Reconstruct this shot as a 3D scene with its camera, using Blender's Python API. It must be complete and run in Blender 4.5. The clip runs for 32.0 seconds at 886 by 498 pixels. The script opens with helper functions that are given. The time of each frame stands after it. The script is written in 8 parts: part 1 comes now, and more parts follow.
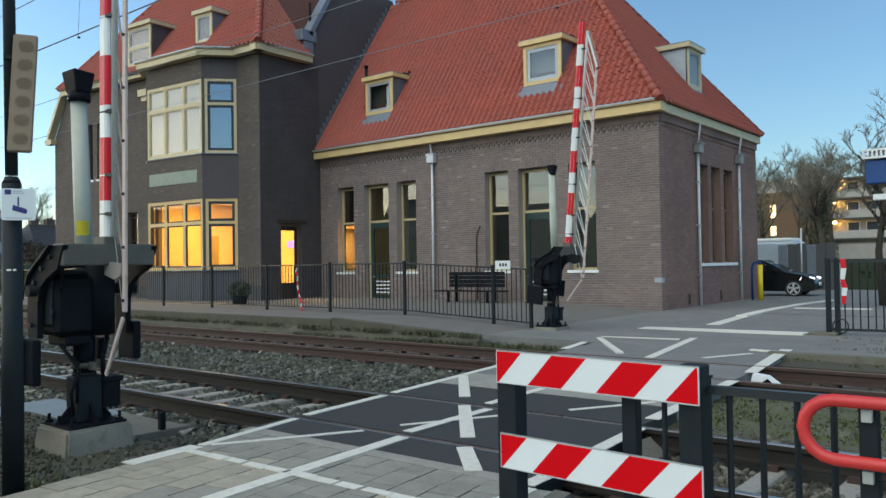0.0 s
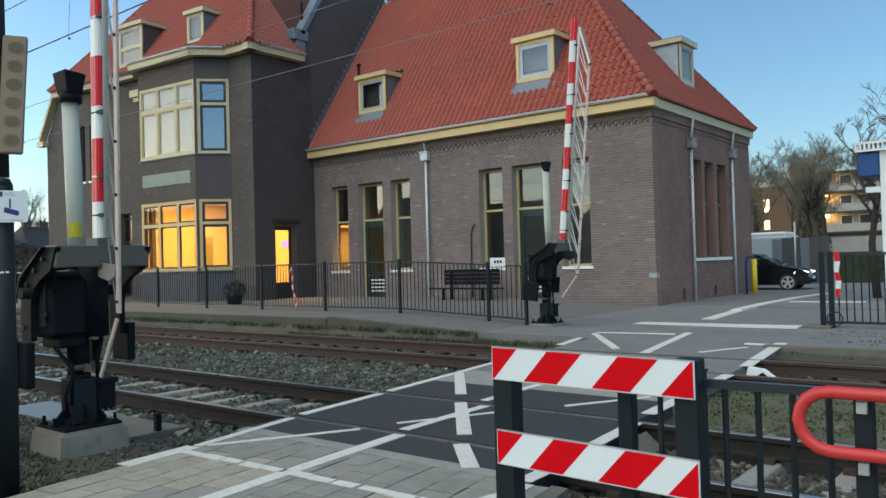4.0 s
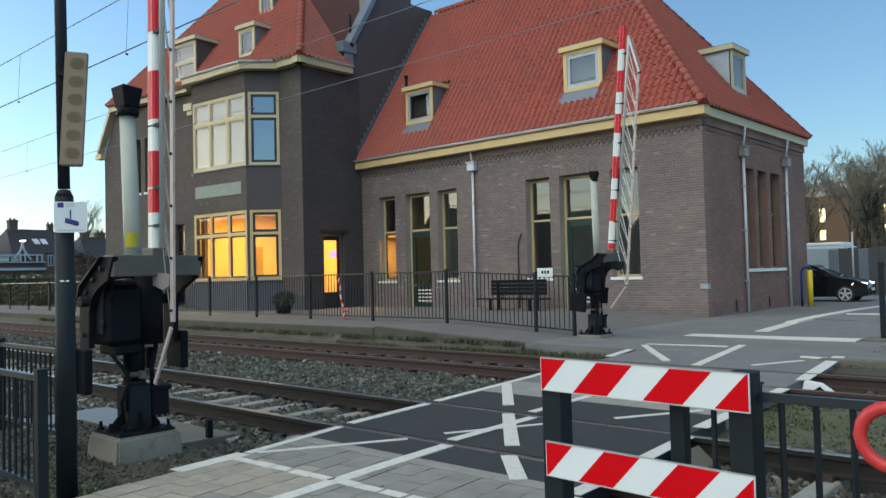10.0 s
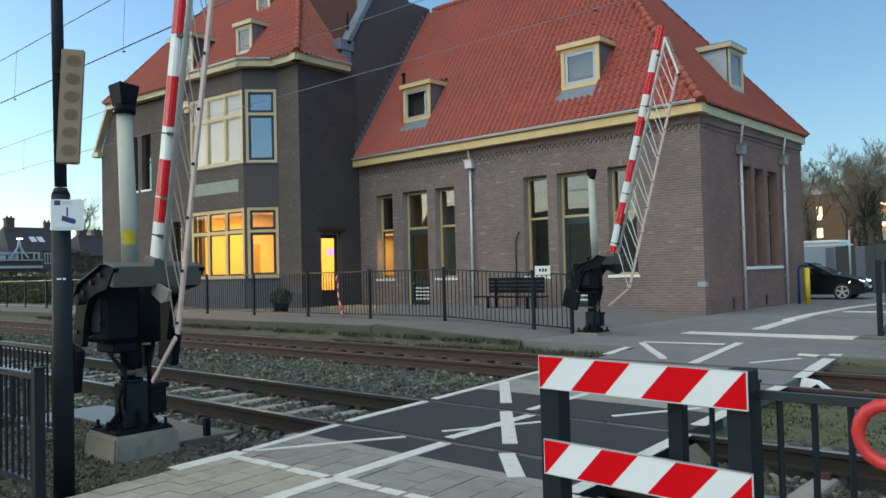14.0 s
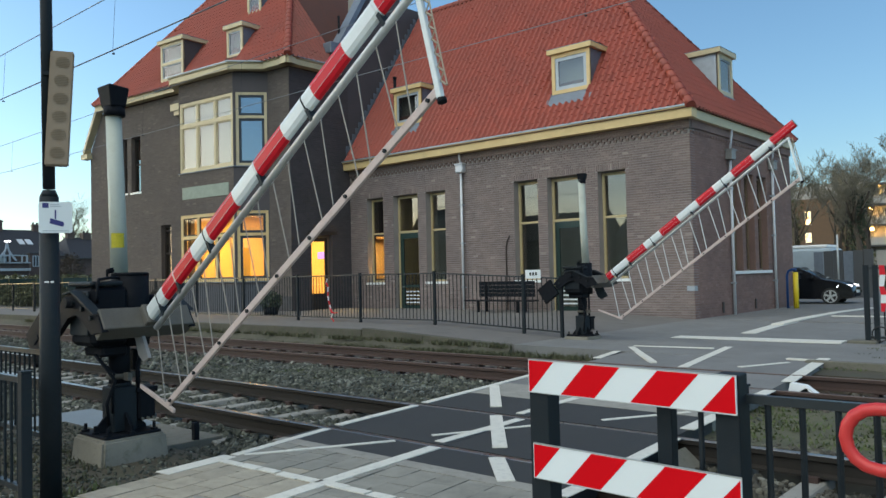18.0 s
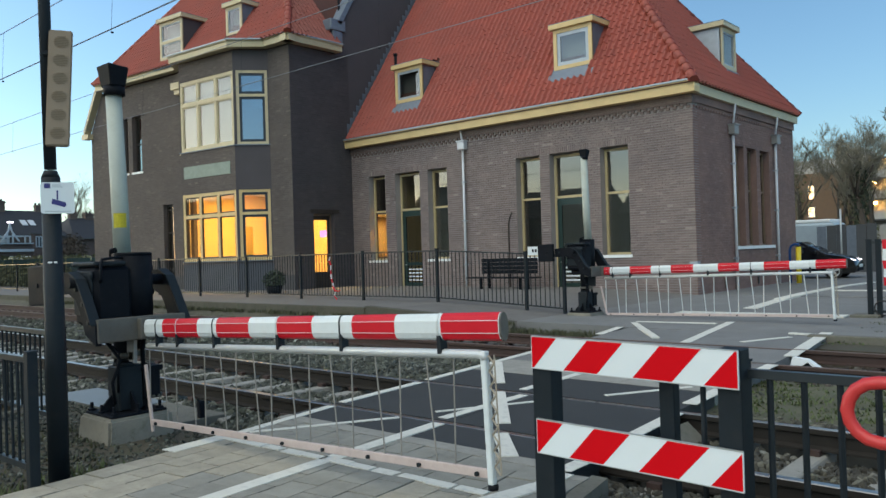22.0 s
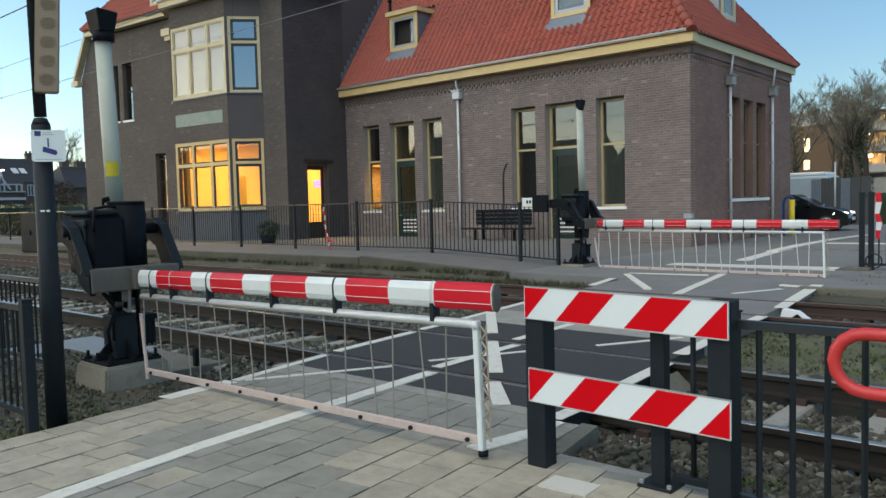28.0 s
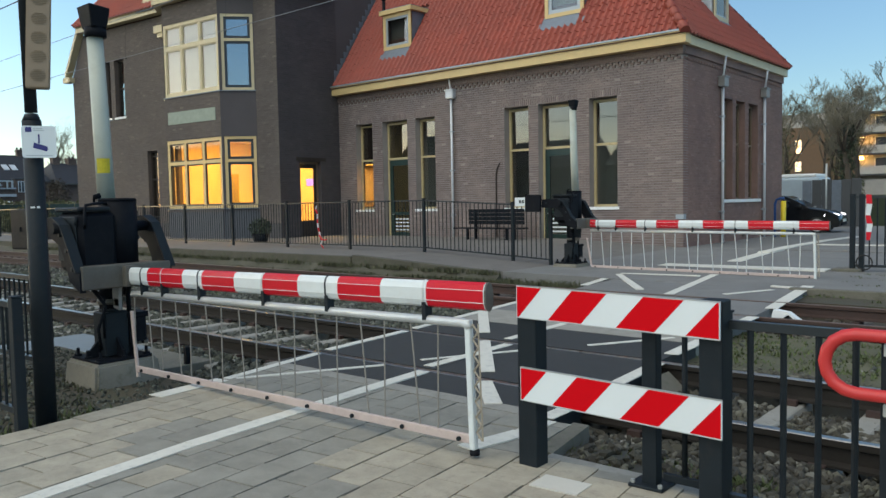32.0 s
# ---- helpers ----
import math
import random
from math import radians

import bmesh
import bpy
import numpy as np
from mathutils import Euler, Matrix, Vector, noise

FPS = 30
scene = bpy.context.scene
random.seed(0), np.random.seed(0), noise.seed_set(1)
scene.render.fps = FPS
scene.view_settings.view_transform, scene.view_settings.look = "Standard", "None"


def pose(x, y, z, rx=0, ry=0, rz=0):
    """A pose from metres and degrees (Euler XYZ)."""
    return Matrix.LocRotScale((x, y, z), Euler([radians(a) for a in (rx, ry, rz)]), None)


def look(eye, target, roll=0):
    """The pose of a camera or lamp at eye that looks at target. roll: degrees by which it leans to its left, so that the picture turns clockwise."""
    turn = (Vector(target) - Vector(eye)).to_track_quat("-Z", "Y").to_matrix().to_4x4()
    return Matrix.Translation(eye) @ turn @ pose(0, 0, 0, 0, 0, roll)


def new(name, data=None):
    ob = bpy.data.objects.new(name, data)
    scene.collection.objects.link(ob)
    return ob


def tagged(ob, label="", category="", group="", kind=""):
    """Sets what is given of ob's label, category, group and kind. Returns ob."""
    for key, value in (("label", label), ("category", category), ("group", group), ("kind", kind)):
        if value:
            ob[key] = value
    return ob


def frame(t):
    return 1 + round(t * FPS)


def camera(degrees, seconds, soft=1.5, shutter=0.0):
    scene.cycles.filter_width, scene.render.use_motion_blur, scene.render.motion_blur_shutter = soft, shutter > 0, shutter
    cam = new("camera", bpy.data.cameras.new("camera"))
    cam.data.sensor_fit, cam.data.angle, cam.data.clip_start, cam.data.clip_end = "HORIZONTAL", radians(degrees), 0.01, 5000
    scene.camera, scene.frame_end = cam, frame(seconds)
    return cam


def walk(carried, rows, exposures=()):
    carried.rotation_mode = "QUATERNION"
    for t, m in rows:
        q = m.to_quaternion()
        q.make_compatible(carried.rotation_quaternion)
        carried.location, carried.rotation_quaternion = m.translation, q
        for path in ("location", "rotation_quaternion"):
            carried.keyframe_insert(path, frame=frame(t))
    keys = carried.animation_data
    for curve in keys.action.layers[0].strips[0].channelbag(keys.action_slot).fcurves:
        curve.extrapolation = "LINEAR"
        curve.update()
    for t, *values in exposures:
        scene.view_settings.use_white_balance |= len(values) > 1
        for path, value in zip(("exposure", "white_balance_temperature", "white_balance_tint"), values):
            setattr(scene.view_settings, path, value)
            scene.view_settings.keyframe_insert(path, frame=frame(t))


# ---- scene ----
cam = camera(59.04, 32.0)
PATH = [
    (0, look((0.009, -0.001, 1.497), (-6.312, 7.745, 1.693), -0.92)),
    (0.5, look((0.006, -0.004, 1.495), (-6.312, 7.744, 1.678), -0.91)),
    (1, look((0.006, -0.008, 1.497), (-6.304, 7.748, 1.658), -0.93)),
    (1.5, look((0.006, 0.000, 1.496), (-6.285, 7.772, 1.632), -1.09)),
    (2, look((0.008, 0.004, 1.495), (-6.262, 7.793, 1.623), -1.27)),
    (2.5, look((0.009, 0.005, 1.493), (-6.239, 7.812, 1.621), -1.48)),
    (3, look((0.014, -0.002, 1.496), (-6.222, 7.815, 1.628), -1.55)),
    (3.5, look((0.011, 0.006, 1.494), (-6.236, 7.813, 1.641), -1.61)),
    (5.5, look((0.001, 0.005, 1.491), (-6.415, 7.671, 1.731), -1.12)),
    (6, look((0.005, 0.001, 1.494), (-6.480, 7.608, 1.769), -1.10)),
    (6.5, look((0.002, 0.001, 1.495), (-6.548, 7.551, 1.804), -1.16)),
    (7, look((-0.001, 0.002, 1.493), (-6.608, 7.500, 1.831), -1.23)),
    (7.5, look((0.002, -0.004, 1.494), (-6.648, 7.457, 1.842), -1.22)),
    (8, look((0.001, -0.004, 1.493), (-6.677, 7.432, 1.833), -1.25)),
    (8.5, look((0.000, 0.000, 1.494), (-6.695, 7.421, 1.822), -1.28)),
    (9, look((0.000, 0.000, 1.494), (-6.706, 7.412, 1.809), -1.36)),
    (9.5, look((0.004, -0.002, 1.493), (-6.708, 7.404, 1.807), -1.44)),
    (10, look((-0.001, 0.000, 1.490), (-6.718, 7.402, 1.805), -1.45)),
    (10.5, look((-0.002, -0.002, 1.493), (-6.725, 7.394, 1.809), -1.41)),
    (11, look((-0.001, -0.002, 1.492), (-6.734, 7.385, 1.805), -1.39)),
    (11.5, look((-0.003, 0.001, 1.489), (-6.741, 7.383, 1.795), -1.35)),
    (12, look((-0.005, 0.002, 1.490), (-6.743, 7.386, 1.782), -1.32)),
    (12.5, look((-0.009, 0.001, 1.488), (-6.736, 7.395, 1.772), -1.31)),
    (13, look((-0.009, 0.003, 1.490), (-6.724, 7.408, 1.771), -1.33)),
    (13.5, look((-0.008, 0.003, 1.487), (-6.713, 7.416, 1.773), -1.40)),
    (14, look((-0.007, 0.003, 1.490), (-6.701, 7.426, 1.777), -1.46)),
    (14.5, look((-0.010, 0.001, 1.489), (-6.687, 7.439, 1.784), -1.44)),
    (16.5, look((-0.005, 0.006, 1.490), (-6.605, 7.512, 1.827), -1.37)),
    (17, look((-0.007, 0.004, 1.493), (-6.599, 7.516, 1.831), -1.32)),
    (17.5, look((-0.008, 0.005, 1.492), (-6.603, 7.515, 1.832), -1.31)),
    (18, look((-0.006, 0.005, 1.491), (-6.609, 7.508, 1.822), -1.33)),
    (18.5, look((-0.007, 0.006, 1.488), (-6.621, 7.499, 1.804), -1.31)),
    (19, look((-0.006, 0.011, 1.488), (-6.633, 7.494, 1.790), -1.33)),
    (19.5, look((-0.004, 0.009, 1.488), (-6.639, 7.486, 1.783), -1.40)),
    (20, look((-0.008, 0.003, 1.490), (-6.641, 7.481, 1.783), -1.39)),
    (20.5, look((-0.012, 0.009, 1.489), (-6.648, 7.484, 1.775), -1.48)),
    (21, look((-0.008, 0.009, 1.491), (-6.649, 7.481, 1.751), -1.57)),
    (21.5, look((-0.007, 0.009, 1.492), (-6.649, 7.481, 1.677), -1.64)),
    (22, look((-0.005, 0.006, 1.491), (-6.641, 7.487, 1.535), -1.77)),
    (22.5, look((-0.003, 0.006, 1.490), (-6.634, 7.490, 1.326), -1.92)),
    (23, look((-0.004, -0.000, 1.488), (-6.628, 7.481, 1.112), -2.06)),
    (23.5, look((-0.001, 0.001, 1.490), (-6.627, 7.472, 0.957), -2.10)),
    (24, look((-0.002, 0.003, 1.490), (-6.622, 7.472, 0.872), -2.01)),
    (24.5, look((0.000, 0.002, 1.491), (-6.614, 7.474, 0.848), -1.83)),
    (25, look((-0.004, 0.003, 1.490), (-6.603, 7.489, 0.851), -1.62)),
    (25.5, look((-0.004, 0.001, 1.490), (-6.585, 7.504, 0.855), -1.43)),
    (27.5, look((-0.000, 0.005, 1.488), (-6.576, 7.515, 0.893), -1.41)),
    (28, look((-0.001, 0.004, 1.490), (-6.584, 7.509, 0.904), -1.46)),
    (28.5, look((-0.001, 0.006, 1.489), (-6.585, 7.510, 0.914), -1.43)),
    (29, look((-0.005, 0.005, 1.487), (-6.587, 7.511, 0.914), -1.39)),
    (29.5, look((-0.004, 0.001, 1.490), (-6.574, 7.517, 0.914), -1.24)),
    (30, look((-0.004, 0.006, 1.487), (-6.563, 7.533, 0.912), -1.18)),
    (30.5, look((-0.003, 0.005, 1.486), (-6.550, 7.542, 0.904), -1.08)),
    (31, look((-0.002, 0.005, 1.488), (-6.536, 7.552, 0.895), -1.06)),
    (31.5, look((-0.005, 0.007, 1.487), (-6.526, 7.564, 0.889), -1.09)),
    (32, look((-0.005, 0.008, 1.486), (-6.515, 7.575, 0.890), -1.11)),
]
walk(cam, PATH, ((0, 1.63, 6480, 4), (22, 1.63, 6480, 4), (24, 1.63, 6700, 6), (32, 1.63, 6700, 6)))

# ---------------- world, sun, exposure ----------------
world = bpy.data.worlds.new("dusk_sky")
scene.world = world
world.use_nodes = True
wt = world.node_tree
sky = wt.nodes.new("ShaderNodeTexSky")
sky.sky_type = "NISHITA"
sky.sun_disc = False
sky.sun_elevation = radians(12)
sky.sun_rotation = radians(-116)
sky.altitude = 5
sky.air_density = 1.0
sky.dust_density = 0.7
sky.ozone_density = 3.2
wt.nodes["Background"].inputs["Strength"].default_value = 0.082
wt.links.new(sky.outputs["Color"], wt.nodes["Background"].inputs["Color"])
sun = new("sun", bpy.data.lights.new("sun", "SUN"))
sun.data.energy = 0.92
sun.data.angle = radians(80)
sun.data.color = (0.97, 0.92, 0.8)
sun.matrix_basis = look((2, -16, 21), (0, 0, 0))


# ---------------- materials ----------------
def nodes(name):
    m = bpy.data.materials.new(name)
    m.use_nodes = True
    t = m.node_tree
    return m, t, t.nodes["Principled BSDF"]


def link(t, a, b):
    t.links.new(a, b)


def noise_tex(t, vec, scale, detail=4.0, rough=0.6):
    n = t.nodes.new("ShaderNodeTexNoise")
    n.inputs["Scale"].default_value = scale
    n.inputs["Detail"].default_value = detail
    n.inputs["Roughness"].default_value = rough
    link(t, vec, n.inputs["Vector"])
    return n.outputs["Fac"]


def ramp(t, fac, stops):
    r = t.nodes.new("ShaderNodeValToRGB")
    els = r.color_ramp.elements
    while len(els) < len(stops):
        els.new(0.5)
    for e, (p, c) in zip(els, stops):
        e.position = p
        e.color = (*c, 1) if len(c) == 3 else c
    link(t, fac, r.inputs["Fac"])
    return r.outputs["Color"]


def mixc(t, fac, a, b, mode="MIX"):
    n = t.nodes.new("ShaderNodeMix")
    n.data_type = "RGBA"
    n.blend_type = mode
    for sock, v in ((n.inputs[0], fac), (n.inputs[6], a), (n.inputs[7], b)):
        if isinstance(v, (int, float)):
            sock.default_value = v
        elif isinstance(v, tuple):
            sock.default_value = (*v, 1)
        else:
            link(t, v, sock)
    return n.outputs[2]


def math_node(t, op, a, b=0.0):
    n = t.nodes.new("ShaderNodeMath")
    n.operation = op
    for sock, v in ((n.inputs[0], a), (n.inputs[1], b)):
        if isinstance(v, (int, float)):
            sock.default_value = v
        else:
            link(t, v, sock)
    return n.outputs[0]


def bump(t, p, height, strength=0.3, dist=0.01):
    b = t.nodes.new("ShaderNodeBump")
    b.inputs["Strength"].default_value = strength
    b.inputs["Distance"].default_value = dist
    link(t, height, b.inputs["Height"])
    link(t, b.outputs["Normal"], p.inputs["Normal"])


def coords(t):
    return t.nodes.new("ShaderNodeTexCoord").outputs["Object"]


def wpos(t):
    return t.nodes.new("ShaderNodeNewGeometry").outputs["Position"]


def surface(name, base, rough=0.6, metal=0.0, vary=0.25, fine=60.0, coarse=2.5, relief=0.15, dirt=None, spec=0.5, per_piece=0.0, own=False):
    """A material with grain at two scales, optional dirt and a spread from piece to piece."""
    m, t, p = nodes(name)
    v = t.nodes.new("ShaderNodeTexCoord").outputs["Object"] if own else wpos(t)
    n1 = noise_tex(t, v, fine, 5.0)
    n2 = noise_tex(t, v, coarse, 4.0)
    lo = tuple(c * (1 - vary) for c in base)
    hi = tuple(min(1.0, c * (1 + vary)) for c in base)
    m1 = t.nodes.new("ShaderNodeMapRange")
    m1.inputs[1].default_value, m1.inputs[2].default_value = 0.3, 0.7
    link(t, n2, m1.inputs[0])
    both = math_node(t, "ADD", math_node(t, "MULTIPLY", n1, 0.5), math_node(t, "MULTIPLY", m1.outputs[0], 0.5))
    col = mixc(t, both, lo, hi)
    if per_piece:
        info = t.nodes.new("ShaderNodeObjectInfo").outputs["Random"]
        k = math_node(t, "ADD", math_node(t, "MULTIPLY", info, 2 * per_piece), 1 - per_piece)
        col = mixc(t, 1.0, col, k, "MULTIPLY")
    if dirt:
        d = ramp(t, noise_tex(t, v, coarse * 2.3, 6.0, 0.7), [(0.52, (0, 0, 0)), (0.72, (1, 1, 1))])
        col = mixc(t, math_node(t, "MULTIPLY", d, 0.7), col, dirt)
    link(t, col, p.inputs["Base Color"])
    p.inputs["Metallic"].default_value = metal
    p.inputs["Specular IOR Level"].default_value = spec
    link(t, math_node(t, "ADD", math_node(t, "MULTIPLY", n2, 0.25), rough - 0.12), p.inputs["Roughness"])
    if relief:
        bump(t, p, n1, relief, 0.006)
    return m


def brick_mat(name, c1, c2, mortar, tint=None, size=(0.22, 0.065)):
    m, t, p = nodes(name)
    sep = t.nodes.new("ShaderNodeSeparateXYZ")
    link(t, wpos(t), sep.inputs[0])
    comb = t.nodes.new("ShaderNodeCombineXYZ")
    link(t, math_node(t, "ADD", sep.outputs[0], sep.outputs[1]), comb.inputs[0])
    link(t, sep.outputs[2], comb.inputs[1])
    b = t.nodes.new("ShaderNodeTexBrick")
    b.inputs["Scale"].default_value = 1.0
    b.inputs["Brick Width"].default_value, b.inputs["Row Height"].default_value = size
    b.inputs["Mortar Size"].default_value = 0.009
    b.inputs["Mortar Smooth"].default_value = 0.3
    b.inputs["Bias"].default_value = 0.0
    b.inputs["Color1"].default_value, b.inputs["Color2"].default_value = (*c1, 1), (*c2, 1)
    b.inputs["Mortar"].default_value = (*mortar, 1)
    link(t, comb.outputs[0], b.inputs["Vector"])
    n2 = noise_tex(t, wpos(t), 0.7, 5.0, 0.65)
    n3 = noise_tex(t, comb.outputs[0], 25.0, 4.0)
    col = mixc(t, 1.0, b.outputs["Color"], ramp(t, n2, [(0.25, (0.72, 0.72, 0.76)), (0.75, (1.25, 1.2, 1.15))]), "MULTIPLY")
    col = mixc(t, 1.0, col, ramp(t, n3, [(0.2, (0.8, 0.8, 0.8)), (0.8, (1.15, 1.15, 1.15))]), "MULTIPLY")
    if tint:
        col = mixc(t, ramp(t, noise_tex(t, wpos(t), 0.45, 2.0), [(0.42, (0, 0, 0)), (0.62, (1, 1, 1))]), col, tint)
    link(t, col, p.inputs["Base Color"])
    p.inputs["Roughness"].default_value = 0.85
    bump(t, p, math_node(t, "SUBTRACT", math_node(t, "MULTIPLY", n3, 0.4), b.outputs["Fac"]), 0.6, 0.008)
    return m


def glass_mat(name, tint=(0.9, 0.95, 0.95), mirror=0.35, rough=0.02, gloss=(0.95, 0.97, 1.0)):
    """Window glass: part see-through, part gloss."""
    m, t, p = nodes(name)
    out = t.nodes["Material Output"]
    tr = t.nodes.new("ShaderNodeBsdfTransparent")
    tr.inputs[0].default_value = (*tint, 1)
    gl = t.nodes.new("ShaderNodeBsdfGlossy")
    gl.inputs["Roughness"].default_value = rough
    gl.inputs[0].default_value = (*gloss, 1)
    lw = t.nodes.new("ShaderNodeLayerWeight")
    sheen = math_node(t, "POWER", lw.outputs["Facing"], 4.0)
    mx = t.nodes.new("ShaderNodeMixShader")
    fac = math_node(t, "MAXIMUM", sheen, mirror)
    link(t, fac, mx.inputs[0])
    link(t, tr.outputs[0], mx.inputs[1])
    link(t, gl.outputs[0], mx.inputs[2])
    w = t.nodes.new("ShaderNodeBump")
    w.inputs["Strength"].default_value = 0.012
    link(t, noise_tex(t, wpos(t), 1.3, 1.0), w.inputs["Height"])
    link(t, w.outputs[0], gl.inputs["Normal"])
    link(t, mx.outputs[0], out.inputs["Surface"])
    return m


def glow(name, col, power):
    m, t, p = nodes(name)
    p.inputs["Emission Color"].default_value = (*col, 1)
    p.inputs["Emission Strength"].default_value = power
    p.inputs["Base Color"].default_value = (*col, 1)
    return m


M = {}
M["brick"] = brick_mat("dark_brick", (0.175, 0.127, 0.108), (0.13, 0.09, 0.08), (0.2, 0.172, 0.155))
M["brick_red"] = brick_mat("red_brown_brick", (0.22, 0.142, 0.122), (0.21, 0.133, 0.114), (0.2, 0.14, 0.12))
M["render"] = brick_mat("smooth_dark_brick", (0.118, 0.1, 0.091), (0.108, 0.091, 0.084), (0.12, 0.103, 0.095))
M["plinth"] = surface("plinth_brick", (0.07, 0.066, 0.068), 0.85, vary=0.3)
# mortar behind the laid bricks, and the bricks themselves
M["mortar"] = surface("grey_mortar", (0.285, 0.258, 0.243), 0.95, vary=0.25, fine=50, coarse=0.8, relief=0.3)


def laid_brick(name, a, b, pale):
    """Each brick of its own shade; soot and pale bloom drift over the wall."""
    m, t, p = nodes(name)
    isl = t.nodes.new("ShaderNodeNewGeometry").outputs["Random Per Island"]
    obj = t.nodes.new("ShaderNodeObjectInfo").outputs["Random"]
    pick = math_node(t, "FRACT", math_node(t, "ADD", isl, obj))
    col = ramp(t, pick, [(0.0, tuple(c * 0.9 for c in b)), (0.3, b), (0.8, a), (0.97, tuple(c * 1.12 for c in a)), (1.0, pale)])
    soot = noise_tex(t, wpos(t), 0.6, 5.0, 0.65)
    col = mixc(t, 1.0, col, ramp(t, soot, [(0.25, (0.72, 0.72, 0.76)), (0.75, (1.22, 1.18, 1.12))]), "MULTIPLY")
    bloom = ramp(t, noise_tex(t, wpos(t), 1.1, 6.0, 0.75), [(0.56, (0, 0, 0)), (0.74, (1, 1, 1))])
    col = mixc(t, math_node(t, "MULTIPLY", bloom, 0.4), col, pale)
    grain = noise_tex(t, wpos(t), 45.0, 4.0)
    col = mixc(t, 1.0, col, ramp(t, grain, [(0.2, (0.82, 0.82, 0.82)), (0.8, (1.14, 1.14, 1.14))]), "MULTIPLY")
    link(t, col, p.inputs["Base Color"])
    p.inputs["Roughness"].default_value = 0.85
    bump(t, p, grain, 0.35, 0.006)
    return m


M["wall_brick"] = laid_brick("purple_brown_brick", (0.2, 0.162, 0.153), (0.18, 0.144, 0.137), (0.3, 0.262, 0.238))
M["wall_brick_red"] = laid_brick("warm_brown_brick", (0.23, 0.147, 0.126), (0.22, 0.138, 0.118), (0.265, 0.185, 0.158))
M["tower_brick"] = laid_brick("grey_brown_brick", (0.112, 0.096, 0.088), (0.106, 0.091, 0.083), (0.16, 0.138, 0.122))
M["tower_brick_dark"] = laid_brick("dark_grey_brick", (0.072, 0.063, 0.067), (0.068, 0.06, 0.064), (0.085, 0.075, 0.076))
M["slate"] = surface("slate_cladding", (0.07, 0.062, 0.066), 0.8, vary=0.22, fine=40, coarse=1.2)
M["lead"] = surface("lead_sheet", (0.16, 0.19, 0.23), 0.5, metal=0.3, vary=0.25, coarse=5)
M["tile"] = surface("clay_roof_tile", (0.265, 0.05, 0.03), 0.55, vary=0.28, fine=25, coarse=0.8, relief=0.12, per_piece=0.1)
# darker copy of the clay tile: the side slopes' shade put into colour
M["tile_shaded"] = surface("side_shaded_roof_tile", (0.2, 0.042, 0.028), 0.6, vary=0.28, fine=25, coarse=0.8, relief=0.12, per_piece=0.1)
M["underlay"] = surface("roof_board", (0.1, 0.04, 0.03), 0.9)
M["cream"] = surface("cream_paint", (0.6, 0.445, 0.21), 0.5, vary=0.12, coarse=3)
# cream darkened for the wing windows: shade of their recesses in the colour
M["cream_win"] = surface("recess_shaded_cream_paint", (0.47, 0.38, 0.21), 0.5, vary=0.16, coarse=3)
M["cream_pale"] = surface("pale_cream_paint", (0.5, 0.425, 0.265), 0.5, vary=0.14, coarse=3)
M["white_paint"] = surface("white_paint", (0.72, 0.74, 0.74), 0.45, vary=0.08, coarse=3)
M["zinc"] = surface("zinc_sheet", (0.36, 0.4, 0.44), 0.45, metal=0.4, vary=0.2, coarse=4)
M["hopper_grey"] = surface("weathered_zinc_hopper", (0.25, 0.25, 0.245), 0.55, metal=0.1, vary=0.2, coarse=6)
M["pipe"] = surface("pale_zinc_pipe", (0.55, 0.57, 0.6), 0.45, metal=0.15, vary=0.14, coarse=4)
M["net"] = surface("grey_net_curtain", (0.3, 0.32, 0.32), 0.8, vary=0.1)
M["blind"] = surface("white_blind", (0.44, 0.475, 0.48), 0.8, vary=0.06)
M["dark_green"] = surface("dark_green_paint", (0.015, 0.035, 0.03), 0.35, vary=0.3)
M["navy"] = surface("dark_blue_frame", (0.015, 0.022, 0.035), 0.35, vary=0.3)
M["frame_dark"] = surface("dark_frame", (0.03, 0.022, 0.018), 0.5, vary=0.3)
# dark see-through tint for the end wall's windows
M["glass_dim"] = glass_mat("dark_tint_window_glass", (0.3, 0.29, 0.27), 0.1, gloss=(1.0, 0.9, 0.82))
# pink gloss here and above: warm dusk sky's reflection put into the colour
M["glass"] = glass_mat("window_glass", (0.75, 0.78, 0.76), 0.13, gloss=(1.0, 0.87, 0.8))
M["glass_lit"] = glass_mat("lit_window_glass", (0.95, 0.93, 0.88), 0.045)
M["glass_blue"] = glass_mat("coated_glass", (0.5, 0.55, 0.6), 0.38)
M["room_wall"] = surface("room_wall", (0.72, 0.52, 0.24), 0.9, vary=0.06)
M["room_floor"] = surface("room_floor", (0.25, 0.17, 0.1), 0.6, vary=0.2)
# dark grey: the gloom of unlit rooms put into the colour
M["room_dark"] = surface("room_gloom", (0.1, 0.1, 0.1), 0.9)
M["lamp_warm"] = glow("warm_lamp", (1.0, 0.72, 0.36), 9.0)
M["lid_blue"] = surface("blue_grey_lid", (0.16, 0.19, 0.21), 0.7, vary=0.2, coarse=5)
M["plaque"] = surface("weathered_copper_plaque", (0.21, 0.26, 0.22), 0.6, vary=0.25, coarse=6)
M["steel_dark"] = surface("anthracite_steel", (0.011, 0.016, 0.0205), 0.58, vary=0.3, fine=90, coarse=6, relief=0.08, dirt=(0.02, 0.021, 0.022), spec=0.2, own=True)
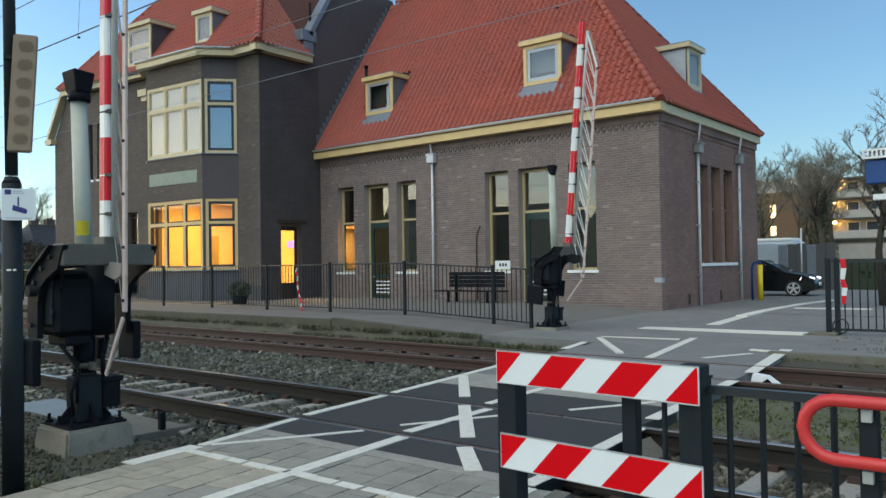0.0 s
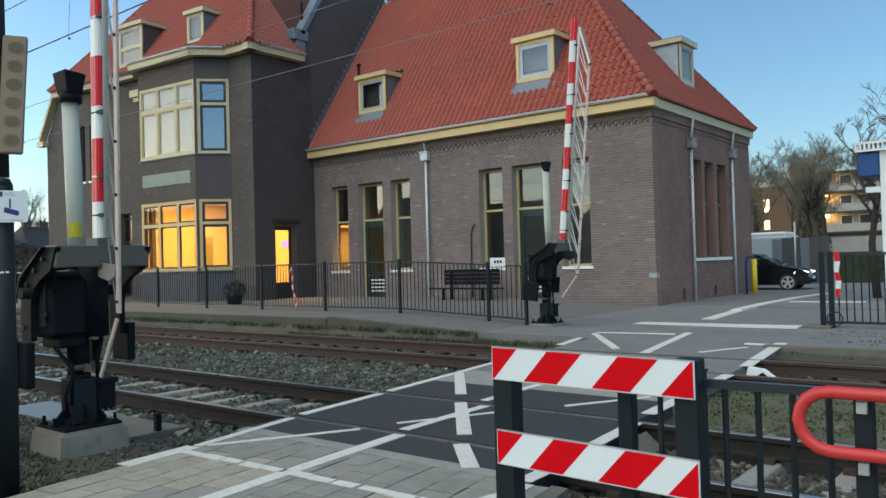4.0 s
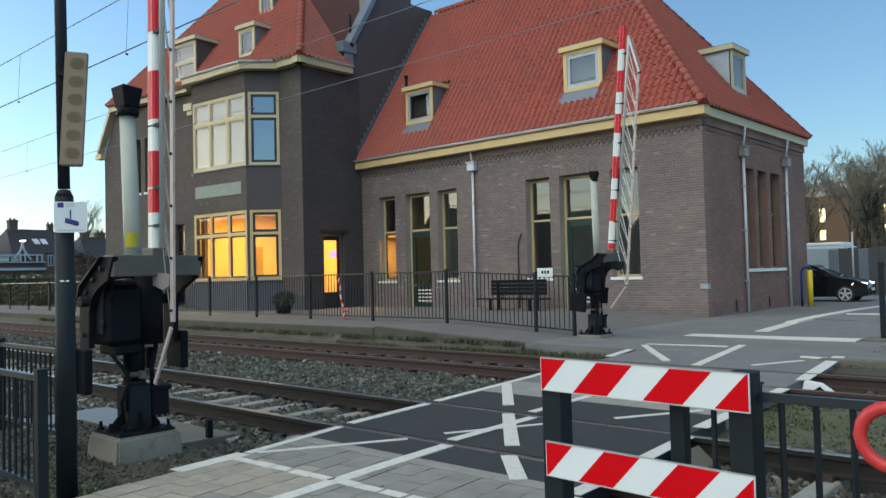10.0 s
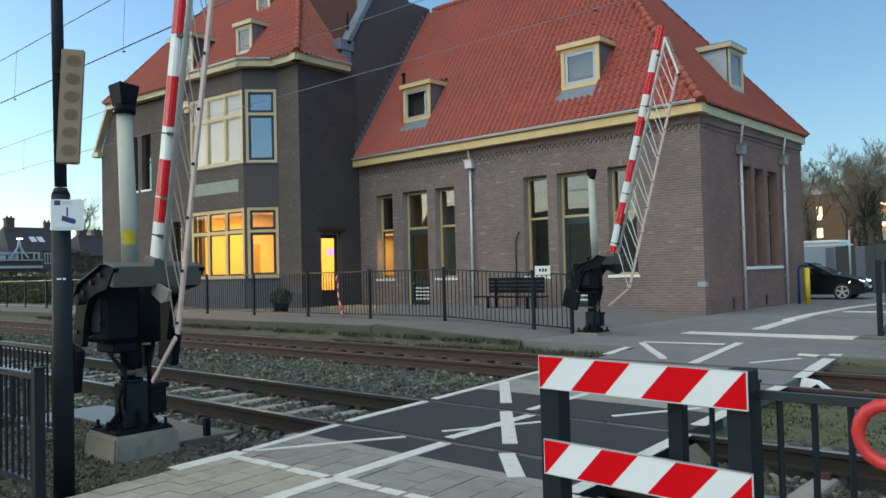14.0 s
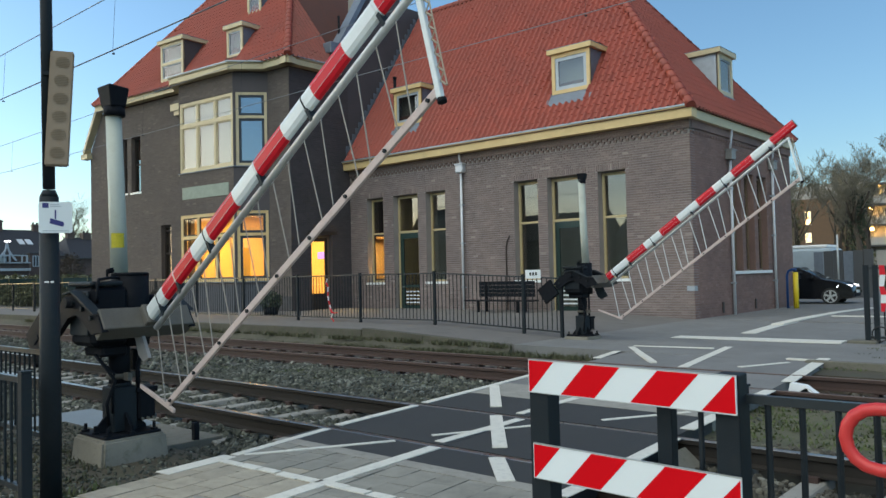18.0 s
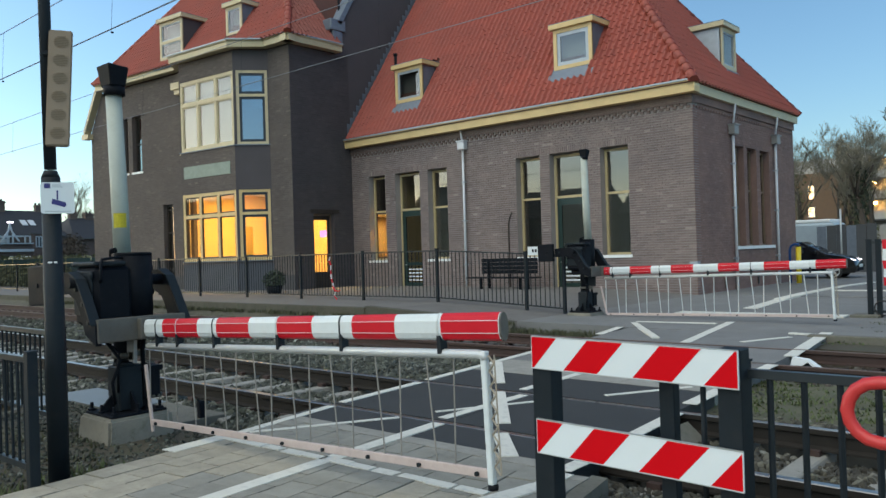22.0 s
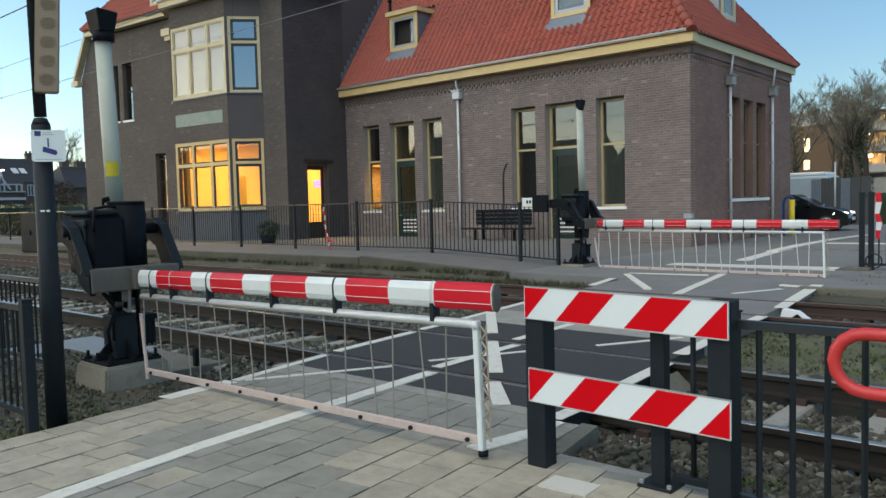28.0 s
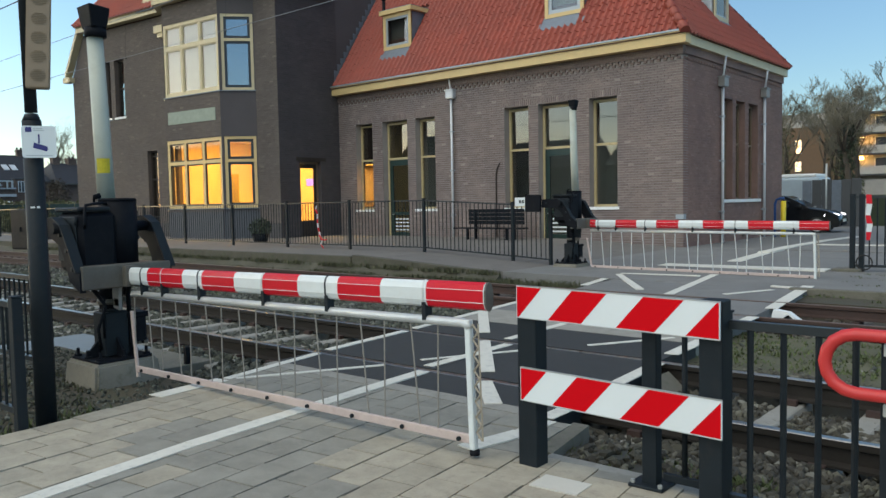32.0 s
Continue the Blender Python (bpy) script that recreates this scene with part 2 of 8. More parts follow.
M["steel_black"] = surface("black_cast_iron", (0.0065, 0.008, 0.0115), 0.62, vary=0.4, fine=60, coarse=4, relief=0.15, dirt=(0.014, 0.015, 0.017), spec=0.1, own=True)
M["galv"] = surface("galvanised_steel", (0.42, 0.44, 0.43), 0.45, metal=0.5, vary=0.2, coarse=8)
M["rail_paint"] = surface("glossy_anthracite_paint", (0.011, 0.016, 0.0205), 0.32, vary=0.3, fine=90, coarse=6, relief=0.03, spec=0.6)
M["plate_grey"] = surface("grey_plate_paint", (0.27, 0.255, 0.245), 0.6, vary=0.2, coarse=6, own=True)
M["galv_dull"] = surface("weathered_galvanised_plate", (0.098, 0.092, 0.079), 0.65, own=True, metal=0.1, vary=0.25, coarse=6, dirt=(0.08, 0.075, 0.06))
M["alu"] = surface("aluminium_tube", (0.55, 0.57, 0.57), 0.4, own=True, metal=0.3, vary=0.12, coarse=6)
M["pole_cream"] = surface("grey_cream_pole_paint", (0.37, 0.395, 0.345), 0.5, vary=0.12, coarse=2, dirt=(0.3, 0.31, 0.26))
M["boom_red"] = surface("reflective_red", (0.52, 0.008, 0.02), 0.4, own=True, vary=0.1, coarse=7, spec=0.25)
M["boom_white"] = surface("reflective_white", (0.62, 0.66, 0.66), 0.35, own=True, vary=0.06, coarse=7, dirt=(0.55, 0.56, 0.54))
M["pink_bar"] = surface("faded_pink_bar", (0.48, 0.39, 0.36), 0.6, own=True, vary=0.14, coarse=9, dirt=(0.4, 0.3, 0.27))
M["sign_white"] = surface("retroreflective_white", (0.66, 0.705, 0.72), 0.4, vary=0.03, coarse=3, relief=0.0)
M["sign_red"] = surface("retroreflective_red", (0.56, 0.002, 0.008), 0.5, vary=0.05, coarse=3, relief=0.0, spec=0.08)
M["red_tube"] = surface("red_powder_coat", (0.5, 0.03, 0.03), 0.4, vary=0.12, coarse=5)
M["paver"] = surface("concrete_paver", (0.325, 0.295, 0.232), 0.8, vary=0.34, fine=90, coarse=5, relief=0.35, per_piece=0.1, dirt=(0.21, 0.19, 0.155))
M["paver_dark"] = surface("grey_concrete_paver", (0.225, 0.217, 0.186), 0.8, vary=0.34, fine=90, coarse=5, relief=0.35, per_piece=0.1, dirt=(0.27, 0.26, 0.22))
M["joint"] = surface("sand_joint", (0.034, 0.03, 0.023), 0.95, vary=0.3, fine=120)
M["asphalt"] = surface("asphalt", (0.158, 0.158, 0.154), 0.85, vary=0.3, fine=160, coarse=1.1, relief=0.35, dirt=(0.125, 0.12, 0.112))
M["rubber"] = surface("crossing_panel", (0.028, 0.0295, 0.03), 0.8, vary=0.3, fine=140, coarse=3, relief=0.25)
M["concrete"] = surface("concrete", (0.26, 0.25, 0.22), 0.85, vary=0.25, fine=70, coarse=4, relief=0.2, dirt=(0.14, 0.13, 0.11))
M["concrete_mossy"] = surface("mossy_concrete", (0.125, 0.118, 0.095), 0.9, vary=0.3, fine=60, coarse=5, relief=0.25, dirt=(0.05, 0.06, 0.025))
M["concrete_old"] = surface("weathered_base_concrete", (0.2, 0.187, 0.155), 0.9, vary=0.3, fine=60, coarse=4, relief=0.3, dirt=(0.085, 0.082, 0.058))
M["edge_moss"] = surface("mossy_platform_edge", (0.074, 0.07, 0.052), 0.95, vary=0.45, fine=30, coarse=2.2, relief=0.8, dirt=(0.04, 0.055, 0.022))
M["sleeper"] = surface("concrete_sleeper", (0.25, 0.243, 0.215), 0.85, vary=0.2, fine=60, coarse=5, dirt=(0.2, 0.17, 0.14))
M["rail_rust"] = surface("rusty_rail", (0.042, 0.023, 0.018), 0.75, vary=0.35, fine=60, coarse=6)
M["rail_dark"] = surface("dark_rail_side", (0.022, 0.019, 0.016), 0.75, vary=0.35, fine=60, coarse=6, spec=0.2)
M["rail_top"] = surface("polished_rail_head", (0.36, 0.34, 0.32), 0.3, metal=0.95, vary=0.1, coarse=8, relief=0)
M["rail_top_rust"] = surface("rusted_rail_head", (0.11, 0.075, 0.06), 0.55, metal=0.3, vary=0.3, coarse=8)
M["mark"] = surface("white_road_paint", (0.61, 0.598, 0.535), 0.6, vary=0.1, fine=120, coarse=7, dirt=(0.36, 0.36, 0.34))
M["soil"] = surface("soil_and_grass", (0.06, 0.052, 0.034), 0.95, vary=0.4, fine=35, coarse=1.5, relief=0.5, dirt=(0.04, 0.06, 0.025))
M["grass"] = surface("grass", (0.07, 0.09, 0.03), 0.8, vary=0.4, coarse=4)
M["black_paint"] = surface("black_car_paint", (0.006, 0.007, 0.009), 0.2, vary=0.2, relief=0, coarse=3)
M["tyre"] = surface("tyre_rubber", (0.02, 0.02, 0.02), 0.8)
M["sticker"] = surface("faded_yellow_film", (0.42, 0.36, 0.01), 0.5, vary=0.25, fine=40, coarse=20)
M["yellow"] = surface("yellow_plastic", (0.66, 0.5, 0.02), 0.5, vary=0.12, coarse=6)
M["blue"] = surface("blue_paint", (0.008, 0.055, 0.2), 0.45, vary=0.15, coarse=5)
M["head_lamp"] = glow("head_lamp", (1.0, 0.9, 1.0), 1.3)
M["street_warm"] = glow("sodium_lamp", (1.0, 0.5, 0.13), 40.0)
M["window_warm"] = glow("warm_far_window", (1.0, 0.62, 0.25), 1.0)
M["ivy"] = surface("olive_ivy", (0.085, 0.088, 0.04), 0.8, vary=0.4)
M["bark"] = surface("bark", (0.05, 0.04, 0.03), 0.9, vary=0.4, fine=30, coarse=5)
M["twig"] = surface("bare_twigs", (0.15, 0.135, 0.098), 0.9, vary=0.35)
M["leaf"] = surface("dark_leaves", (0.026, 0.04, 0.018), 0.7, vary=0.4)
M["house_brick"] = brick_mat("house_brick", (0.1, 0.07, 0.06), (0.08, 0.055, 0.05), (0.11, 0.1, 0.09))
M["house_roof"] = surface("dark_house_roof", (0.014, 0.016, 0.022), 0.75, vary=0.3, fine=8, coarse=1.5)
M["flat_wall"] = surface("ochre_apartment_brick", (0.115, 0.072, 0.042), 0.85, vary=0.2)
M["flat_band"] = surface("pale_concrete_band", (0.3, 0.29, 0.27), 0.8, vary=0.15)
M["far_grey"] = surface("dark_grey_panel", (0.06, 0.065, 0.07), 0.7, vary=0.2)
M["speaker"] = surface("beige_speaker_column", (0.25, 0.19, 0.13), 0.6, vary=0.12, fine=120, relief=0.3)
M["stone"] = None
m_, t_, p_ = nodes("ballast_stone")
rnd_ = t_.nodes.new("ShaderNodeNewGeometry").outputs["Random Per Island"]
link(t_, mixc(t_, 1.0, ramp(t_, rnd_, [(0.0, (0.026, 0.027, 0.023)), (0.45, (0.056, 0.058, 0.05)), (0.8, (0.09, 0.09, 0.078)), (1.0, (0.18, 0.18, 0.16))]),
              ramp(t_, noise_tex(t_, wpos(t_), 1.4, 4.0), [(0.3, (0.74, 0.78, 0.6)), (0.7, (1.08, 1.12, 1.12))]), "MULTIPLY"), p_.inputs["Base Color"])
p_.inputs["Roughness"].default_value = 0.9
M["stone"] = m_


# ---------------- building blocks ----------------
X, Y, Z = Vector((1, 0, 0)), Vector((0, 1, 0)), Vector((0, 0, 1))
ORG = {}


def thing(name, at, label, category, group="", kind=""):
    ob = new(name)
    ob.empty_display_size = 0.1
    ob.location = at
    ORG[ob] = Vector(at)
    return tagged(ob, label, category, group, kind)


def part(name, bm, material, parent, label="", local=False, smooth=False, kind=""):
    """One mesh under a thing or a part; vertices are given in the world unless local."""
    me = bpy.data.meshes.new(name)
    if not local and parent is not None:
        bmesh.ops.translate(bm, verts=bm.verts, vec=-ORG[parent])
    bmesh.ops.recalc_face_normals(bm, faces=bm.faces)
    bm.to_mesh(me)
    bm.free()
    for mt in (material if isinstance(material, (list, tuple)) else [material]):
        me.materials.append(mt)
    if smooth:
        for f in me.polygons:
            f.use_smooth = True
    ob = new(name, me)
    if parent is not None:
        ob.parent = parent
        ORG[ob] = ORG[parent]
    else:
        ORG[ob] = Vector()
    return tagged(ob, label, kind=kind)


def from_arrays(name, verts, faces, material, parent=None, label="", kind="", smooth=False):
    me = bpy.data.meshes.new(name)
    v = np.asarray(verts, dtype=float)
    if parent is not None:
        v = v - np.array(ORG[parent])
    me.from_pydata(v.tolist(), [], faces.tolist() if hasattr(faces, "tolist") else faces)
    me.materials.append(material)
    if smooth:
        me.polygons.foreach_set("use_smooth", [True] * len(me.polygons))
    ob = new(name, me)
    if parent is not None:
        ob.parent = parent
        ORG[ob] = ORG[parent]
    else:
        ORG[ob] = Vector()
    return tagged(ob, label, kind=kind)


def single(name, bm, material, label, category, group="", kind="", smooth=False, at=None):
    """A thing that is one mesh."""
    ob = part(name, bm, material, None, label, smooth=smooth)
    return tagged(ob, label, category, group, kind)


def B():
    return bmesh.new()


def hull8(bm, c, mat=0):
    v = [bm.verts.new(p) for p in c]
    fs = []
    for f in ((0, 3, 2, 1), (4, 5, 6, 7), (0, 1, 5, 4), (1, 2, 6, 5), (2, 3, 7, 6), (3, 0, 4, 7)):
        fc = bm.faces.new([v[i] for i in f])
        fc.material_index = mat
        fs.append(fc)
    return fs


def box(bm, x0, y0, z0, x1, y1, z1, bev=0.0, mat=0):
    fs = hull8(bm, [(x0, y0, z0), (x1, y0, z0), (x1, y1, z0), (x0, y1, z0), (x0, y0, z1), (x1, y0, z1), (x1, y1, z1), (x0, y1, z1)], mat)
    if bev:
        es = list({e for f in fs for e in f.edges})
        bmesh.ops.bevel(bm, geom=es, offset=bev, segments=2, affect="EDGES", profile=0.5)
    return bm


def obox(bm, o, u, n, s0, s1, d0, d1, z0, z1, bev=0.0, mat=0):
    """A box in the frame of a wall: s along u, d along the outward n, z up."""
    o, u, n = Vector(o), Vector(u), Vector(n)
    c = [o + u * s + n * d + Z * z for z in (z0, z1) for s, d in ((s0, d0), (s1, d0), (s1, d1), (s0, d1))]
    fs = hull8(bm, c, mat)
    if bev:
        es = list({e for f in fs for e in f.edges})
        bmesh.ops.bevel(bm, geom=es, offset=bev, segments=1, affect="EDGES", profile=0.5)
    return bm


def cyl(bm, p0, p1, r0, r1=None, n=12, caps=True, mat=0):
    r1 = r0 if r1 is None else r1
    p0, p1 = Vector(p0), Vector(p1)
    d = (p1 - p0).normalized()
    a = d.cross(Z if abs(d.z) < 0.9 else X).normalized()
    b = d.cross(a)
    rings = []
    for p, r in ((p0, r0), (p1, r1)):
        rings.append([bm.verts.new(p + (a * math.cos(k * 2 * math.pi / n) + b * math.sin(k * 2 * math.pi / n)) * r) for k in range(n)])
    for k in range(n):
        f = bm.faces.new((rings[0][k], rings[0][(k + 1) % n], rings[1][(k + 1) % n], rings[1][k]))
        f.smooth = n > 6
        f.material_index = mat
    if caps:
        bm.faces.new(rings[0][::-1]).material_index = mat
        bm.faces.new(rings[1]).material_index = mat
    return bm


def tube(bm, pts, r, n=8):
    """A bent tube through the points."""
    pts = [Vector(p) for p in pts]
    rings = []
    a = None
    for i, p in enumerate(pts):
        d = (pts[min(i + 1, len(pts) - 1)] - pts[max(i - 1, 0)]).normalized()
        if a is None:
            a = d.cross(Z if abs(d.z) < 0.9 else X).normalized()
        a = (a - d * a.dot(d)).normalized()
        b = d.cross(a)
        rr = r[i] if isinstance(r, (list, tuple)) else r
        rings.append([bm.verts.new(p + (a * math.cos(k * 2 * math.pi / n) + b * math.sin(k * 2 * math.pi / n)) * rr) for k in range(n)])
    for q0, q1 in zip(rings, rings[1:]):
        for k in range(n):
            bm.faces.new((q0[k], q0[(k + 1) % n], q1[(k + 1) % n], q1[k])).smooth = True
    bm.faces.new(rings[0][::-1])
    bm.faces.new(rings[-1])
    return bm


def prism(bm, pts, vec, mat=0):
    """A flat outline, pushed along vec into a solid."""
    vec = Vector(vec)
    lo = [bm.verts.new(Vector(p)) for p in pts]
    hi = [bm.verts.new(Vector(p) + vec) for p in pts]
    n = len(pts)
    fs = [bm.faces.new(lo[::-1]), bm.faces.new(hi)]
    for i in range(n):
        fs.append(bm.faces.new((lo[i], lo[(i + 1) % n], hi[(i + 1) % n], hi[i])))
    for f in fs:
        f.material_index = mat
    bmesh.ops.recalc_face_normals(bm, faces=fs)
    return bm


def wall_bm(bm, o, u, n, length, z0, z1, thick, holes):
    """A wall with openings that go right through it, as one closed skin."""
    o, u, n = Vector(o), Vector(u), Vector(n)
    cs = sorted({0.0, length, *[h[0] for h in holes], *[h[1] for h in holes]})
    cz = sorted({z0, z1, *[h[2] for h in holes], *[h[3] for h in holes]})
    verts = {}

    def vert(i, j, k):
        if (i, j, k) not in verts:
            verts[i, j, k] = bm.verts.new(o + u * cs[i] + Z * cz[j] + n * (-thick if k else 0.0))
        return verts[i, j, k]

    def solid(i, j):
        if not (0 <= i < len(cs) - 1 and 0 <= j < len(cz) - 1):
            return False
        ms, mz = (cs[i] + cs[i + 1]) / 2, (cz[j] + cz[j + 1]) / 2
        return not any(h[0] < ms < h[1] and h[2] < mz < h[3] for h in holes)
    new_faces = []
    for i in range(len(cs) - 1):
        for j in range(len(cz) - 1):
            if not solid(i, j):
                continue
            for k in (0, 1):
                new_faces.append(bm.faces.new((vert(i, j, k), vert(i + 1, j, k), vert(i + 1, j + 1, k), vert(i, j + 1, k))))
            for (a, b), (p, q) in (((-1, 0), ((i, j), (i, j + 1))), ((1, 0), ((i + 1, j), (i + 1, j + 1))), ((0, -1), ((i, j), (i + 1, j))), ((0, 1), ((i, j + 1), (i + 1, j + 1)))):
                if not solid(i + a, j + b):
                    new_faces.append(bm.faces.new((vert(*p, 0), vert(*q, 0), vert(*q, 1), vert(*p, 1))))
    bmesh.ops.recalc_face_normals(bm, faces=new_faces)
    return bm


# ---------------- ground, road, tracks ----------------
bm = B()
r = 900
prism(bm, [(r * math.cos(k * math.pi / 16), r * math.sin(k * math.pi / 16), -0.9) for k in range(32)], (0, 0, 0.42))
single("ground", bm, M["soil"], "brown soil and sparse grass ground reaching the horizon", "ground", kind="structure")

# near paved bed, under the loose pavers
bm = B()
prism(bm, [(-3.2, -16, -0.45), (6, -16, -0.45), (6, 3.78, -0.45), (-2.55, 3.80, -0.45), (-2.62, 4.42, -0.45), (-5.88, 4.42, -0.45), (-5.48, 1.8, -0.45)], (0, 0, 0.428))
single("pavement_bed", bm, M["joint"], "sandy bed under the concrete pavers", "pavement", kind="structure")

M["platform_tile"] = surface("platform_tiles", (0.132, 0.124, 0.116), 0.85, vary=0.25, fine=50, coarse=1.2, relief=0.2, dirt=(0.085, 0.08, 0.07))
# far plaza and platform: a kerb, a slope up from the road, a level platform
bm = B()
prism(bm, [(-60, 13.05, -0.5), (-60, 13.05, 0.22), (-13.2, 13.05, 0.22), (-9.6, 13.05, 0.03), (-9.6, 13.05, -0.5)], (0, 9.0, 0))
single("platform", bm, M["platform_tile"], "grey tiled platform sloping down to the crossing", "platform", kind="structure")
bm = B()
prism(bm, [(-9.6, 13.05, -0.5), (-9.6, 13.05, 0.03), (-3.9, 13.05, -0.01), (40, 13.05, -0.03), (40, 13.05, -0.5)], (0, 9.0, 0))
single("crossing_apron", bm, M["asphalt"], "patched grey asphalt road beyond the tracks", "road", kind="structure")
bm = B()
prism(bm, [(-60, 22.05, -0.5), (-60, 22.05, 0.05), (60, 22.05, 0.0), (60, 22.05, -0.5)], (0, 60, 0))
single("plaza", bm, M["asphalt"], "grey asphalt forecourt beside the station", "road", kind="structure")

# platform edge: mossy concrete kerb blocks
edge = thing("platform_edge", (-24, 12.9, -0.3), "mossy grey concrete platform edge with weeds", "platform edge", kind="structure")
bm = B()
box(bm, -0.997, -0.1, 0, 0.997, 0.1, 0.5, 0.012)
me = bpy.data.meshes.new("edge_block")
bm.to_mesh(me); bm.free()
me.materials.append(M["edge_moss"])
for i in range(24):
    x = -57 + i * 2.0
    top = 0.22 if x < -13.2 else 0.22 - (x + 13.2) / 3.6 * 0.19
    ob = new("edge_block", me)
    ob.parent = edge
    ob.location = Vector((x, 12.95, top - 0.5)) - ORG[edge]
    ob.rotation_euler = (0, 0.052 if x > -13.2 else 0, 0)
bm = B()
prism(bm, [(-60, 12.25, -0.4), (-60, 12.85, 0.02), (-60, 12.85, -0.5), (-60, 12.25, -0.5)], (50.5, 0, 0))
part("verge", bm, M["edge_moss"], edge, "brown verge with weeds below the platform")

# crossing deck: dark panels, grey strips
deck = thing("crossing_deck", (-4.6, 6, -0.2), "level crossing deck of black panels and grey concrete strips", "level crossing", kind="structure")


def deck_slab(name, y0, y1, m, z=0.0, joints=1, label=""):
    """A strip of the deck between the road's edges, which lean a little to the left."""
    def lx(y):
        return -5.55 - 0.115 * y + 0.0
    def rx(y):
        return -2.62 - 0.078 * y
    for k in range(joints):
        a, b = k / joints, (k + 1) / joints
        bm = B()
        c = []
        for zz in (-0.22, z):
            for y, q in ((y0, a), (y0, b), (y1, b), (y1, a)):
                g = 0.004 if 0 < q < 1 else 0
                x = lx(y) + (rx(y) - lx(y)) * q + (g if q == a else -g)
                c.append((x, y, zz))
        hull8(bm, c)
        part(name, bm, m, deck, label)


deck_slab("edge_strip", 4.425, 4.58, M["concrete"], 0.0, 2, "grey concrete edge strip")
deck_slab("panel", 4.585, 5.085, M["rubber"], -0.002, 1)
deck_slab("panel", 5.19, 6.595, M["rubber"], -0.002, 2)
deck_slab("panel", 6.70, 7.66, M["rubber"], -0.002, 1)
deck_slab("edge_strip", 7.665, 8.6, M["concrete"], 0.0, 3, "grey concrete edge strip")
deck_slab("roadway", 8.605, 9.8, M["asphalt"], -0.003, 1, "grey asphalt infill")
deck_slab("roadway", 9.91, 11.21, M["asphalt"], -0.003, 1, "grey asphalt infill")
deck_slab("roadway", 11.32, 13.055, M["asphalt"], -0.003, 1, "grey asphalt infill")


def rail_profile(w=0.036):
    return [(-0.07, -0.172), (0.07, -0.172), (0.07, -0.155), (0.012, -0.14), (0.01, -0.055), (w, -0.045), (w, -0.006), (w - 0.008, 0.0),
            (-w + 0.008, 0.0), (-w, -0.006), (-w, -0.045), (-0.01, -0.055), (-0.012, -0.14), (-0.07, -0.155)]


def rail(parent, y, x0, x1, side, top):
    bm = B()
    pts = [(x0, y + a, b) for a, b in rail_profile()]
    prism(bm, pts, (x1 - x0, 0, 0))
    bm.normal_update()
    for f in bm.faces:
        if f.normal.z > 0.7 and f.calc_center_median().z > -0.02:
            f.material_index = 1
    part("rail", bm, [side, top], parent)


def sleeper_mesh(material):
    bm = B()
    prism(bm, [(-0.14, -1.28, -0.40), (0.14, -1.28, -0.40), (0.082, -1.28, -0.185), (-0.082, -1.28, -0.185)], (0, 2.56, 0))
    bmesh.ops.bevel(bm, geom=bm.edges[:], offset=0.012, segments=1, affect="EDGES")
    for sy in (-0.7525, 0.7525):
        for dy in (-0.11, 0.11):
            box(bm, -0.05, sy + dy - 0.03, -0.19, 0.05, sy + dy + 0.03, -0.14)
    me = bpy.data.meshes.new("sleeper")
    bm.to_mesh(me); bm.free()
    me.materials.append(material)
    me.materials.append(M["rail_rust"])
    for p in me.polygons:
        if p.center.z > -0.184:
            p.material_index = 1
    return me


SLEEPER = sleeper_mesh(M["sleeper"])
M["sleeper_brown"] = surface("stained_sleeper", (0.14, 0.12, 0.1), 0.9, vary=0.25, fine=50, coarse=4, dirt=(0.09, 0.07, 0.055))
SLEEPER_OLD = sleeper_mesh(M["sleeper_brown"])


def track(y, label, sl, side, top, x0, x1):
    tk = thing("railway_track", (-4.5, y, -0.2), label, "railway track", "railway tracks", kind="structure")
    rail(tk, y - 0.752, x0, x1, side, top)
    rail(tk, y + 0.752, x0, x1, side, top)
    k = int((x1 - x0) / 0.6)
    for i in range(k):
        x = x0 + 0.25 + i * 0.6
        if -6.1 < x < -3.1:
            continue
        ob = new("sleeper", sl)
        ob.parent = tk
        ob.location = Vector((x, y, -0.012 - (0.03 if sl is SLEEPER_OLD else 0.0))) - ORG[tk]
    return tk


track(5.875, "railway track with worn bright rails on pale concrete sleepers", SLEEPER, M["rail_dark"], M["rail_top"], -70, 8)
track(10.56, "rusty railway track with stained sleepers", SLEEPER_OLD, M["rail_rust"], M["rail_top_rust"], -70, 8)

# ballast bed with an uneven top, and loose stones on it
def ballast_height(x, y):
    base = -0.30
    d1, d2 = np.abs(y - 5.875), np.abs(y - 10.56)
    h = np.full_like(x, base)
    h = np.where((d1 > 0.9) & (y > 6.6) & (y < 9.6), -0.17, h)
    h = np.where(d1 < 0.62, -0.238, h)
    h = np.where(d2 < 0.62, -0.24, h)
    h = np.where((y < 5.0), -0.2 - 0.06 * (5.0 - y), h)
    h = np.where((y < 5.0) & (x > -3.2), -0.19 + 0.11 * np.clip((5.0 - y) / 0.9, 0, 1), h)
    return h + 0.03 * np.sin(x * 3.1 + y * 2.0) * np.sin(y * 4.3 - x)


gx, gy = np.meshgrid(np.linspace(-70, 8, 391), np.linspace(3.82, 12.8, 60))
gz = ballast_height(gx, gy)
vv = np.stack([gx, gy, gz], -1).reshape(-1, 3)
nx_ = gx.shape[1]
ii = (np.arange(gx.shape[0] - 1)[:, None] * nx_ + np.arange(nx_ - 1)[None]).reshape(-1)
ff = np.stack([ii, ii + 1, ii + 1 + nx_, ii + nx_], -1)
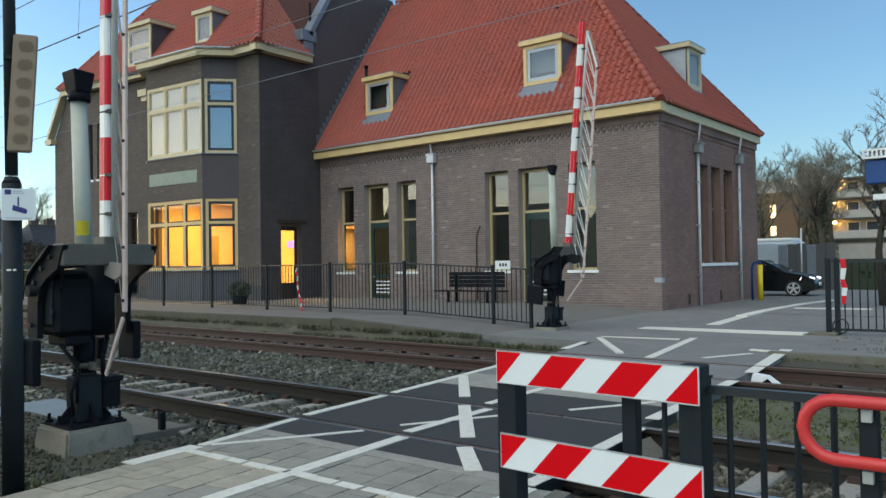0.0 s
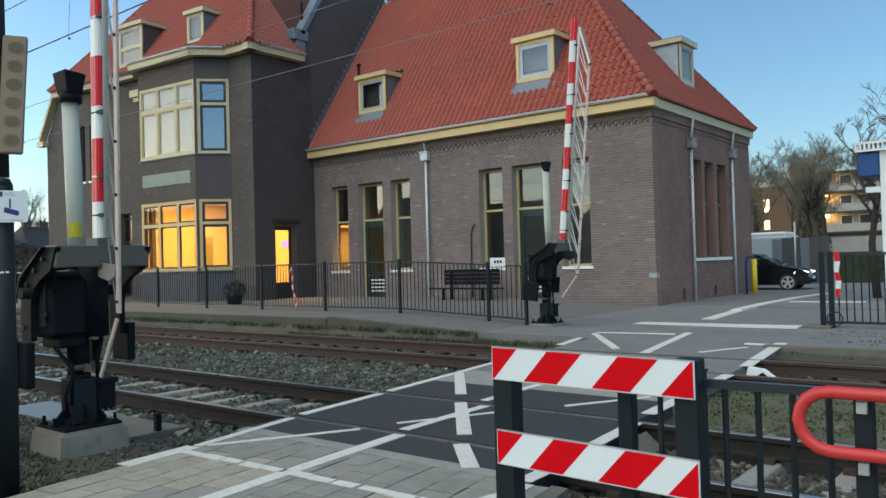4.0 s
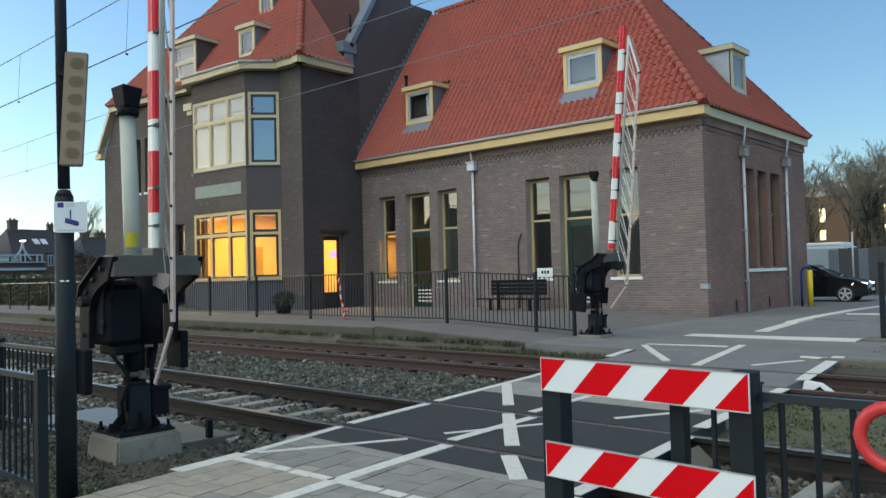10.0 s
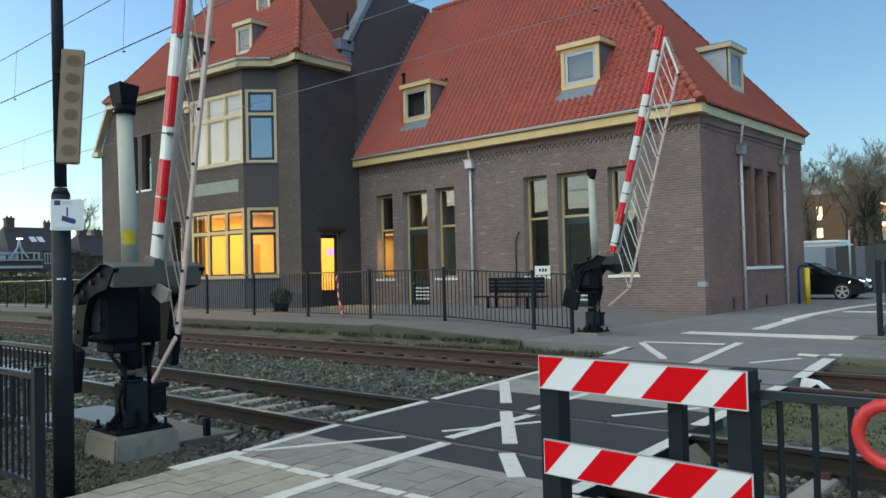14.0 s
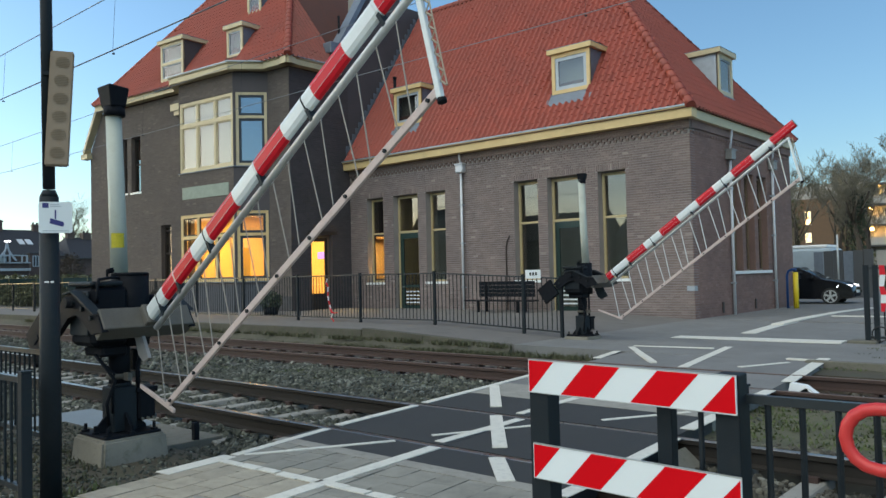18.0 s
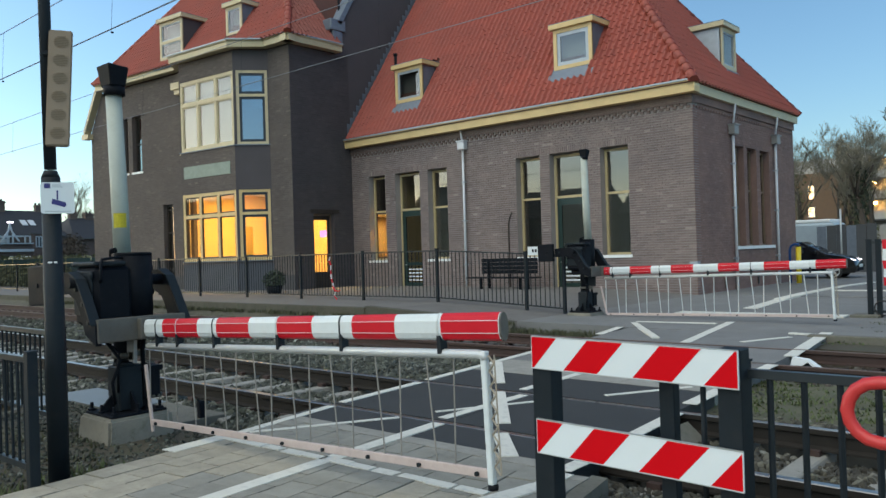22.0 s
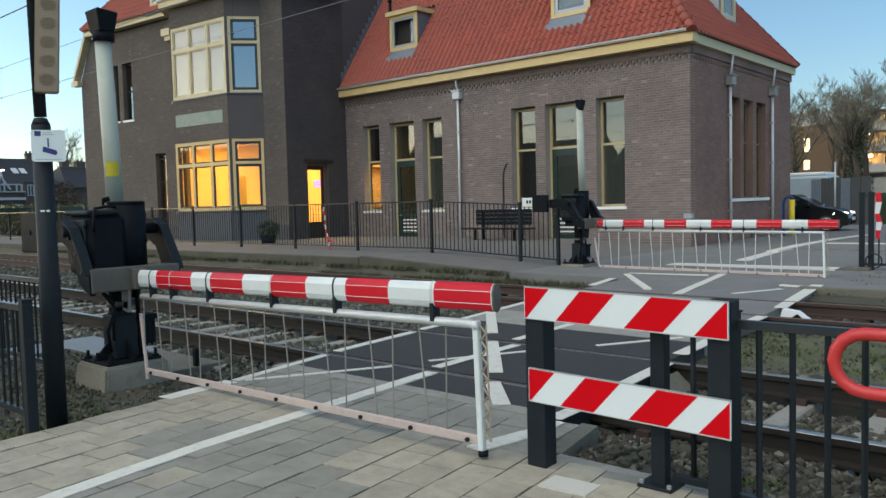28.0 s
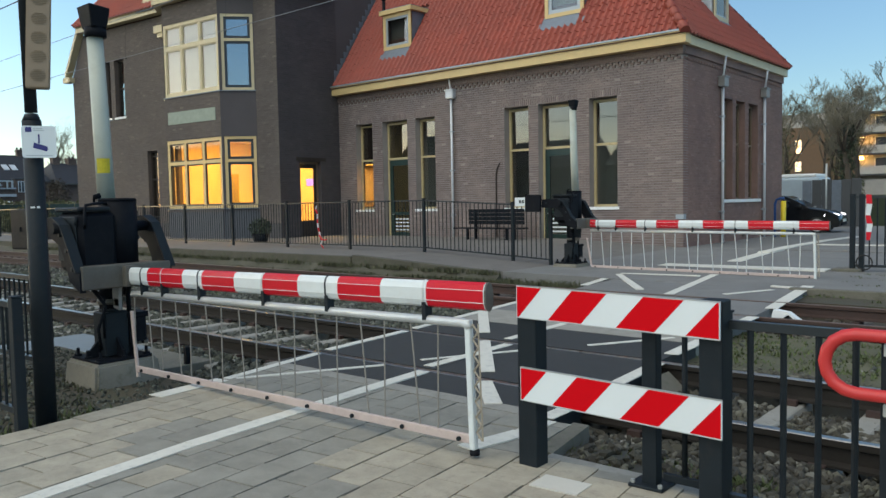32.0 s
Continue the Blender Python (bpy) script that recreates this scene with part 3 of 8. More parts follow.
M["ballast"] = surface("ballast_bed", (0.05, 0.05, 0.042), 0.95, vary=0.5, fine=18, coarse=1.2, relief=0.6, dirt=(0.07, 0.06, 0.04))
bed = tagged(from_arrays("ballast_bed", vv, ff, M["ballast"], None, "grey crushed stone ballast bed between the tracks", "structure"), category="ballast")

ICO = np.array([(0, 0, 1), (0.894, 0, 0.447), (0.276, 0.851, 0.447), (-0.724, 0.526, 0.447), (-0.724, -0.526, 0.447), (0.276, -0.851, 0.447),
                (0.724, 0.526, -0.447), (-0.276, 0.851, -0.447), (-0.894, 0, -0.447), (-0.276, -0.851, -0.447), (0.724, -0.526, -0.447), (0, 0, -1)])
ICF = np.array([(0, 1, 2), (0, 2, 3), (0, 3, 4), (0, 4, 5), (0, 5, 1), (1, 6, 2), (2, 7, 3), (3, 8, 4), (4, 9, 5), (5, 10, 1),
                (6, 7, 2), (7, 8, 3), (8, 9, 4), (9, 10, 5), (10, 6, 1), (11, 7, 6), (11, 8, 7), (11, 9, 8), (11, 10, 9), (11, 6, 10)])
rng = np.random.default_rng(7)


def stones(name, x0, x1, y0, y1, count, size, material, label, hfun=ballast_height, avoid=True):
    x, y = rng.uniform(x0, x1, count), rng.uniform(y0, y1, count)
    keep = np.ones(count, bool)
    if avoid:
        for yr in (5.12, 6.63, 9.81, 11.31):
            keep &= np.abs(y - yr) > 0.06
        lx = -5.62 - 0.115 * y
        rx = -2.55 - 0.078 * y
        keep &= ~((x > lx) & (x < rx) & (y > 4.3))
        keep &= ~((x > -5.95) & (x < -2.48) & (y < 4.5))
    x, y = x[keep], y[keep]
    k = len(x)
    s = size * rng.uniform(0.5, 1.35, (k, 1)) * rng.uniform(0.65, 1.2, (k, 3))
    jit = rng.uniform(0.72, 1.25, (k, 12, 1))
    a = rng.uniform(0, 6.28, k)
    pts = ICO[None] * jit * s[:, None, :]
    ca, sa = np.cos(a)[:, None], np.sin(a)[:, None]
    px, py = pts[..., 0] * ca - pts[..., 1] * sa, pts[..., 0] * sa + pts[..., 1] * ca
    tilt = rng.uniform(-0.6, 0.6, (k, 1))
    pz = pts[..., 2] + tilt * px
    bare = (np.abs(y - 5.875) < 0.62) & (x < -3.3)
    z = hfun(x, y) - np.where(bare, 0.006, 0.0) + 0.35 * size * rng.uniform(-0.4, 1.2, k)
    v = np.stack([px + x[:, None], py + y[:, None], pz + z[:, None]], -1).reshape(-1, 3)
    fcs = (ICF[None] + (np.arange(k) * 12)[:, None, None]).reshape(-1, 3)
    return tagged(from_arrays(name, v, fcs, material, None, label, "stuff"), category="ballast")


M["stone_rusty"] = rusty_ = M["stone"].copy()
rusty_.name = "rust_stained_stone"
for nd in rusty_.node_tree.nodes:
    if nd.bl_idname == "ShaderNodeValToRGB" and len(nd.color_ramp.elements) == 4:
        for e, c in zip(nd.color_ramp.elements, ((0.028, 0.021, 0.018, 1), (0.058, 0.043, 0.036, 1), (0.085, 0.068, 0.056, 1), (0.3, 0.29, 0.27, 1))):
            e.color = c
M["stone_brown"] = brown_ = M["stone"].copy()
brown_.name = "brownish_stone"
for nd in brown_.node_tree.nodes:
    if nd.bl_idname == "ShaderNodeValToRGB" and len(nd.color_ramp.elements) == 4:
        for e, c in zip(nd.color_ramp.elements, ((0.03, 0.026, 0.021, 1), (0.06, 0.053, 0.044, 1), (0.095, 0.085, 0.07, 1), (0.17, 0.16, 0.14, 1))):
            e.color = c
stones("ballast_stones", -3.3, 4, 3.85, 7.5, 12500, 0.031, M["stone_brown"], "loose grey crushed stones between the sleepers")
stones("ballast_stones", -3.3, 4, 7.4, 9.2, 700, 0.028, M["stone"], "scattered grey stones on the mossy verge")
stones("ballast_stones", -13, -6, 3.95, 9.4, 15000, 0.036, M["stone"], "loose grey crushed stones beside the rails")
stones("ballast_stones", -40, -13, 4.0, 9.4, 8000, 0.05, M["stone"], "grey crushed stones along the tracks")
stones("ballast_stones", -36, 4, 9.3, 12.4, 8000, 0.042, M["stone_rusty"], "brown rust-stained stones of the far track")

# road markings, thin paint on the deck and the paving: start, end, width
bm = B()


def stripe(bm, p, q, w, z=0.006):
    p, q = Vector((*p, 0)), Vector((*q, 0))
    d = (q - p).normalized()
    n = Vector((-d.y, d.x, 0)) * (w / 2)
    lo, hi = -0.002, z
    hull8(bm, [p - n + Z * lo, q - n + Z * lo, q + n + Z * lo, p + n + Z * lo, p - n + Z * hi, q - n + Z * hi, q + n + Z * hi, p + n + Z * hi])


NEAR_MARKS = [
    ((-5.73, 3.14), (-5.80, 3.80), 0.16), ((-5.80, 3.84), (-6.03, 5.06), 0.09), ((-5.74, 3.90), (-5.08, 5.05), 0.06),
    ((-4.12, 1.0), (-4.22, 1.65), 0.12), ((-4.22, 1.652), (-4.37, 2.62), 0.125), ((-4.37, 2.622), (-4.46, 3.53), 0.13), ((-4.46, 3.532), (-4.60, 5.06), 0.13),
    ((-3.93, 5.06), (-3.435, 4.53), 0.13), ((-2.95, 3.60), (-2.86, 4.06), 0.14), ((-2.86, 4.062), (-2.88, 4.40), 0.13), ((-2.93, 4.45), (-2.95, 5.04), 0.12),
]
# the worn cross line, paint left paver by paver
CROSS = [(-5.7 + 0.243 * k, -5.7 + 0.243 * k + (0.232, 0.225, 0.2, 0.236, 0.215)[k % 5]) for k in range(11)]
for k, (a, b) in enumerate(CROSS):
    NEAR_MARKS.append(((a, 3.665 + 0.008 * k + 0.006 * (k % 3)), (b, 3.672 + 0.008 * k + 0.006 * (k % 3)), 0.08 + 0.014 * (k % 2)))
DECK_MARKS = [
    ((-6.09, 5.25), (-6.24, 6.55), 0.10), ((-6.28, 6.75), (-6.49, 8.31), 0.10), ((-6.49, 8.31), (-6.70, 9.75), 0.10),
    ((-6.44, 8.285), (-5.415, 6.99), 0.13), ((-5.08, 6.55), (-4.135, 5.375), 0.13), ((-4.72, 5.25), (-4.76, 6.55), 0.11),
    ((-4.95, 6.80), (-5.01, 8.03), 0.10), ((-5.01, 8.03), (-5.2, 9.76), 0.10), ((-4.96, 5.42), (-4.33, 6.57), 0.05),
    ((-4.05, 6.96), (-3.54, 7.85), 0.06), ((-3.02, 5.6), (-3.10, 6.56), 0.12), ((-3.18, 7.0), (-3.23, 7.85), 0.14),
    ((-3.28, 8.4), (-3.36, 9.75), 0.14), ((-3.42, 10.6), (-3.50, 11.2), 0.16),
]
FAR_MARKS = [
    ((-5.22, 11.4), (-5.82, 14.76), 0.15), ((-3.52, 11.35), (-3.8, 13.6), 0.18), ((-6.98, 11.85), (-7.42, 13.9), 0.14),
    ((-7.35, 13.8), (-5.85, 11.7), 0.12), ((-7.4, 14.0), (-5.9, 14.25), 0.1), ((-4.51, 11.82), (-4.1, 12.75), 0.09),
    ((-7.6, 16.3), (-4.25, 16.5), 0.55), ((-6.57, 17.8), (-6.85, 20.6), 0.3), ((-6.85, 20.602), (-7.0, 23.4), 0.3), ((-7.0, 23.402), (-7.0, 26.6), 0.28), ((-7.0, 26.602), (-6.7, 29.6), 0.26),
    ((-6.6, 24.5), (-4.6, 24.7), 0.25), ((-4.25, 13.2), (-3.75, 13.1), 0.1),
]
for i, (p, q, w) in enumerate(NEAR_MARKS + DECK_MARKS + FAR_MARKS):
    stripe(bm, p, q, w, (0.004 if p[1] < 13 else 0.02 if p[1] < 20 else 0.05) + 0.0005 * (i % 9))
single("road_marking", bm, M["mark"], "worn white painted lines on the crossing", "road marking", kind="structure")


# ---------------- station building ----------------
# brown door frame colour; on the end wall windows it paints shaded cream
M["brown_and_shaded_frame"] = surface("brown_and_shaded_cream_frame", (0.17, 0.125, 0.085), 0.5, vary=0.2)
station = thing("station_building", (-17, 24, 0), "two-part brick railway station with red pantile roofs and cream trim", "building")


def window(o, u, n, s0, s1, z0, z1, mat, glass, recess=0.16, fw=0.07, vs=(), hs=(), sill="white", sash=None, sash_w=0.05, label="", name="window", skip=(), parent=None, special=None):
    """Frame with mullions; a pane of its own in every light; a sill."""
    o, u, n = Vector(o), Vector(u), Vector(n)
    d0, d1 = -recess - 0.09, -recess
    cs = [s0 + fw / 2, *vs, s1 - fw / 2]
    ch = [z0 + fw / 2, *hs, z1 - fw / 2]
    lights = [(a + fw / 2 - s0, b - fw / 2 - s0, c + fw / 2, d - fw / 2) for a, b in zip(cs, cs[1:]) for c, d in zip(ch, ch[1:])]
    bm = wall_bm(B(), o + u * s0 + n * d1, u, n, s1 - s0, z0, z1, 0.09, lights)
    ob = part(name, bm, mat, parent or station, label)
    ch = [z0 + fw / 2, *hs, z1 - fw / 2]
    for i, (a, b) in enumerate(zip(cs, cs[1:])):
        for j, (c, d) in enumerate(zip(ch, ch[1:])):
            a1, b1, c1, d1_ = a + fw / 2, b - fw / 2, c + fw / 2, d - fw / 2
            if (i, j) in skip:
                continue
            if sash and (sash is True or (i, j) in sash):
                w = sash_w
                bm = wall_bm(B(), o + u * a1 + n * (d0 + 0.06), u, n, b1 - a1, c1, d1_, 0.05, [(w, b1 - a1 - w, c1 + w, d1_ - w)])
                part("sash", bm, special or M["frame_dark"], ob, "dark sash frame")
                a1, b1, c1, d1_ = a1 + w, b1 - w, c1 + w, d1_ - w
            bm = B()
            obox(bm, o, u, n, a1, b1, d0 + 0.03, d0 + 0.036, c1, d1_)
            g = glass[(i, j)] if isinstance(glass, dict) and (i, j) in glass else (glass["*"] if isinstance(glass, dict) else glass)
            p = part("pane", bm, g, ob)
            p.visible_shadow = False
    if sill:
        bm = B()
        obox(bm, o, u, n, s0 - 0.06, s1 + 0.06, -recess, 0.05, z0 - (0.035 if sill == "thin" else 0.09), z0)
        part("sill", bm, M["white_paint"] if sill == "white" else M["lead"] if sill == "thin" else mat, ob, "lead-covered window sill" if sill == "thin" else "pale window sill")
    return ob


def gutter(o, u, n, s0, s1, z, mat, h=0.3, out=0.42, parent=None, top=None):
    """A boxed cornice with a pale lip."""
    bm = B()
    o, u, n = Vector(o), Vector(u), Vector(n)
    prof = [(0.0, -0.02), (out - 0.06, -0.02), (out - 0.05, h - 0.06), (out, h - 0.03), (out, h), (0.0, h)]
    prism(bm, [o + u * s0 + n * d + Z * (z + k) for d, k in prof], u * (s1 - s0))
    g = part("gutter", bm, mat, parent or station, "cream painted boxed gutter")
    bm = B()
    obox(bm, o, u, n, s0, s1, out - 0.05, out + 0.03, z + h + 0.002, z + h + 0.05)
    part("lip", bm, M["zinc"] if top is None else top, g, "pale zinc gutter lip")
    return g


XC, YF, YB, XL = -9.6, 21.94, 30.83, -24.4
TOP = 5.92

# --- low wing, front wall: o at the right corner, u to the left
o_f, u_f, n_f = Vector((XC, YF, 0)), -X, -Y


def fx(x):
    return XC - x


TRIO = [(-23.4, -22.45, 1.25), (-21.88, -20.55, 0.05), (-20.13, -19.15, 1.25), (-15.98, -14.99, 1.25), (-14.6, -13.2, 0.05), (-12.68, -11.7, 1.25)]
holes = [(fx(b), fx(a), z, 4.66) for a, b, z in TRIO]
bm = wall_bm(B(), o_f, u_f, n_f, XC - XL, 0.0, TOP, 0.35, holes)
front_wall = part("front_wall", bm, M["mortar"], station, "dark purple-brown brick wall")
# cornice courses below the gutter: small toothed brick steps
bm = B()
for k in range(70):
    s = 0.05 + k * 0.21
    obox(bm, o_f, u_f, n_f, s, s + 0.11, 0.0, 0.045, 5.5, 5.58)
    obox(bm, o_f, u_f, n_f, s + 0.1, s + 0.21, 0.0, 0.045, 5.58, 5.66)
obox(bm, o_f, u_f, n_f, 0, XC - XL, 0.0, 0.06, 5.662, TOP - 0.02)
part("brick_cornice", bm, M["brick"], station, "toothed brick cornice under the gutter")
for i, (a, b, z) in enumerate(TRIO):
    s0, s1 = fx(b), fx(a)
    if z > 1:
        lit = i == 0
        window(o_f, u_f, n_f, s0, s1, z, 4.62, M["cream_win"], {"*": M["glass"], (0, 0): M["glass_lit"] if lit else M["glass"]}, 0.27, 0.075, hs=(3.22,), sash={(0, 0)} if lit else None, label="tall cream-framed window")
    else:
        window(o_f, u_f, n_f, s0, s1, 3.18, 4.62, M["cream_win"], M["glass"], 0.27, 0.08, sill=None, label="cream-framed fanlight over a door", name="fanlight")
        # door with its frame
        for a_ in (s0, s1 - 0.08):
            bm = B()
            obox(bm, o_f, u_f, n_f, a_, a_ + 0.08, -0.35, -0.26, z, 3.18)
            part("door_jamb", bm, M["cream_win"], station, "cream door jamb")
        w0, w1 = s0 + 0.085, s1 - 0.085
        bm = wall_bm(B(), o_f + u_f * w0 + n_f * -0.28, u_f, n_f, w1 - w0, z, 3.17, 0.06, [(0.16, w1 - w0 - 0.16, z + 0.3, 1.02), (0.16, w1 - w0 - 0.16, 1.14, 2.95)])
        dr = part("door", bm, M["dark_green"], station, "dark green glazed door, closed")
        for c, d in ((z + 0.3, 1.02), (1.14, 2.95)):
            bm = B()
            obox(bm, o_f, u_f, n_f, w0 + 0.16, w1 - 0.16, -0.315, -0.308, c, d)
            part("pane", bm, M["glass"], dr).visible_shadow = False
        for k, zz in enumerate((0.42, 0.56, 0.70, 0.84)):
            bm = B()
            obox(bm, o_f, u_f, n_f, w0 + 0.2, w1 - 0.2, -0.302, -0.296, zz, zz + 0.05)
            part("glass_stripe", bm, M["sign_white"], dr, "pale bar across the lower door glass")
        bm = B()
        cyl(bm, o_f + u_f * (w1 - 0.08) + n_f * -0.24 + Z * 1.05, o_f + u_f * (w1 - 0.2) + n_f * -0.24 + Z * 1.05, 0.012, n=8)
        part("door_handle", bm, M["galv"], dr, "steel door handle")

bm = B()
tube(bm, [(-16.35, YF - 0.04, 0.1), (-16.35, YF - 0.04, 2.4), (-16.3, YF - 0.04, 2.62), (-16.18, YF - 0.04, 2.8)], 0.022, 6)
part("conduit", bm, M["frame_dark"], station, "thin dark pipe on the brick wall")

# --- low wing, side wall: o at the front corner, u away from the camera
o_s, u_s, n_s = Vector((XC, YF, 0)), Y, X
SIDE = [(24.98, 25.82), (26.12, 26.96), (27.3, 28.2)]
holes = [(a - YF, b - YF, 1.4, 4.66) for a, b in SIDE]
bm = wall_bm(B(), o_s + Y * 0.352, u_s, n_s, YB - YF - 0.71, 0.0, TOP, 0.35, [(h[0] - 0.35, h[1] - 0.35, h[2], h[3]) for h in holes])
side_wall = part("side_wall", bm, M["brick_red"], station, "red-brown brick end wall")
for a, b in SIDE:
    window(o_s, u_s, n_s, a - YF, b - YF, 1.4, 4.62, M["brown_and_shaded_frame"], M["glass_dim"], 0.2, 0.06, hs=(3.25,), sill=None, label="tall narrow cream-framed window")
bm = B()
obox(bm, o_s, u_s, n_s, 24.86 - YF, 28.4 - YF, -0.2, 0.07, 1.3, 1.4)
part("sill", bm, M["white_paint"], station, "long pale stone sill")
bm = B()
for k in range(42):
    s = 0.05 + k * 0.21
    obox(bm, o_s, u_s, n_s, s, s + 0.11, 0.0, 0.045, 5.5, 5.58)
obox(bm, o_s, u_s, n_s, 0.06, YB - YF, 0.0, 0.06, 5.662, TOP - 0.02)
part("brick_cornice", bm, M["brick_red"], station, "toothed brick cornice under the gutter")
for y in (23.97, 26.76):
    bm = B()
    box(bm, XC + 0.02, y - 0.06, 0.12, XC + 0.045, y + 0.06, 0.45)
    part("air_brick", bm, M["frame_dark"], station, "dark slot vent in the plinth")
# hidden walls
bm = B()
box(bm, XL, YB - 0.35, 0, XC, YB, TOP)
part("back_wall", bm, M["brick"], station)
# corner capital and number plate
bm = B()
box(bm, XC - 0.3, YF - 0.07, 5.64, XC + 0.045, YF + 0.3, 5.915)
part("corner_block", bm, M["brick"], station, "brick block at the corner under the gutter")
bm = B()
box(bm, XC - 0.2, YF - 0.05, 0.86, XC + 0.05, YF + 0.12, 1.0)
part("corner_stone", bm, M["zinc"], station, "small pale stone in the corner")

gutter((XC + 0.25, YF, 0), -X, -Y, 0, XC + 0.25 - XL, TOP, M["cream"])
gutter((XC, YF, 0), Y, X, 0.0, YB - YF, TOP, M["cream_pale"], out=0.25)


def downpipe(x, y, ztop, zbot, n, hopper="pipe", label="grey zinc downpipe with a hopper"):
    n = Vector(n)
    c = Vector((x, y, 0)) + n * 0.1
    bm = B()
    cyl(bm, c + Z * zbot, c + Z * (ztop - 0.35), 0.045, n=10)
    cyl(bm, c + Z * (ztop - 0.1), c + Z * (TOP - 0.01) + n * 0.1, 0.035, n=8)
    dp = part("downpipe", bm, M["pipe"], station, label)
    bm = B()
    t = n.cross(Z)
    obox(bm, c, t, n, -0.17, 0.17, -0.09, 0.13, ztop - 0.35, ztop - 0.05, 0.02)
    obox(bm, c, t, n, -0.2, 0.2, -0.09, 0.16, ztop - 0.06, ztop - 0.02)
    part("hopper", bm, M[hopper], dp, "zinc rainwater hopper")
    for z in (1.0, 2.6, 4.0):
        bm = B()
        obox(bm, c, t, n, -0.06, 0.06, -0.1, 0.055, z, z + 0.05)
        part("bracket", bm, M["zinc"], dp)


downpipe(-18.27, YF, 5.55, 0.1, -Y)
downpipe(XC, 24.74, 5.3, 0.02, X, "hopper_grey")
downpipe(XC, 28.62, 5.3, 0.02, X, "hopper_grey")


# --- roofs
def pantile(w, l):
    """One wavy clay tile: local x across, y up the slope, z out."""
    prof = [(-0.5, 0.0), (-0.25, -0.012), (0.02, 0.0), (0.12, 0.06), (0.27, 0.098), (0.42, 0.07), (0.5, -0.004)]
    v, fcs = [], []
    for yy, dz in ((-0.03, 0.026), (l, 0.0)):
        for a, b in prof:
            v.append((a * w, yy, b + dz))
    for drop in (0.0, 0.028):
        for a, b in prof:
            v.append((a * w, -0.03, b + 0.026 - drop))
    k = len(prof)
    for i in range(k - 1):
        fcs.append((i, i + 1, k + i + 1, k + i))
        fcs.append((3 * k + i, 3 * k + i + 1, 2 * k + i + 1, 2 * k + i))
    return np.array(v), np.array(fcs)


TW, TL = 0.24, 0.33
TV, TF = pantile(TW, TL)
ME_TILE = bpy.data.meshes.new("roof_tile")
ME_TILE.from_pydata(TV.tolist(), [], TF.tolist())
ME_TILE.materials.append(M["tile"])
for f in ME_TILE.polygons:
    f.use_smooth = True


def tiled(roof, o, u, v, s0, s1, height, inside, material, pick=None):
    """Lay tiles on the plane at o spanned by u (along the eaves) and v (up the slope)."""
    o, u, v = Vector(o), Vector(u).normalized(), Vector(v).normalized()
    n = u.cross(v).normalized()
    if n.z < 0:
        n = -n
    rot = np.array([u, v, n]).T
    many, single_ = [], []
    rows = int(height / TL)
    for j in range(rows):
        for i in range(int((s1 - s0) / TW)):
            s, h = s0 + (i + 0.5) * TW, j * TL
            if not inside(s, h + TL * 0.5):
                continue
            (single_ if pick and pick(s, h) else many).append((s, h))
    lim = 300
    many += single_[lim:]
    for s, h in single_[:lim]:
        ob = new("roof_tile", ME_TILE)
        ob.parent = roof
        m = Matrix.Translation(o + u * s + v * h + n * 0.03 - ORG[roof]) @ Matrix((u, v, n)).transposed().to_4x4()
        ob.matrix_basis = m @ pose(0, 0, 0, random.uniform(-1, 1), random.uniform(-0.8, 0.8), random.uniform(-0.5, 0.5))
    if many:
        a = np.array(many)
        base = np.array(o)[None] + a[:, :1] * np.array(u) + a[:, 1:] * np.array(v) + np.array(n) * (0.03 + rng.uniform(-0.004, 0.006, (len(a), 1)))
        vs = (TV @ rot.T)[None] + base[:, None]
        fs = TF[None] + (np.arange(len(a)) * len(TV))[:, None, None]
        from_arrays("roof_tiles", vs.reshape(-1, 3), fs.reshape(-1, 4), material, roof, "red clay pantiles", "stuff", smooth=True)


def ridge_tiles(roof, p, q, material, r=0.13, step=0.36):
    """Half-round ridge tiles, each overlapping the next, as one run."""
    p, q = Vector(p), Vector(q)
    d = (q - p).normalized()
    side = d.cross(Z).normalized()
    up = side.cross(d)
    k = int((q - p).length / step)
    for i in range(k):
        a = p + d * (i * step)
        bm = B()
        rings = []
        for t, rr in ((-0.03, r + 0.018), (step, r)):
            rings.append([bm.verts.new(a + d * t + (side * math.cos(w) + up * math.sin(w)) * rr) for w in [math.pi * (j / 6 * 1.3 - 0.15) for j in range(7)]])
        for j in range(6):
            bm.faces.new((rings[0][j], rings[0][j + 1], rings[1][j + 1], rings[1][j])).smooth = True
        bm.faces.new(rings[0])
        part("ridge_tile", bm, material, roof)


EZ = 6.16
RY, RZ, RX = 26.42, 13.45, -15.05
eF, eB, eR = YF - 0.42, YB - 0.02, XC + 0.25
slope = (RZ - EZ) / (RY - eF)
bm = B()
fr_, fl_, br_, bl_ = Vector((eR, eF, EZ)), Vector((XL, eF, EZ)), Vector((eR, eB, EZ)), Vector((XL, eB, EZ))
r1_, r0_ = Vector((RX, RY, RZ)), Vector((XL, RY, RZ))
vs_ = [bm.verts.new(p) for p in (fr_, fl_, bl_, br_, r0_, r1_)]
for f in ((0, 5, 4, 1), (3, 5, 0), (2, 4, 5, 3), (0, 1, 2, 3), (1, 4, 2)):
    bm.faces.new([vs_[i] for i in f])
bmesh.ops.recalc_face_normals(bm, faces=bm.faces)
roof = part("roof", bm, M["underlay"], station, "steep hipped red pantile roof")
len_f = math.hypot(RY - eF, RZ - EZ)
w_f = eR - XL


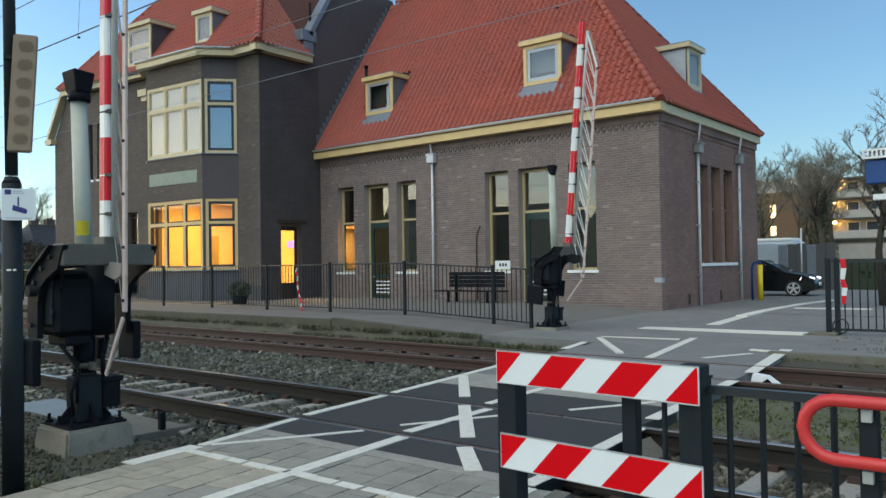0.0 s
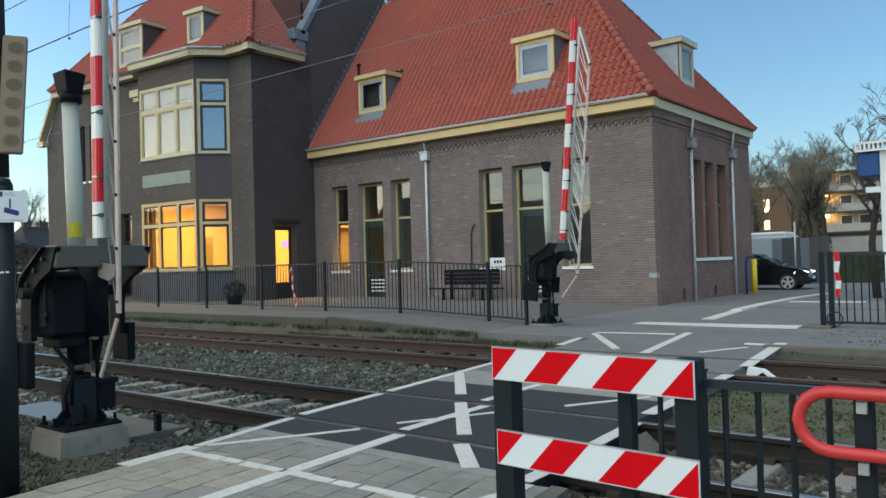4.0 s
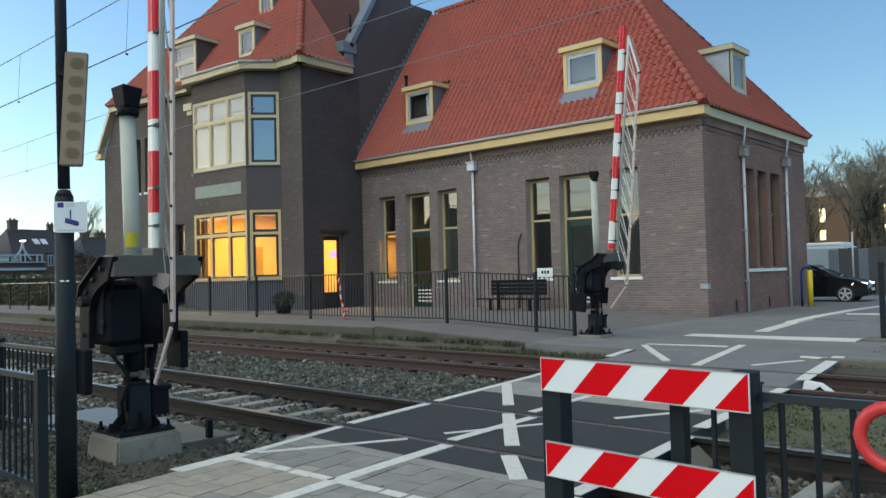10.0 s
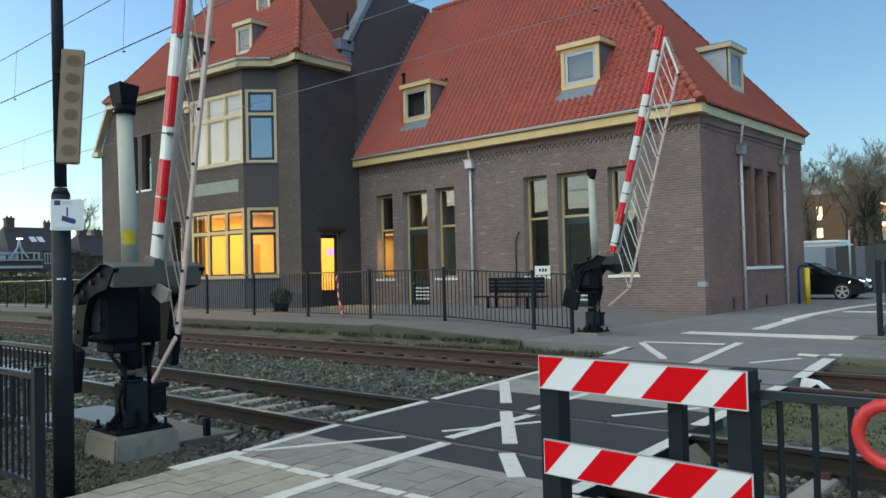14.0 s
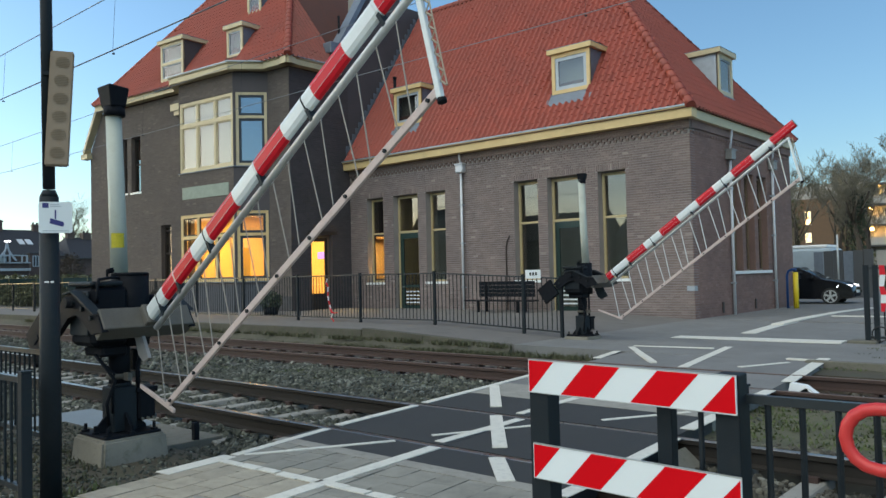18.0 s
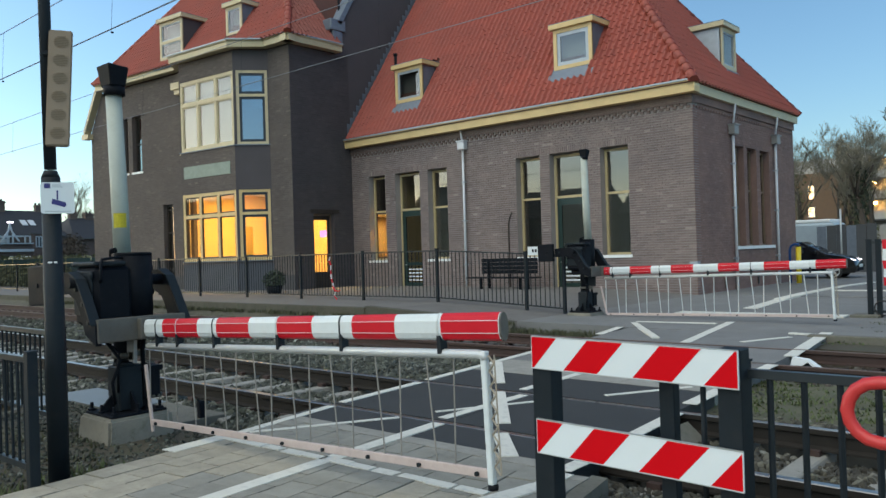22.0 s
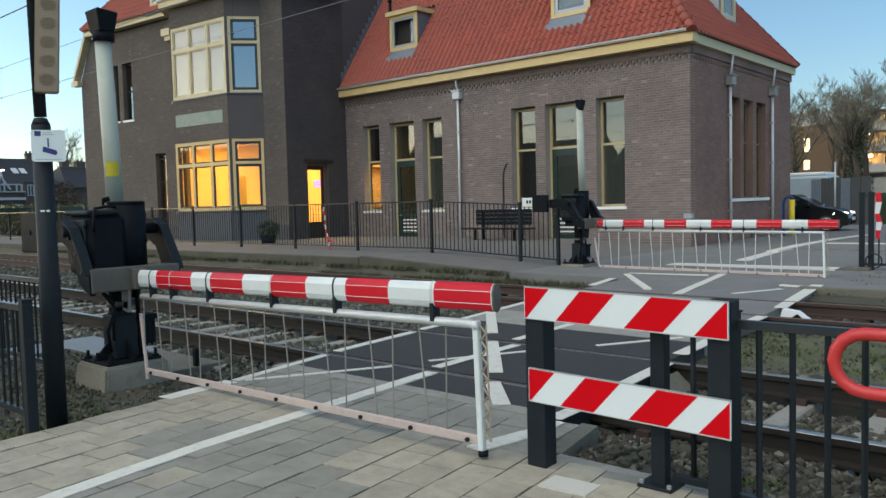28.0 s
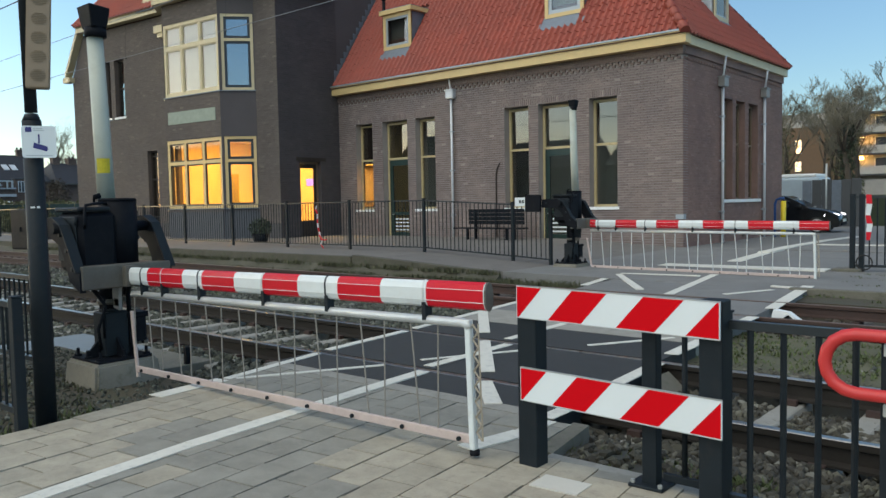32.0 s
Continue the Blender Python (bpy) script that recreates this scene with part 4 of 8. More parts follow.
def in_front(s, h):
    q = h / len_f
    if not (s + 0.02 < w_f and s > (eR - RX) * q - 0.02 and q < 1):
        return False
    x, z = eR - s, EZ + (RZ - EZ) * q
    for a, b in ((-22.12, -20.62), (-14.6, -13.08)):
        if a < x < b and 7.05 < z < 9.1:
            return False
    return True


tiled(roof, (eR, eF + 0.06, EZ + 0.09), -X, (0, RY - eF, RZ - EZ), 0, w_f, len_f, in_front, M["tile"], pick=lambda s, h: s < 9 and h < 2.6)
len_s = math.hypot(eR - RX, RZ - EZ)
w_s = eB - eF


def in_side(s, h):
    q = h / len_s
    if not ((RY - eF) * q - 0.02 < s < w_s - (eB - RY) * q and q < 1):
        return False
    y, z = eF + s, EZ + (RZ - EZ) * q
    return not (25.95 < y < 27.25 and 7.3 < z < 9.1)


tiled(roof, (eR, eF, EZ), Y, (RX - eR, 0, RZ - EZ), 0, w_s, len_s, in_side, M["tile_shaded"])
ridge_tiles(roof, fr_ + Z * 0.06, r1_ + Z * 0.06, M["tile"])
ridge_tiles(roof, br_ + Z * 0.06, r1_ + Z * 0.06, M["tile_shaded"])
ridge_tiles(roof, r1_ + Z * 0.06, r0_ + Z * 0.06, M["tile"])


def dormer(o, u, n, s0, s1, z0, z1, depth, frame_mat, glass, cheek, name="dormer", open_=False, vs=(), hs=(), sash_w=0.05):
    """A small flat-roofed dormer with a cream front, lead cheeks and a boxed top."""
    o, u, n = Vector(o), Vector(u), Vector(n)
    bm = B()
    obox(bm, o, u, n, s0 - 0.12, s1 + 0.12, -depth - 0.1, 0.16, z1, z1 + 0.17, 0.01)
    dm = part(name, bm, frame_mat, station, "small roof dormer with a cream boxed flat top")
    for s in (s0, s1 - 0.05):
        bm = B()
        prism(bm, [o + u * s + n * d + Z * z for d, z in ((0, z0), (0, z1), (-depth, z1), (-depth, z1 - 0.05))], u * 0.05)
        part("cheek", bm, cheek, dm, "lead-grey dormer cheek")
    bm = B()
    obox(bm, o, u, n, s0 - 0.12, s1 + 0.12, -depth - 0.1, 0.16, z1 + 0.172, z1 + 0.19)
    part("lead_top", bm, M["lead"], dm, "lead sheet top")
    bm = B()
    prism(bm, [o + u * (s0 - 0.1) + n * d + Z * z for d, z in ((0.0, z0 + 0.0), (0.0, z0 + 0.05), (0.33, z0 - 0.42), (0.3, z0 - 0.46))], u * (s1 - s0 + 0.24))
    part("flashing", bm, M["lead"], dm, "grey lead flashing below the window")
    w = window(o, u, n, s0, s1, z0, z1, frame_mat, glass, -0.05, 0.13, vs=vs, hs=hs, sill=None, sash=True, sash_w=sash_w, special=M["zinc"], label="cream-framed dormer window", name="dormer_window", parent=station)
    # with open_ this sheet is dark, standing for the shaded room inside
    bm = B()
    obox(bm, o, u, n, s0 + 0.1, s1 - 0.1, -0.35, -0.3, z0 + 0.1, z1 - 0.1)
    part("blind", bm, M["net"] if not open_ else M["room_dark"], w, "sheet behind the glass: pale blind, or dark to stand for an unlit room")
    return dm


dormer((-13.1, 22.42, 0), -X, -Y, 0, 1.48, 7.5, 8.86, 1.3, M["cream"], M["glass"], M["lead"], sash_w=0.12)
dormer((-20.66, 22.42, 0), -X, -Y, 0, 1.48, 7.5, 8.86, 1.3, M["cream"], M["glass"], M["lead"], open_=True, sash_w=0.09)
dormer((-10.3, 26.0, 0), Y, X, 0, 1.2, 7.42, 8.8, 1.3, M["cream_pale"], M["glass"], M["zinc"])
# small vent pipe on the roof
bm = B()
cyl(bm, (-22.6, 22.9, 8.0), (-22.6, 22.9, 9.62), 0.065)
cyl(bm, (-22.6, 22.9, 9.62), (-22.6, 22.9, 9.72), 0.085)
part("vent_pipe", bm, M["steel_black"], station, "black vent pipe through the tiles")

# --- tall part: its front leans a little towards the tracks
PHI = radians(5)
o_t = Vector((XL, 18.85, 0))
u_t = Vector((-math.cos(PHI), -math.sin(PHI), 0))
n_t = Vector((math.sin(PHI), -math.cos(PHI), 0))


def tp(s, d, z=0.0):
    return o_t + u_t * s + n_t * d + Z * z


TT = 9.75
holes = [(1.25, 6.6, 0.95, 8.98), (7.75, 8.5, 0.35, 4.02), (10.05, 10.8, 5.68, 8.28), (11.15, 11.6, 5.68, 8.3)]
bm = wall_bm(B(), o_t, u_t, n_t, 13.3, 0.0, TT, 0.4, holes)
prism(bm, [tp(13.3, 0, 0), tp(14.35, 0, 0), tp(14.35, 0, 7.9), tp(13.3, 0, TT)], -n_t * 0.4)
tower_holes = holes
tower_front = part("tower_front", bm, M["render"], station, "grey-brown brick front of the tall part")
for a, b in ((0, 1.2), (6.75, 7.7), (8.55, 14.35)):
    part("plinth", obox(B(), o_t, u_t, n_t, a, b, 0, 0.03, 0, 0.8), M["plinth"], station, "dark plinth")
# rake and side roof at the far end
bm = B()
for a, b in (((14.55, 7.75), (13.2, 10.02)),):
    prism(bm, [tp(a[0], 0.3, a[1]), tp(a[0] + 0.02, 0.3, a[1] + 0.28), tp(b[0] + 0.02, 0.3, b[1] + 0.28), tp(b[0], 0.3, b[1])], -n_t * 0.34)
obox(bm, o_t, u_t, n_t, 14.2, 14.75, -0.04, 0.3, 7.62, 7.86)
part("bargeboard", bm, M["cream_pale"], station, "cream bargeboard on the far gable")
bm = B()
prism(bm, [tp(14.4, -0.42, 7.9), tp(13.25, -0.42, 9.98), tp(12.0, -0.42, 9.98), tp(12.0, -0.42, 7.95)], -n_t * 11)
part("end_roof", bm, M["tile_shaded"], station, "steep tiled lower roof")
bm = B()
box(bm, -39.3, 22, 0, -39.0, 30.8, 8)
part("end_wall", bm, M["render"], station)

# narrow windows on the tall part
for a, b in ((10.05, 10.8), (11.15, 11.6)):
    window(o_t, u_t, n_t, a, b, 5.68, 8.26, M["frame_dark"], M["glass"], 0.18, 0.06, hs=(7.0,), sill="white", label="dark narrow upper window")
window(o_t, u_t, n_t, 7.75, 8.5, 0.35, 4.0, M["frame_dark"], M["glass"], 0.18, 0.07, hs=(1.1, 2.75, 3.78), sill=None, label="dark narrow ground-floor window")

# the two-storey bay
BD = 0.95
BR, BL = (2.2, BD), (5.72, BD)
pr0, pr1 = tp(1.2, 0), tp(*BR)
pl1, pl0 = tp(*BL), tp(6.7, 0)
u_r = (pr1 - pr0).normalized()
n_r = Z.cross(u_r) * -1
if n_r.dot(n_t) < 0:
    n_r = -n_r
u_l = (pl0 - pl1).normalized()
n_l = Z.cross(u_l)
if n_l.dot(n_t) < 0:
    n_l = -n_l
L_r, L_l, L_f = (pr1 - pr0).length, (pl0 - pl1).length, BL[0] - BR[0]
bay_holes = lambda L, m0, m1: [(m0, L - m1, 1.42, 4.22), (m0, L - m1, 6.0, 8.94)]
bm = wall_bm(B(), pr0, u_r, n_r, L_r, 0, TT - 0.02, 0.25, bay_holes(L_r, 0.06, 0.1))
part("bay_wall", bm, M["slate"], station, "dark grey wall of the bay")
bm = wall_bm(B(), pr1, u_t, n_t, L_f, 0, TT - 0.02, 0.25, bay_holes(L_f, 0.02, 0.02))
bay_front = part("bay_wall", bm, M["render"], station, "grey-brown front of the bay")
bm = wall_bm(B(), pl1, u_l, n_l, L_l, 0, TT - 0.02, 0.25, bay_holes(L_l, 0.1, 0.06))
part("bay_wall", bm, M["slate"], station, "dark grey wall of the bay")
third = L_f / 3
for z0, z1, hh, g, mat in ((1.42, 4.22, 3.28, M["glass_lit"], M["cream"]), (6.0, 8.94, 7.95, M["glass"], M["cream_pale"])):
    w = window(pr1, u_t, n_t, 0.02, L_f - 0.02, z0, z1, mat, g, 0.02, 0.13, vs=(third, 2 * third), hs=(hh,), sill="thin", sash=True, sash_w=0.05, label="three-light cream bay window", special=M["frame_dark"] if z0 < 3 else M["cream_pale"])
    w2 = window(pr0, u_r, n_r, 0.06, L_r - 0.1, z0, z1, mat, g if z0 < 3 else M["glass_blue"], 0.02, 0.11, hs=(hh,), sill="thin", sash=True, sash_w=0.1, label="wide side light of the bay", special=M["navy"])
    window(pl1, u_l, n_l, 0.1, L_l - 0.06, z0, z1, mat, g, 0.02, 0.11, hs=(hh,), sill="cream", label="side light of the bay")
    if z0 > 5:
        for k in range(3):
            if k == 1:
                bm = B()
                obox(bm, pr1, u_t, n_t, k * third + 0.12, (k + 1) * third - 0.12, -0.17, -0.15, 6.2, 8.86)
            else:
                bm = B()
                obox(bm, pr1, u_t, n_t, k * third + 0.08, (k + 1) * third - 0.1, -0.17, -0.15, 6.1, 8.86)
            part("roller_blind", bm, M["blind"], w, "pale drawn roller blind")
bm = B()
obox(bm, pr1, u_t, n_t, 0.3, L_f - 0.2, 0.0, 0.03, 4.88, 5.38)
plq = part("name_plaque", bm, M["plaque"], station, "weathered green-grey name board on the bay")
M["bay_plinth"] = surface("blue_grey_plinth_paint", (0.074, 0.079, 0.092), 0.8, vary=0.2, fine=40, coarse=2)
for o_, u_, n_, l_ in ((pr0, u_r, n_r, L_r - 0.012), (pr1, u_t, n_t, L_f), (pl1, u_l, n_l, L_l)):
    part("plinth", obox(B(), o_, u_, n_, 0.0, l_, 0.014, 0.03, 0.0, 1.28), M["bay_plinth"], station, "blue-grey painted base of the bay")
# cornice round the bay and along the eaves
GM = M["cream_pale"]
gutter((XL, 18.85 - 0.42, 0), Y, X, 0.0, 2.85, TT + 0.06, GM, h=0.25)
gutter(tp(-0.42, 0), u_t, n_t, 0.0, 1.75, TT + 0.06, GM, h=0.25)
g45 = math.tan(radians(22.5)) * 0.42
gutter(pr0 + u_r * 0.05, u_r, n_r, 0.0, L_r + g45 - 0.05, TT + 0.04, GM, h=0.25)
gutter(pr1, u_t, n_t, -g45, L_f + g45, TT + 0.02, GM, h=0.25)
gutter(pl1, u_l, n_l, -g45, L_l, TT + 0.04, GM, h=0.25)
gutter(tp(6.4, 0), u_t, n_t, 0.0, 6.9, TT + 0.08, GM, h=0.25)
bm = B()
obox(bm, o_t, u_t, n_t, 6.75, 7.35, 0.0, 0.25, TT - 0.75, TT - 0.45)
obox(bm, o_t, u_t, n_t, 6.75, 7.2, 0.0, 0.18, TT - 0.95, TT - 0.75)
part("corbel", bm, GM, station, "pale stone corbel beside the bay")
# lead roof of the bay
bm = B()
pts = [tp(0.95, 0.4, TT + 0.28), tp(2.05, BD + 0.42, TT + 0.25), tp(5.9, BD + 0.42, TT + 0.25), tp(6.95, 0.4, TT + 0.28)]
top = [tp(2.0, -0.1, TT + 0.62), tp(2.4, -0.1, TT + 0.62), tp(5.5, -0.1, TT + 0.62), tp(6.0, -0.1, TT + 0.62)]
hull8(bm, [pts[0], pts[1], pts[2], pts[3], top[0], top[1], top[2], top[3]])
part("bay_roof", bm, M["lead"], station, "lead roof over the bay")

# right wall of the tall part, with its door, rising into the gable and chimney
o_w, u_w, n_w = Vector((XL, 18.85, 0)), Y, X
dh = (0.98, 2.04, 0.06, 3.2)
bm = wall_bm(B(), o_w, u_w, n_w, 3.2, 0, TT, 0.4, [dh])
prism(bm, [(XL, 21.2, TT), (XL, 21.2, 10.95), (XL, 21.6, 11.05), (XL, 24.4, 15.7), (XL, 25.15, 15.7), (XL, 25.15, 13.7), (XL, 26.5, 13.7), (XL, 30.8, 6.2), (XL, 30.8, 0), (XL, 22.05, 0), (XL, 22.05, TT)], (-0.4, 0, 0))
tower_side = part("tower_side", bm, M["slate"], station, "dark slate-grey side wall and gable")
bm = B()
d_ = (Vector((0, 24.4, 15.7)) - Vector((0, 21.55, 11.0))).normalized()
nn = Vector((0, -d_.z, d_.y))
p0 = Vector((XL - 0.42, 21.5, 10.98))
prism(bm, [p0, p0 + d_ * 5.5, p0 + d_ * 5.5 + nn * 0.2, p0 + nn * 0.2], (0.52, 0, 0))
part("coping", bm, M["lead"], station, "pale grey coping on the gable")
bm = B()
box(bm, XL - 0.42, 20.95, 10.72, XL + 0.1, 21.75, 11.2, 0.04)
box(bm, XL - 0.4, 21.1, 10.1, XL + 0.06, 21.6, 10.72, 0.02)
part("kneeler", bm, M["lead"], station, "pale stone kneeler")
# stepped flashing where the wing's roof meets the gable
for k in range(24):
    bm = B()
    y = 21.75 + k * 0.185
    z = EZ + slope * (y - eF) + 0.05
    box(bm, XL + 0.002, y - 0.02, z - 0.05, XL + 0.02, y + 0.163, z + 0.42 - 0.02)
    part("flashing_step", bm, M["lead"], station, "stepped lead flashing")
bm = B()
cyl(bm, (XL - 0.3, 21.75, 10.0), (XL - 0.3, 21.75, 12.5), 0.05)
part("vent_pipe", bm, M["steel_black"], station, "black vent pipe")
# chimney body behind the gable
bm = B()
box(bm, XL - 1.3, 23.2, 10, XL - 0.4, 25.15, 16.5)
part("chimney", bm, M["concrete"], station, "pale rendered chimney")

# glazed door in the side wall
bm = wall_bm(B(), o_w + u_w * 0.98 + n_w * -0.18, u_w, n_w, 1.06, 0.06, 3.2, 0.12, [(0.07, 0.99, 0.06, 3.12)])
part("door_frame", bm, M["brown_and_shaded_frame"], station, "brown door frame")
bm = wall_bm(B(), o_w + u_w * 1.055 + n_w * -0.21, u_w, n_w, 0.91, 0.06, 3.115, 0.06, [(0.09, 0.8, 0.86, 2.95)])
dr = part("door", bm, M["frame_dark"], station, "dark glazed door to the lit hall")
bm = B()
obox(bm, o_w, u_w, n_w, 1.147, 1.853, -0.245, -0.24, 0.862, 2.948)
part("pane", bm, M["glass_lit"], dr).visible_shadow = False
bm = B()
obox(bm, o_w, u_w, n_w, 0.8, 2.3, 0.0, 0.03, 3.22, 3.36)
part("lintel", bm, M["frame_dark"], station, "dark lintel over the door")

# roof of the tall part
TZ = TT + 0.3
RS = 1.36
run = 5.6
A0, A1, A2 = tp(-0.42, 0.42, TZ), tp(13.35, 0.42, TZ), tp(13.35, -11.0, TZ)
T0, T1 = tp(-0.42 + run, 0.42 - run, TZ + RS * run), tp(13.35 - run, 0.42 - run, TZ + RS * run)
K0, HQ = tp(-0.42, -2.7, TZ), tp(-0.42 + 3.12, -2.7, TZ + RS * 3.12)
K1, K2 = tp(0.3, -2.7, TZ + RS * 0.72), tp(0.3, -11.0, TZ + RS * 0.72)
bm = B()
vs_ = [bm.verts.new(p) for p in (A0, A1, A2, T0, T1, K0, HQ, K1, K2)]
for f in ((0, 1, 4, 3, 6), (1, 2, 4), (0, 6, 7, 5), (7, 6, 3, 8), (2, 8, 3, 4), (0, 5, 7, 8, 2, 1)):
    bm.faces.new([vs_[i] for i in f])
bmesh.ops.recalc_face_normals(bm, faces=bm.faces)
troof = part("tower_roof", bm, M["underlay"], station, "steep hipped red pantile roof of the tall part")
tl = run * math.hypot(1, RS)


def in_tf(s, h):
    q = h / tl
    if not (run * q - 0.02 < s < 13.77 - run * q and q < 0.85):
        return False
    z = TZ + RS * run * q
    ss = s - 0.42
    return not ((2.85 < ss < 4.0 and 10.6 < z < 12.1) or (6.45 < ss < 8.2 and 10.2 < z < 12.3))


v_tf = -n_t * 1.0 + Z * RS
tiled(troof, A0, u_t, v_tf, 0, 13.77, tl, in_tf, M["tile"])
u_b = -n_t
tiled(troof, A0, u_b, u_t + Z * RS, 0, 11.42, tl, lambda s, h: run * h / tl - 0.02 < s < 3.0 and h / tl < 0.85, M["tile_shaded"])
ridge_tiles(troof, A0 + Z * 0.06, A0 + (T0 - A0) * 0.7 + Z * 0.06, M["tile"])
ridge_tiles(troof, A1 + Z * 0.06, A1 + (T1 - A1) * 0.75 + Z * 0.06, M["tile"])
dormer(tp(6.5, 0.12), u_t, n_t, 0, 1.65, 10.42, 12.1, 1.5, M["cream_pale"], M["glass"], M["slate"], vs=(), hs=(11.2,))
dormer(tp(2.9, -0.2), u_t, n_t, 0, 1.02, 10.78, 12.0, 1.2, M["cream_pale"], M["glass"], M["lead"])
dormer(tp(3.7, -1.9), u_t, n_t, 0, 0.9, 13.2, 14.3, 1.2, M["cream_pale"], M["glass"], M["lead"])

# rooms behind the lit windows
hall = thing("lit_hall", (-27, 21, 0.1), "warmly lit hall with cream walls behind the bay", "room", kind="structure")
bm = B()
q = [tp(0.42, -5), tp(7.2, -5)]
obox(bm, o_t, u_t, n_t, 0.45, 7.2, -5.1, -5.0, 0.1, 4.6)
obox(bm, o_t, u_t, n_t, 7.2, 7.3, -5.0, -0.4, 0.1, 4.6)
part("room_wall", bm, M["room_wall"], hall)
bm = B()
obox(bm, o_t, u_t, n_t, 0.45, 7.3, -5.1, -0.42, 4.5, 4.6)
obox(bm, o_t, u_t, n_t, 2.35, 5.55, -0.419, 0.65, 4.5, 4.6)
part("room_ceiling", bm, M["white_paint"], hall)
bm = B()
obox(bm, o_t, u_t, n_t, 0.45, 7.3, -5.1, -0.42, 0.0, 0.1)
part("room_floor", bm, M["room_floor"], hall)
for k, (s, d) in enumerate(((2.2, -1.6), (4.8, -1.6), (2.2, -3.8), (4.8, -3.8))):
    lp = thing("ceiling_light", tp(s, d, 4.4), "warm glowing ceiling light in the hall", "ceiling light", "hall lights")
    bm = B()
    obox(bm, tp(s, d), u_t, n_t, -0.6, 0.6, -0.1, 0.1, 4.42, 4.5)
    part("housing", bm, M["white_paint"], lp)
    bm = B()
    obox(bm, tp(s, d), u_t, n_t, -0.58, 0.58, -0.085, 0.085, 4.39, 4.418)
    part("diffuser", bm, M["lamp_warm"], lp)
for s, d, e in ((4.6, -2.2, 135), (1.9, -2.2, 112)):
    la = new("hall_lamp", bpy.data.lights.new("hall_lamp", "AREA"))
    la.data.energy = e
    la.data.size = 2.2
    la.data.color = (1.0, 0.58, 0.18)
    la.matrix_basis = look(tp(s, d, 4.36), tp(s, d, 0))
poster = single("wall_poster", obox(B(), tp(0, 0), u_t, n_t, 1.6, 2.5, -4.99, -4.97, 2.0, 2.9), surface("orange_board", (0.5, 0.16, 0.03), 0.7, vary=0.1), "orange notice board on the hall wall", "poster")
poster = single("wall_poster", obox(B(), tp(0, 0), u_t, n_t, 4.8, 5.5, -2.0, -1.98, 1.5, 2.9), surface("yellow_timetable", (0.65, 0.4, 0.03), 0.7, vary=0.1), "yellow timetable poster in the hall", "poster")
scr = single("info_screen", box(B(), -26.0, 21.45, 2.3, -25.5, 21.53, 2.58, 0.01), glow("screen_violet", (0.35, 0.2, 1.0), 0.55), "small violet glowing information screen", "screen")
lob = thing("lit_lobby", (-23.3, 23.5, 0.1), "small lit lobby behind the first wing window", "room", kind="structure")
bm = B()
box(bm, -24.35, 24.2, 0.1, -22.2, 24.3, 4.9)
box(bm, -22.3, 22.3, 0.1, -22.2, 24.2, 4.9)
part("room_wall", bm, M["room_wall"], lob)
la = new("lobby_lamp", bpy.data.lights.new("lobby_lamp", "AREA"))
la.data.energy, la.data.size, la.data.color = 80, 0.8, (1.0, 0.55, 0.12)
la.matrix_basis = look((-23.3, 23.3, 2.98), (-23.3, 23.3, 0))
lp = thing("ceiling_light", (-23.3, 23.3, 3.0), "warm glowing ceiling light in the lobby", "ceiling light", "hall lights")
bm = B()
box(bm, -23.7, 23.2, 3.03, -22.9, 23.4, 3.1)
part("housing", bm, M["white_paint"], lp)
bm = B()
box(bm, -23.68, 23.22, 3.01, -22.92, 23.38, 3.028)
part("diffuser", bm, M["lamp_warm"], lp)
bm = B()
box(bm, -24.35, 22.3, 3.1, -22.2, 24.2, 3.16)
part("room_ceiling", bm, M["white_paint"], lob)
bm = B()
box(bm, XL, YF + 0.4, 0.02, XC - 0.4, YB - 0.4, 0.08)
part("wing_floor", bm, M["room_floor"], station, "dark floor inside the wing")
# added pale wall, only there to lift the dark wing panes
bm = B()
box(bm, -22.1, YF + 1.9, 0.08, XC - 0.4, YF + 2.0, 5.7)
part("inner_wall", bm, M["net"], station, "pale wall added inside the wing to brighten its dark panes")
bm = B()
box(bm, XL + 0.1, YF + 0.4, 5.7, XC - 0.4, YB - 0.4, 5.8)
part("wing_ceiling", bm, M["room_dark"], station, "ceiling inside the wing, coloured dark for the gloom there")


# ---------------- level crossing barriers ----------------
MOVERS = []
M["lattice"] = surface("stained_lattice", (0.3, 0.26, 0.2), 0.6, vary=0.3, own=True)
M["rod"] = surface("dull_rod", (0.25, 0.228, 0.2), 0.6, metal=0.2, vary=0.2)


